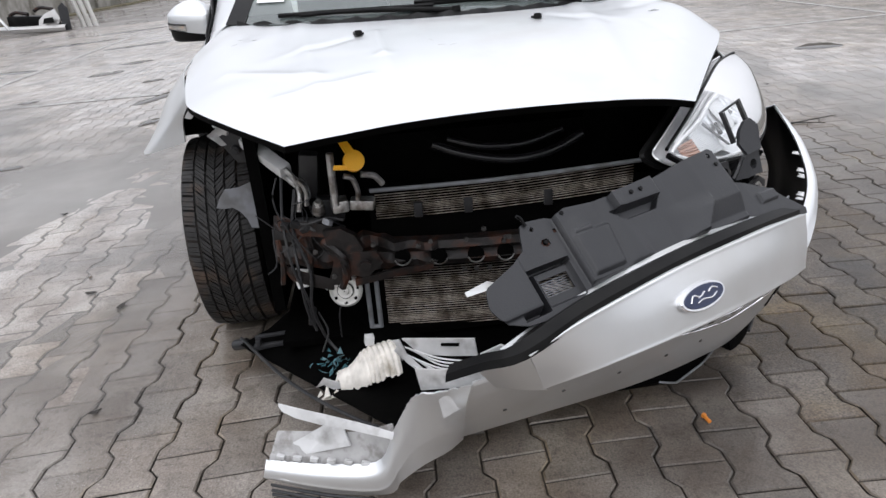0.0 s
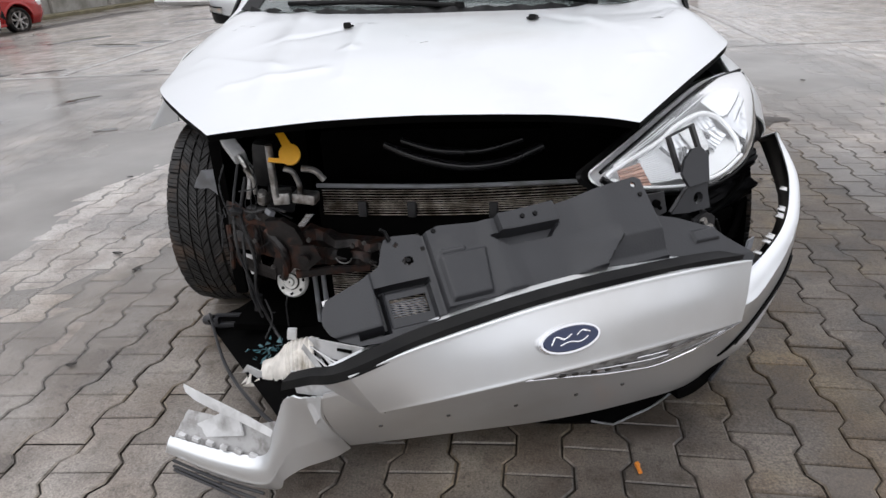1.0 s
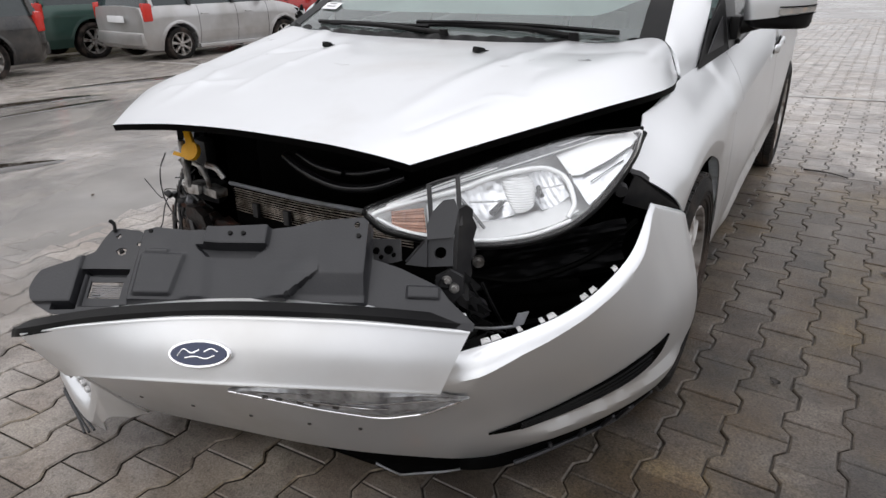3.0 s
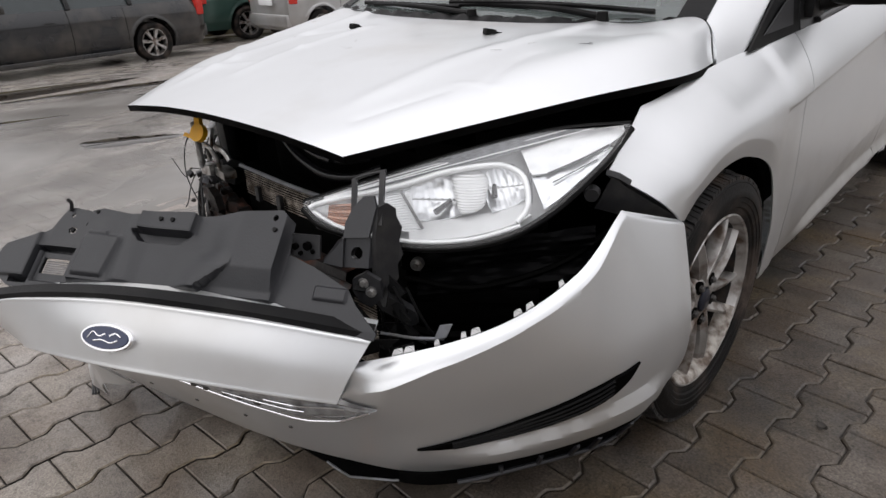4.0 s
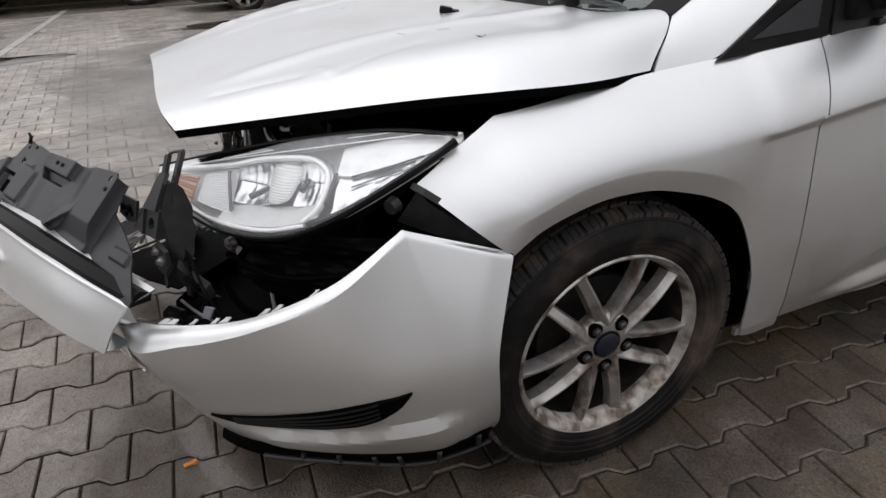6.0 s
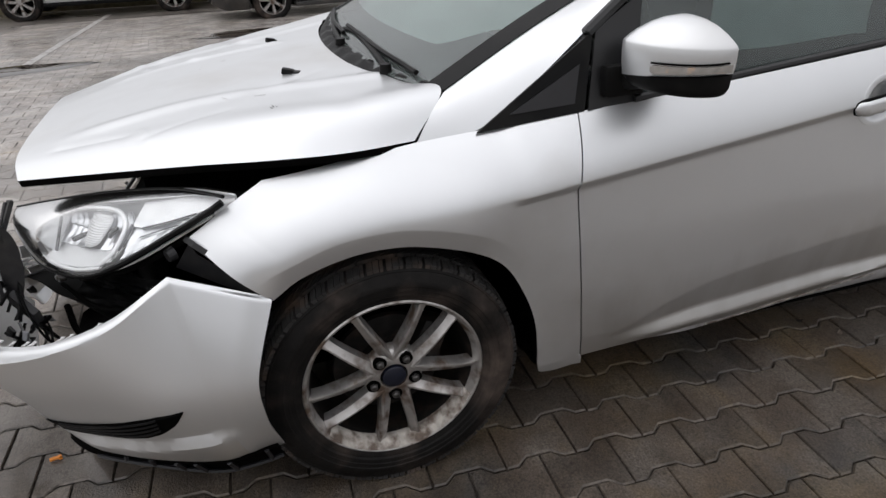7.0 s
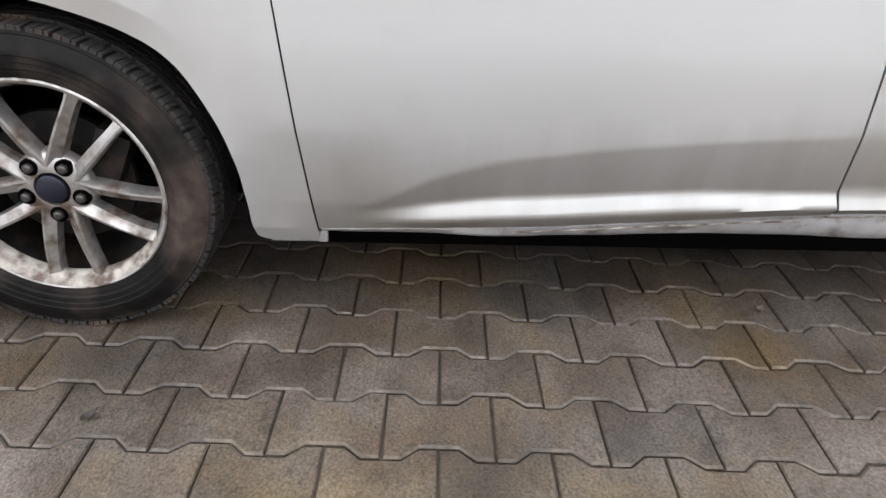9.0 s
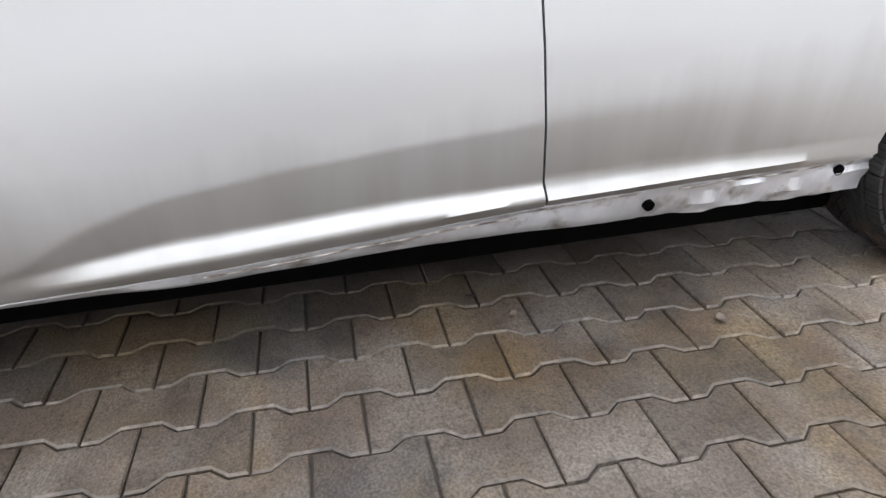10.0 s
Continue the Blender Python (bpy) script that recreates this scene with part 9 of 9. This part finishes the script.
def build_background():
    def put(label, paint, rear, front, side, width, **kw):
        """rear, front: where the wheels on the seen side stand; side: +1 if that is the car's right."""
        h = heading_of(rear, front)
        f = Vector((front[0] - rear[0], front[1] - rear[1])).normalized()
        right = Vector((f.y, -f.x))
        c = Vector(rear) - right * side * (width / 2 - 0.1)
        parked_car(label, paint, (c.x, c.y, ground_z(c.x, c.y)), h, width=width, **kw)
    put("dull silver small hatchback with crushed front corner", P_SILVER2, (-9.2, 6.3), (-9.02, 8.72), 1, 1.68, length=3.85, height=1.52, wheelbase=2.45, front_over=0.75, kind="mini", damaged=True, wheel_r=0.29)
    put("charcoal estate car with silver alloy wheels", P_DARK, (-9.72, 3.28), (-9.46, 0.56), -1, 1.76, length=4.65, height=1.46, wheelbase=2.72, front_over=0.92, kind="estate")
    put("dark green off-road car", P_GREEN, (-11.65, 6.2), (-11.5, 8.9), 1, 1.80, length=4.45, height=1.72, wheelbase=2.62, front_over=0.80, kind="suv", wheel_r=0.35, lower=M_BLACK)
    put("white off-road car with black sills", P_WHITE, (-12.2, -1.06), (-12.3, -3.70), -1, 1.84, length=4.4, height=1.68, wheelbase=2.65, front_over=0.88, kind="suv", wheel_r=0.35, lower=M_BLACK)
    put("red hatchback parked by the wall", P_RED, (-12.0, 10.5), (-11.35, 13.0), 1, 1.72, length=4.1, height=1.48, wheelbase=2.55, front_over=0.80, kind="mini", wheel_r=0.30)
    put("black saloon parked far down the yard", P_DARK, (4.5, 17.2), (4.4, 14.6), -1, 1.78, length=4.5, height=1.45, wheelbase=2.65, front_over=0.9, kind="estate")
    # low concrete wall with verge
    bm = bmesh.new()
    box(bm, (-14.2, 16.0, 0.15), (0.25, 60, 1.9), (0, 0, -2), 0.02)
    wall = tagged(part("boundary_wall", bm, M_WALL, smooth=20), "weathered grey concrete boundary wall", "wall", kind="structure")
    bm = bmesh.new()
    box(bm, (-13.75, 16.0, -0.46), (0.5, 60, 0.16), (0, 0, -2), 0.02)
    tagged(part("kerb_verge", bm, M_GRASS, smooth=20), "narrow verge of dry grass along the wall", "verge", kind="structure")
    for k in range(20):
        bm = bmesh.new()
        box(bm, (-14.02 + 0.035 * (16 - (-12 + 3 * k)) * -1.0, -12 + 3.0 * k, 0.15), (0.12, 0.18, 1.95), (0, 0, -2), 0.02)
        part("wall_post", bm, M_WALL, wall, smooth=20)
    # two unseen walls, added to darken the low sky mirrored in the paint
    bm = bmesh.new()
    box(bm, (13.5, 4.0, 1.0), (0.3, 70, 2.2), (0, 0, 0), 0.0)
    tagged(part("unseen_wall_east", bm, M_WALL, smooth=0), "unseen plain grey wall added to darken the horizon", "wall", kind="structure")
    bm = bmesh.new()
    box(bm, (-2.0, -15.0, 0.7), (31, 0.3, 2.4), (0, 0, 0), 0.0)
    tagged(part("unseen_wall_south", bm, M_WALL, smooth=0), "unseen plain grey wall added to darken the horizon", "wall", kind="structure")
    # bare tree trunk by the wall
    tree = thing("bare_tree", "bare leafless tree by the wall", "tree", (-12.9, 15.6, ground_z(-12.9, 15.6)))
    bm = bmesh.new()
    tube(bm, [(0, 0, -0.05), (0.02, 0.03, 1.0), (-0.03, 0.02, 2.2), (0.05, 0, 3.4)], 0.15, seg=12, taper=0.5)
    part("trunk", bm, M_BARK, tree)
    for k in range(9):
        a, h = k * 2.4, 1.9 + 0.18 * k
        bm = bmesh.new()
        tube(bm, [(0, 0, h), (0.5 * math.cos(a), 0.5 * math.sin(a), h + 0.5), (1.0 * math.cos(a + 0.3), 1.0 * math.sin(a + 0.3), h + 1.2)], 0.05, seg=8, taper=0.25)
        part("limb", bm, M_BARK, tree)
    # far wreck and trestle of posts
    wreck = thing("scrap_front_end", "dismantled silver car front end lying on the yard", "car part", (-9.85, 18.75, ground_z(-9.85, 18.75)), heading=-18)
    bm = bmesh.new()
    grid(bm, [[Vector((x, -0.30 - 0.14 * (1 - (x / 1.15) ** 2) + o, z)) for o, z in ((0.10, 0.03), (0.0, 0.06), (-0.02, 0.14), (0.03, 0.20), (0.10, 0.21))] for x in [-1.15 + 2.3 * k / 20 for k in range(21)]])
    part("bumper_bar", bm, P_SILVER2, wreck, "pale bent bumper bar", solid=0.01, smooth=40)
    bm = bmesh.new()
    box(bm, (-0.05, -0.05, 0.30), (1.55, 0.30, 0.34), (0, 2, 0), 0.05)
    part("core", bm, M_BLACK, wreck, "black radiator core")
    bm = bmesh.new()
    for p in ((-0.75, -0.12, 0.50), (0.10, -0.10, 0.60)):
        tube(bm, [p, (p[0] + 0.25, p[1], p[2] + 0.08), (p[0] + 0.62, p[1] + 0.02, p[2] + 0.02)], 0.05, seg=8)
    for piece in islands(bm):
        part("cross_member", piece, M_RUST, wreck, "rusty upper cross member")
    bm = bmesh.new()
    plate(bm, [(0.35, -0.34, 0.18), (0.95, -0.30, 0.20), (1.02, -0.22, 0.36), (0.86, -0.16, 0.62), (0.52, -0.20, 0.50), (0.36, -0.28, 0.34)], 0.03)
    part("panel", bm, P_SILVER2, wreck, "torn pale front panel")
    bm = bmesh.new()
    plate(bm, [(0.55, -0.38, 0.26), (0.90, -0.36, 0.28), (0.88, -0.34, 0.42), (0.62, -0.36, 0.40)], 0.03)
    part("lamp_opening", bm, M_BLACK, wreck, "empty dark lamp opening")
    bm = bmesh.new()
    plate(bm, [(0.98, -0.20, 0.04), (1.18, -0.10, 0.05), (1.20, -0.05, 0.62), (1.08, -0.08, 0.78), (0.96, -0.14, 0.66)], 0.04)
    part("wing_stub", bm, M_SHROUD, wreck, "dark standing wing stub")
    bm = bmesh.new()
    tube(bm, [(-1.20, -0.25, 0.52), (-0.95, -0.34, 0.46), (-0.72, -0.40, 0.24), (-0.62, -0.42, 0.12)], 0.045, seg=8)
    part("bent_strip", bm, P_SILVER2, wreck, "bent pale strip")
    for dx in (0.0, 0.17, 0.35):
        bm = bmesh.new()
        cyl(bm, (-8.66 + dx, 18.95, ground_z(-8.6, 19) - 0.02), (-8.92 + 1.05 * dx, 18.95, 1.3), 0.06, seg=14)
        tagged(part("steel_post", bm, M_STEEL_PALE), "grey galvanised steel post leaning in the yard", "post", group="steel posts")


# ---- small things on the ground ----
def build_debris():
    bm = bmesh.new()
    tube(bm, [(0.513, -0.893, 0.007), (0.511, -0.880, 0.0075), (0.510, -0.868, 0.007)], 0.005, seg=10, n=8)
    box(bm, (0.510, -0.868, 0.007), (0.011, 0.010, 0.012), (0, 0, 20), 0.003)
    tagged(part("orange_clip", bm, M_ORANGE), "small orange plastic clip lying on the paving", "debris")
    rng = random.Random(21)
    def twig(points, r, label="thin wet twig lying on the paving"):
        bm = bmesh.new()
        tube(bm, points, r, seg=6, taper=0.5)
        tagged(part("twig", bm, M_TWIG), label, "twig", group="twigs")
    twig([(1.07, 2.605, 0.006), (1.19, 2.58, 0.010), (1.30, 2.53, 0.006)], 0.006)
    twig([(2.25, 1.59, 0.006), (2.45, 1.63, 0.012), (2.65, 1.70, 0.006)], 0.005)
    twig([(2.30, 1.62, 0.006), (2.40, 1.57, 0.010), (2.48, 1.55, 0.006)], 0.004)
    twig([(1.62, 3.9, 0.006), (1.75, 3.86, 0.010), (1.9, 3.88, 0.006)], 0.005)
    leaves = [(-1.24, 0.085), (-1.455, 0.364), (-1.40, 0.22), (0.80, 1.52), (0.70, 1.45), (2.79, 2.72), (1.15, 0.12), (-1.9, 1.2), (1.9, 4.4), (2.6, 3.6), (0.95, 1.95), (1.45, 1.15), (-1.1, -0.55), (3.1, 0.9), (-2.3, 0.2), (1.5, 2.9)]
    for x, y in leaves:
        bm = bmesh.new()
        a, s = rng.uniform(0, 6.28), rng.uniform(0.012, 0.026)
        rows = []
        for i in range(6):
            t = i / 5
            w = s * 0.6 * math.sin(math.pi * min(0.97, t + 0.06))
            d = Vector((math.cos(a), math.sin(a), 0))
            e = Vector((-d.y, d.x, 0))
            c = Vector((x, y, ground_z(x, y) + 0.004 + 0.010 * abs(t - 0.4) * rng.uniform(0.4, 1.2))) + d * s * 2 * (t - 0.5)
            rows.append([c - e * w + Vector((0, 0, 0.004)), c, c + e * w + Vector((0, 0, 0.003))])
        grid(bm, rows)
        tagged(part("dead_leaf", bm, M_LEAF if rng.random() < 0.5 else M_TWIG, smooth=60, solid=0.001, solid_offset=0), "small wet dead leaf on the paving", "leaf", group="dead leaves")
    ground_patch("mud_patch", M_MUDPATCH, 1.76, 2.27, 0.26, 0.12, 0.2, 31, 0.006, "clump of wet mud and leaf litter", "mud", "")


M_MUDPATCH = material("wet_mud_litter", (0.045, 0.036, 0.03), 0.6, vary=0.5, scale=30, bump=0.8, bump_scale=50)


build_yard_rest()
build_puddles()
build_film()
build_lines()
build_body()
build_hood()
BUMPER, BUMPER_ROWS = build_bumper()
build_shroud(BUMPER)
build_headlamp()
build_bay()
build_greenhouse()
build_mirror(1)
build_mirror(-1, (0.025, 0.09))
build_wheel((0.785, 0.0, 0.3115), 1, 54.0)
build_wheel((-0.735, -0.03, 0.3115), -1, 30.0, steer=3)
build_wheel((0.785, 2.655, 0.3115), 1, 20.0)
build_wheel((-0.785, 2.655, 0.3115), -1, 50.0)
build_background()
build_debris()
build_pavers()
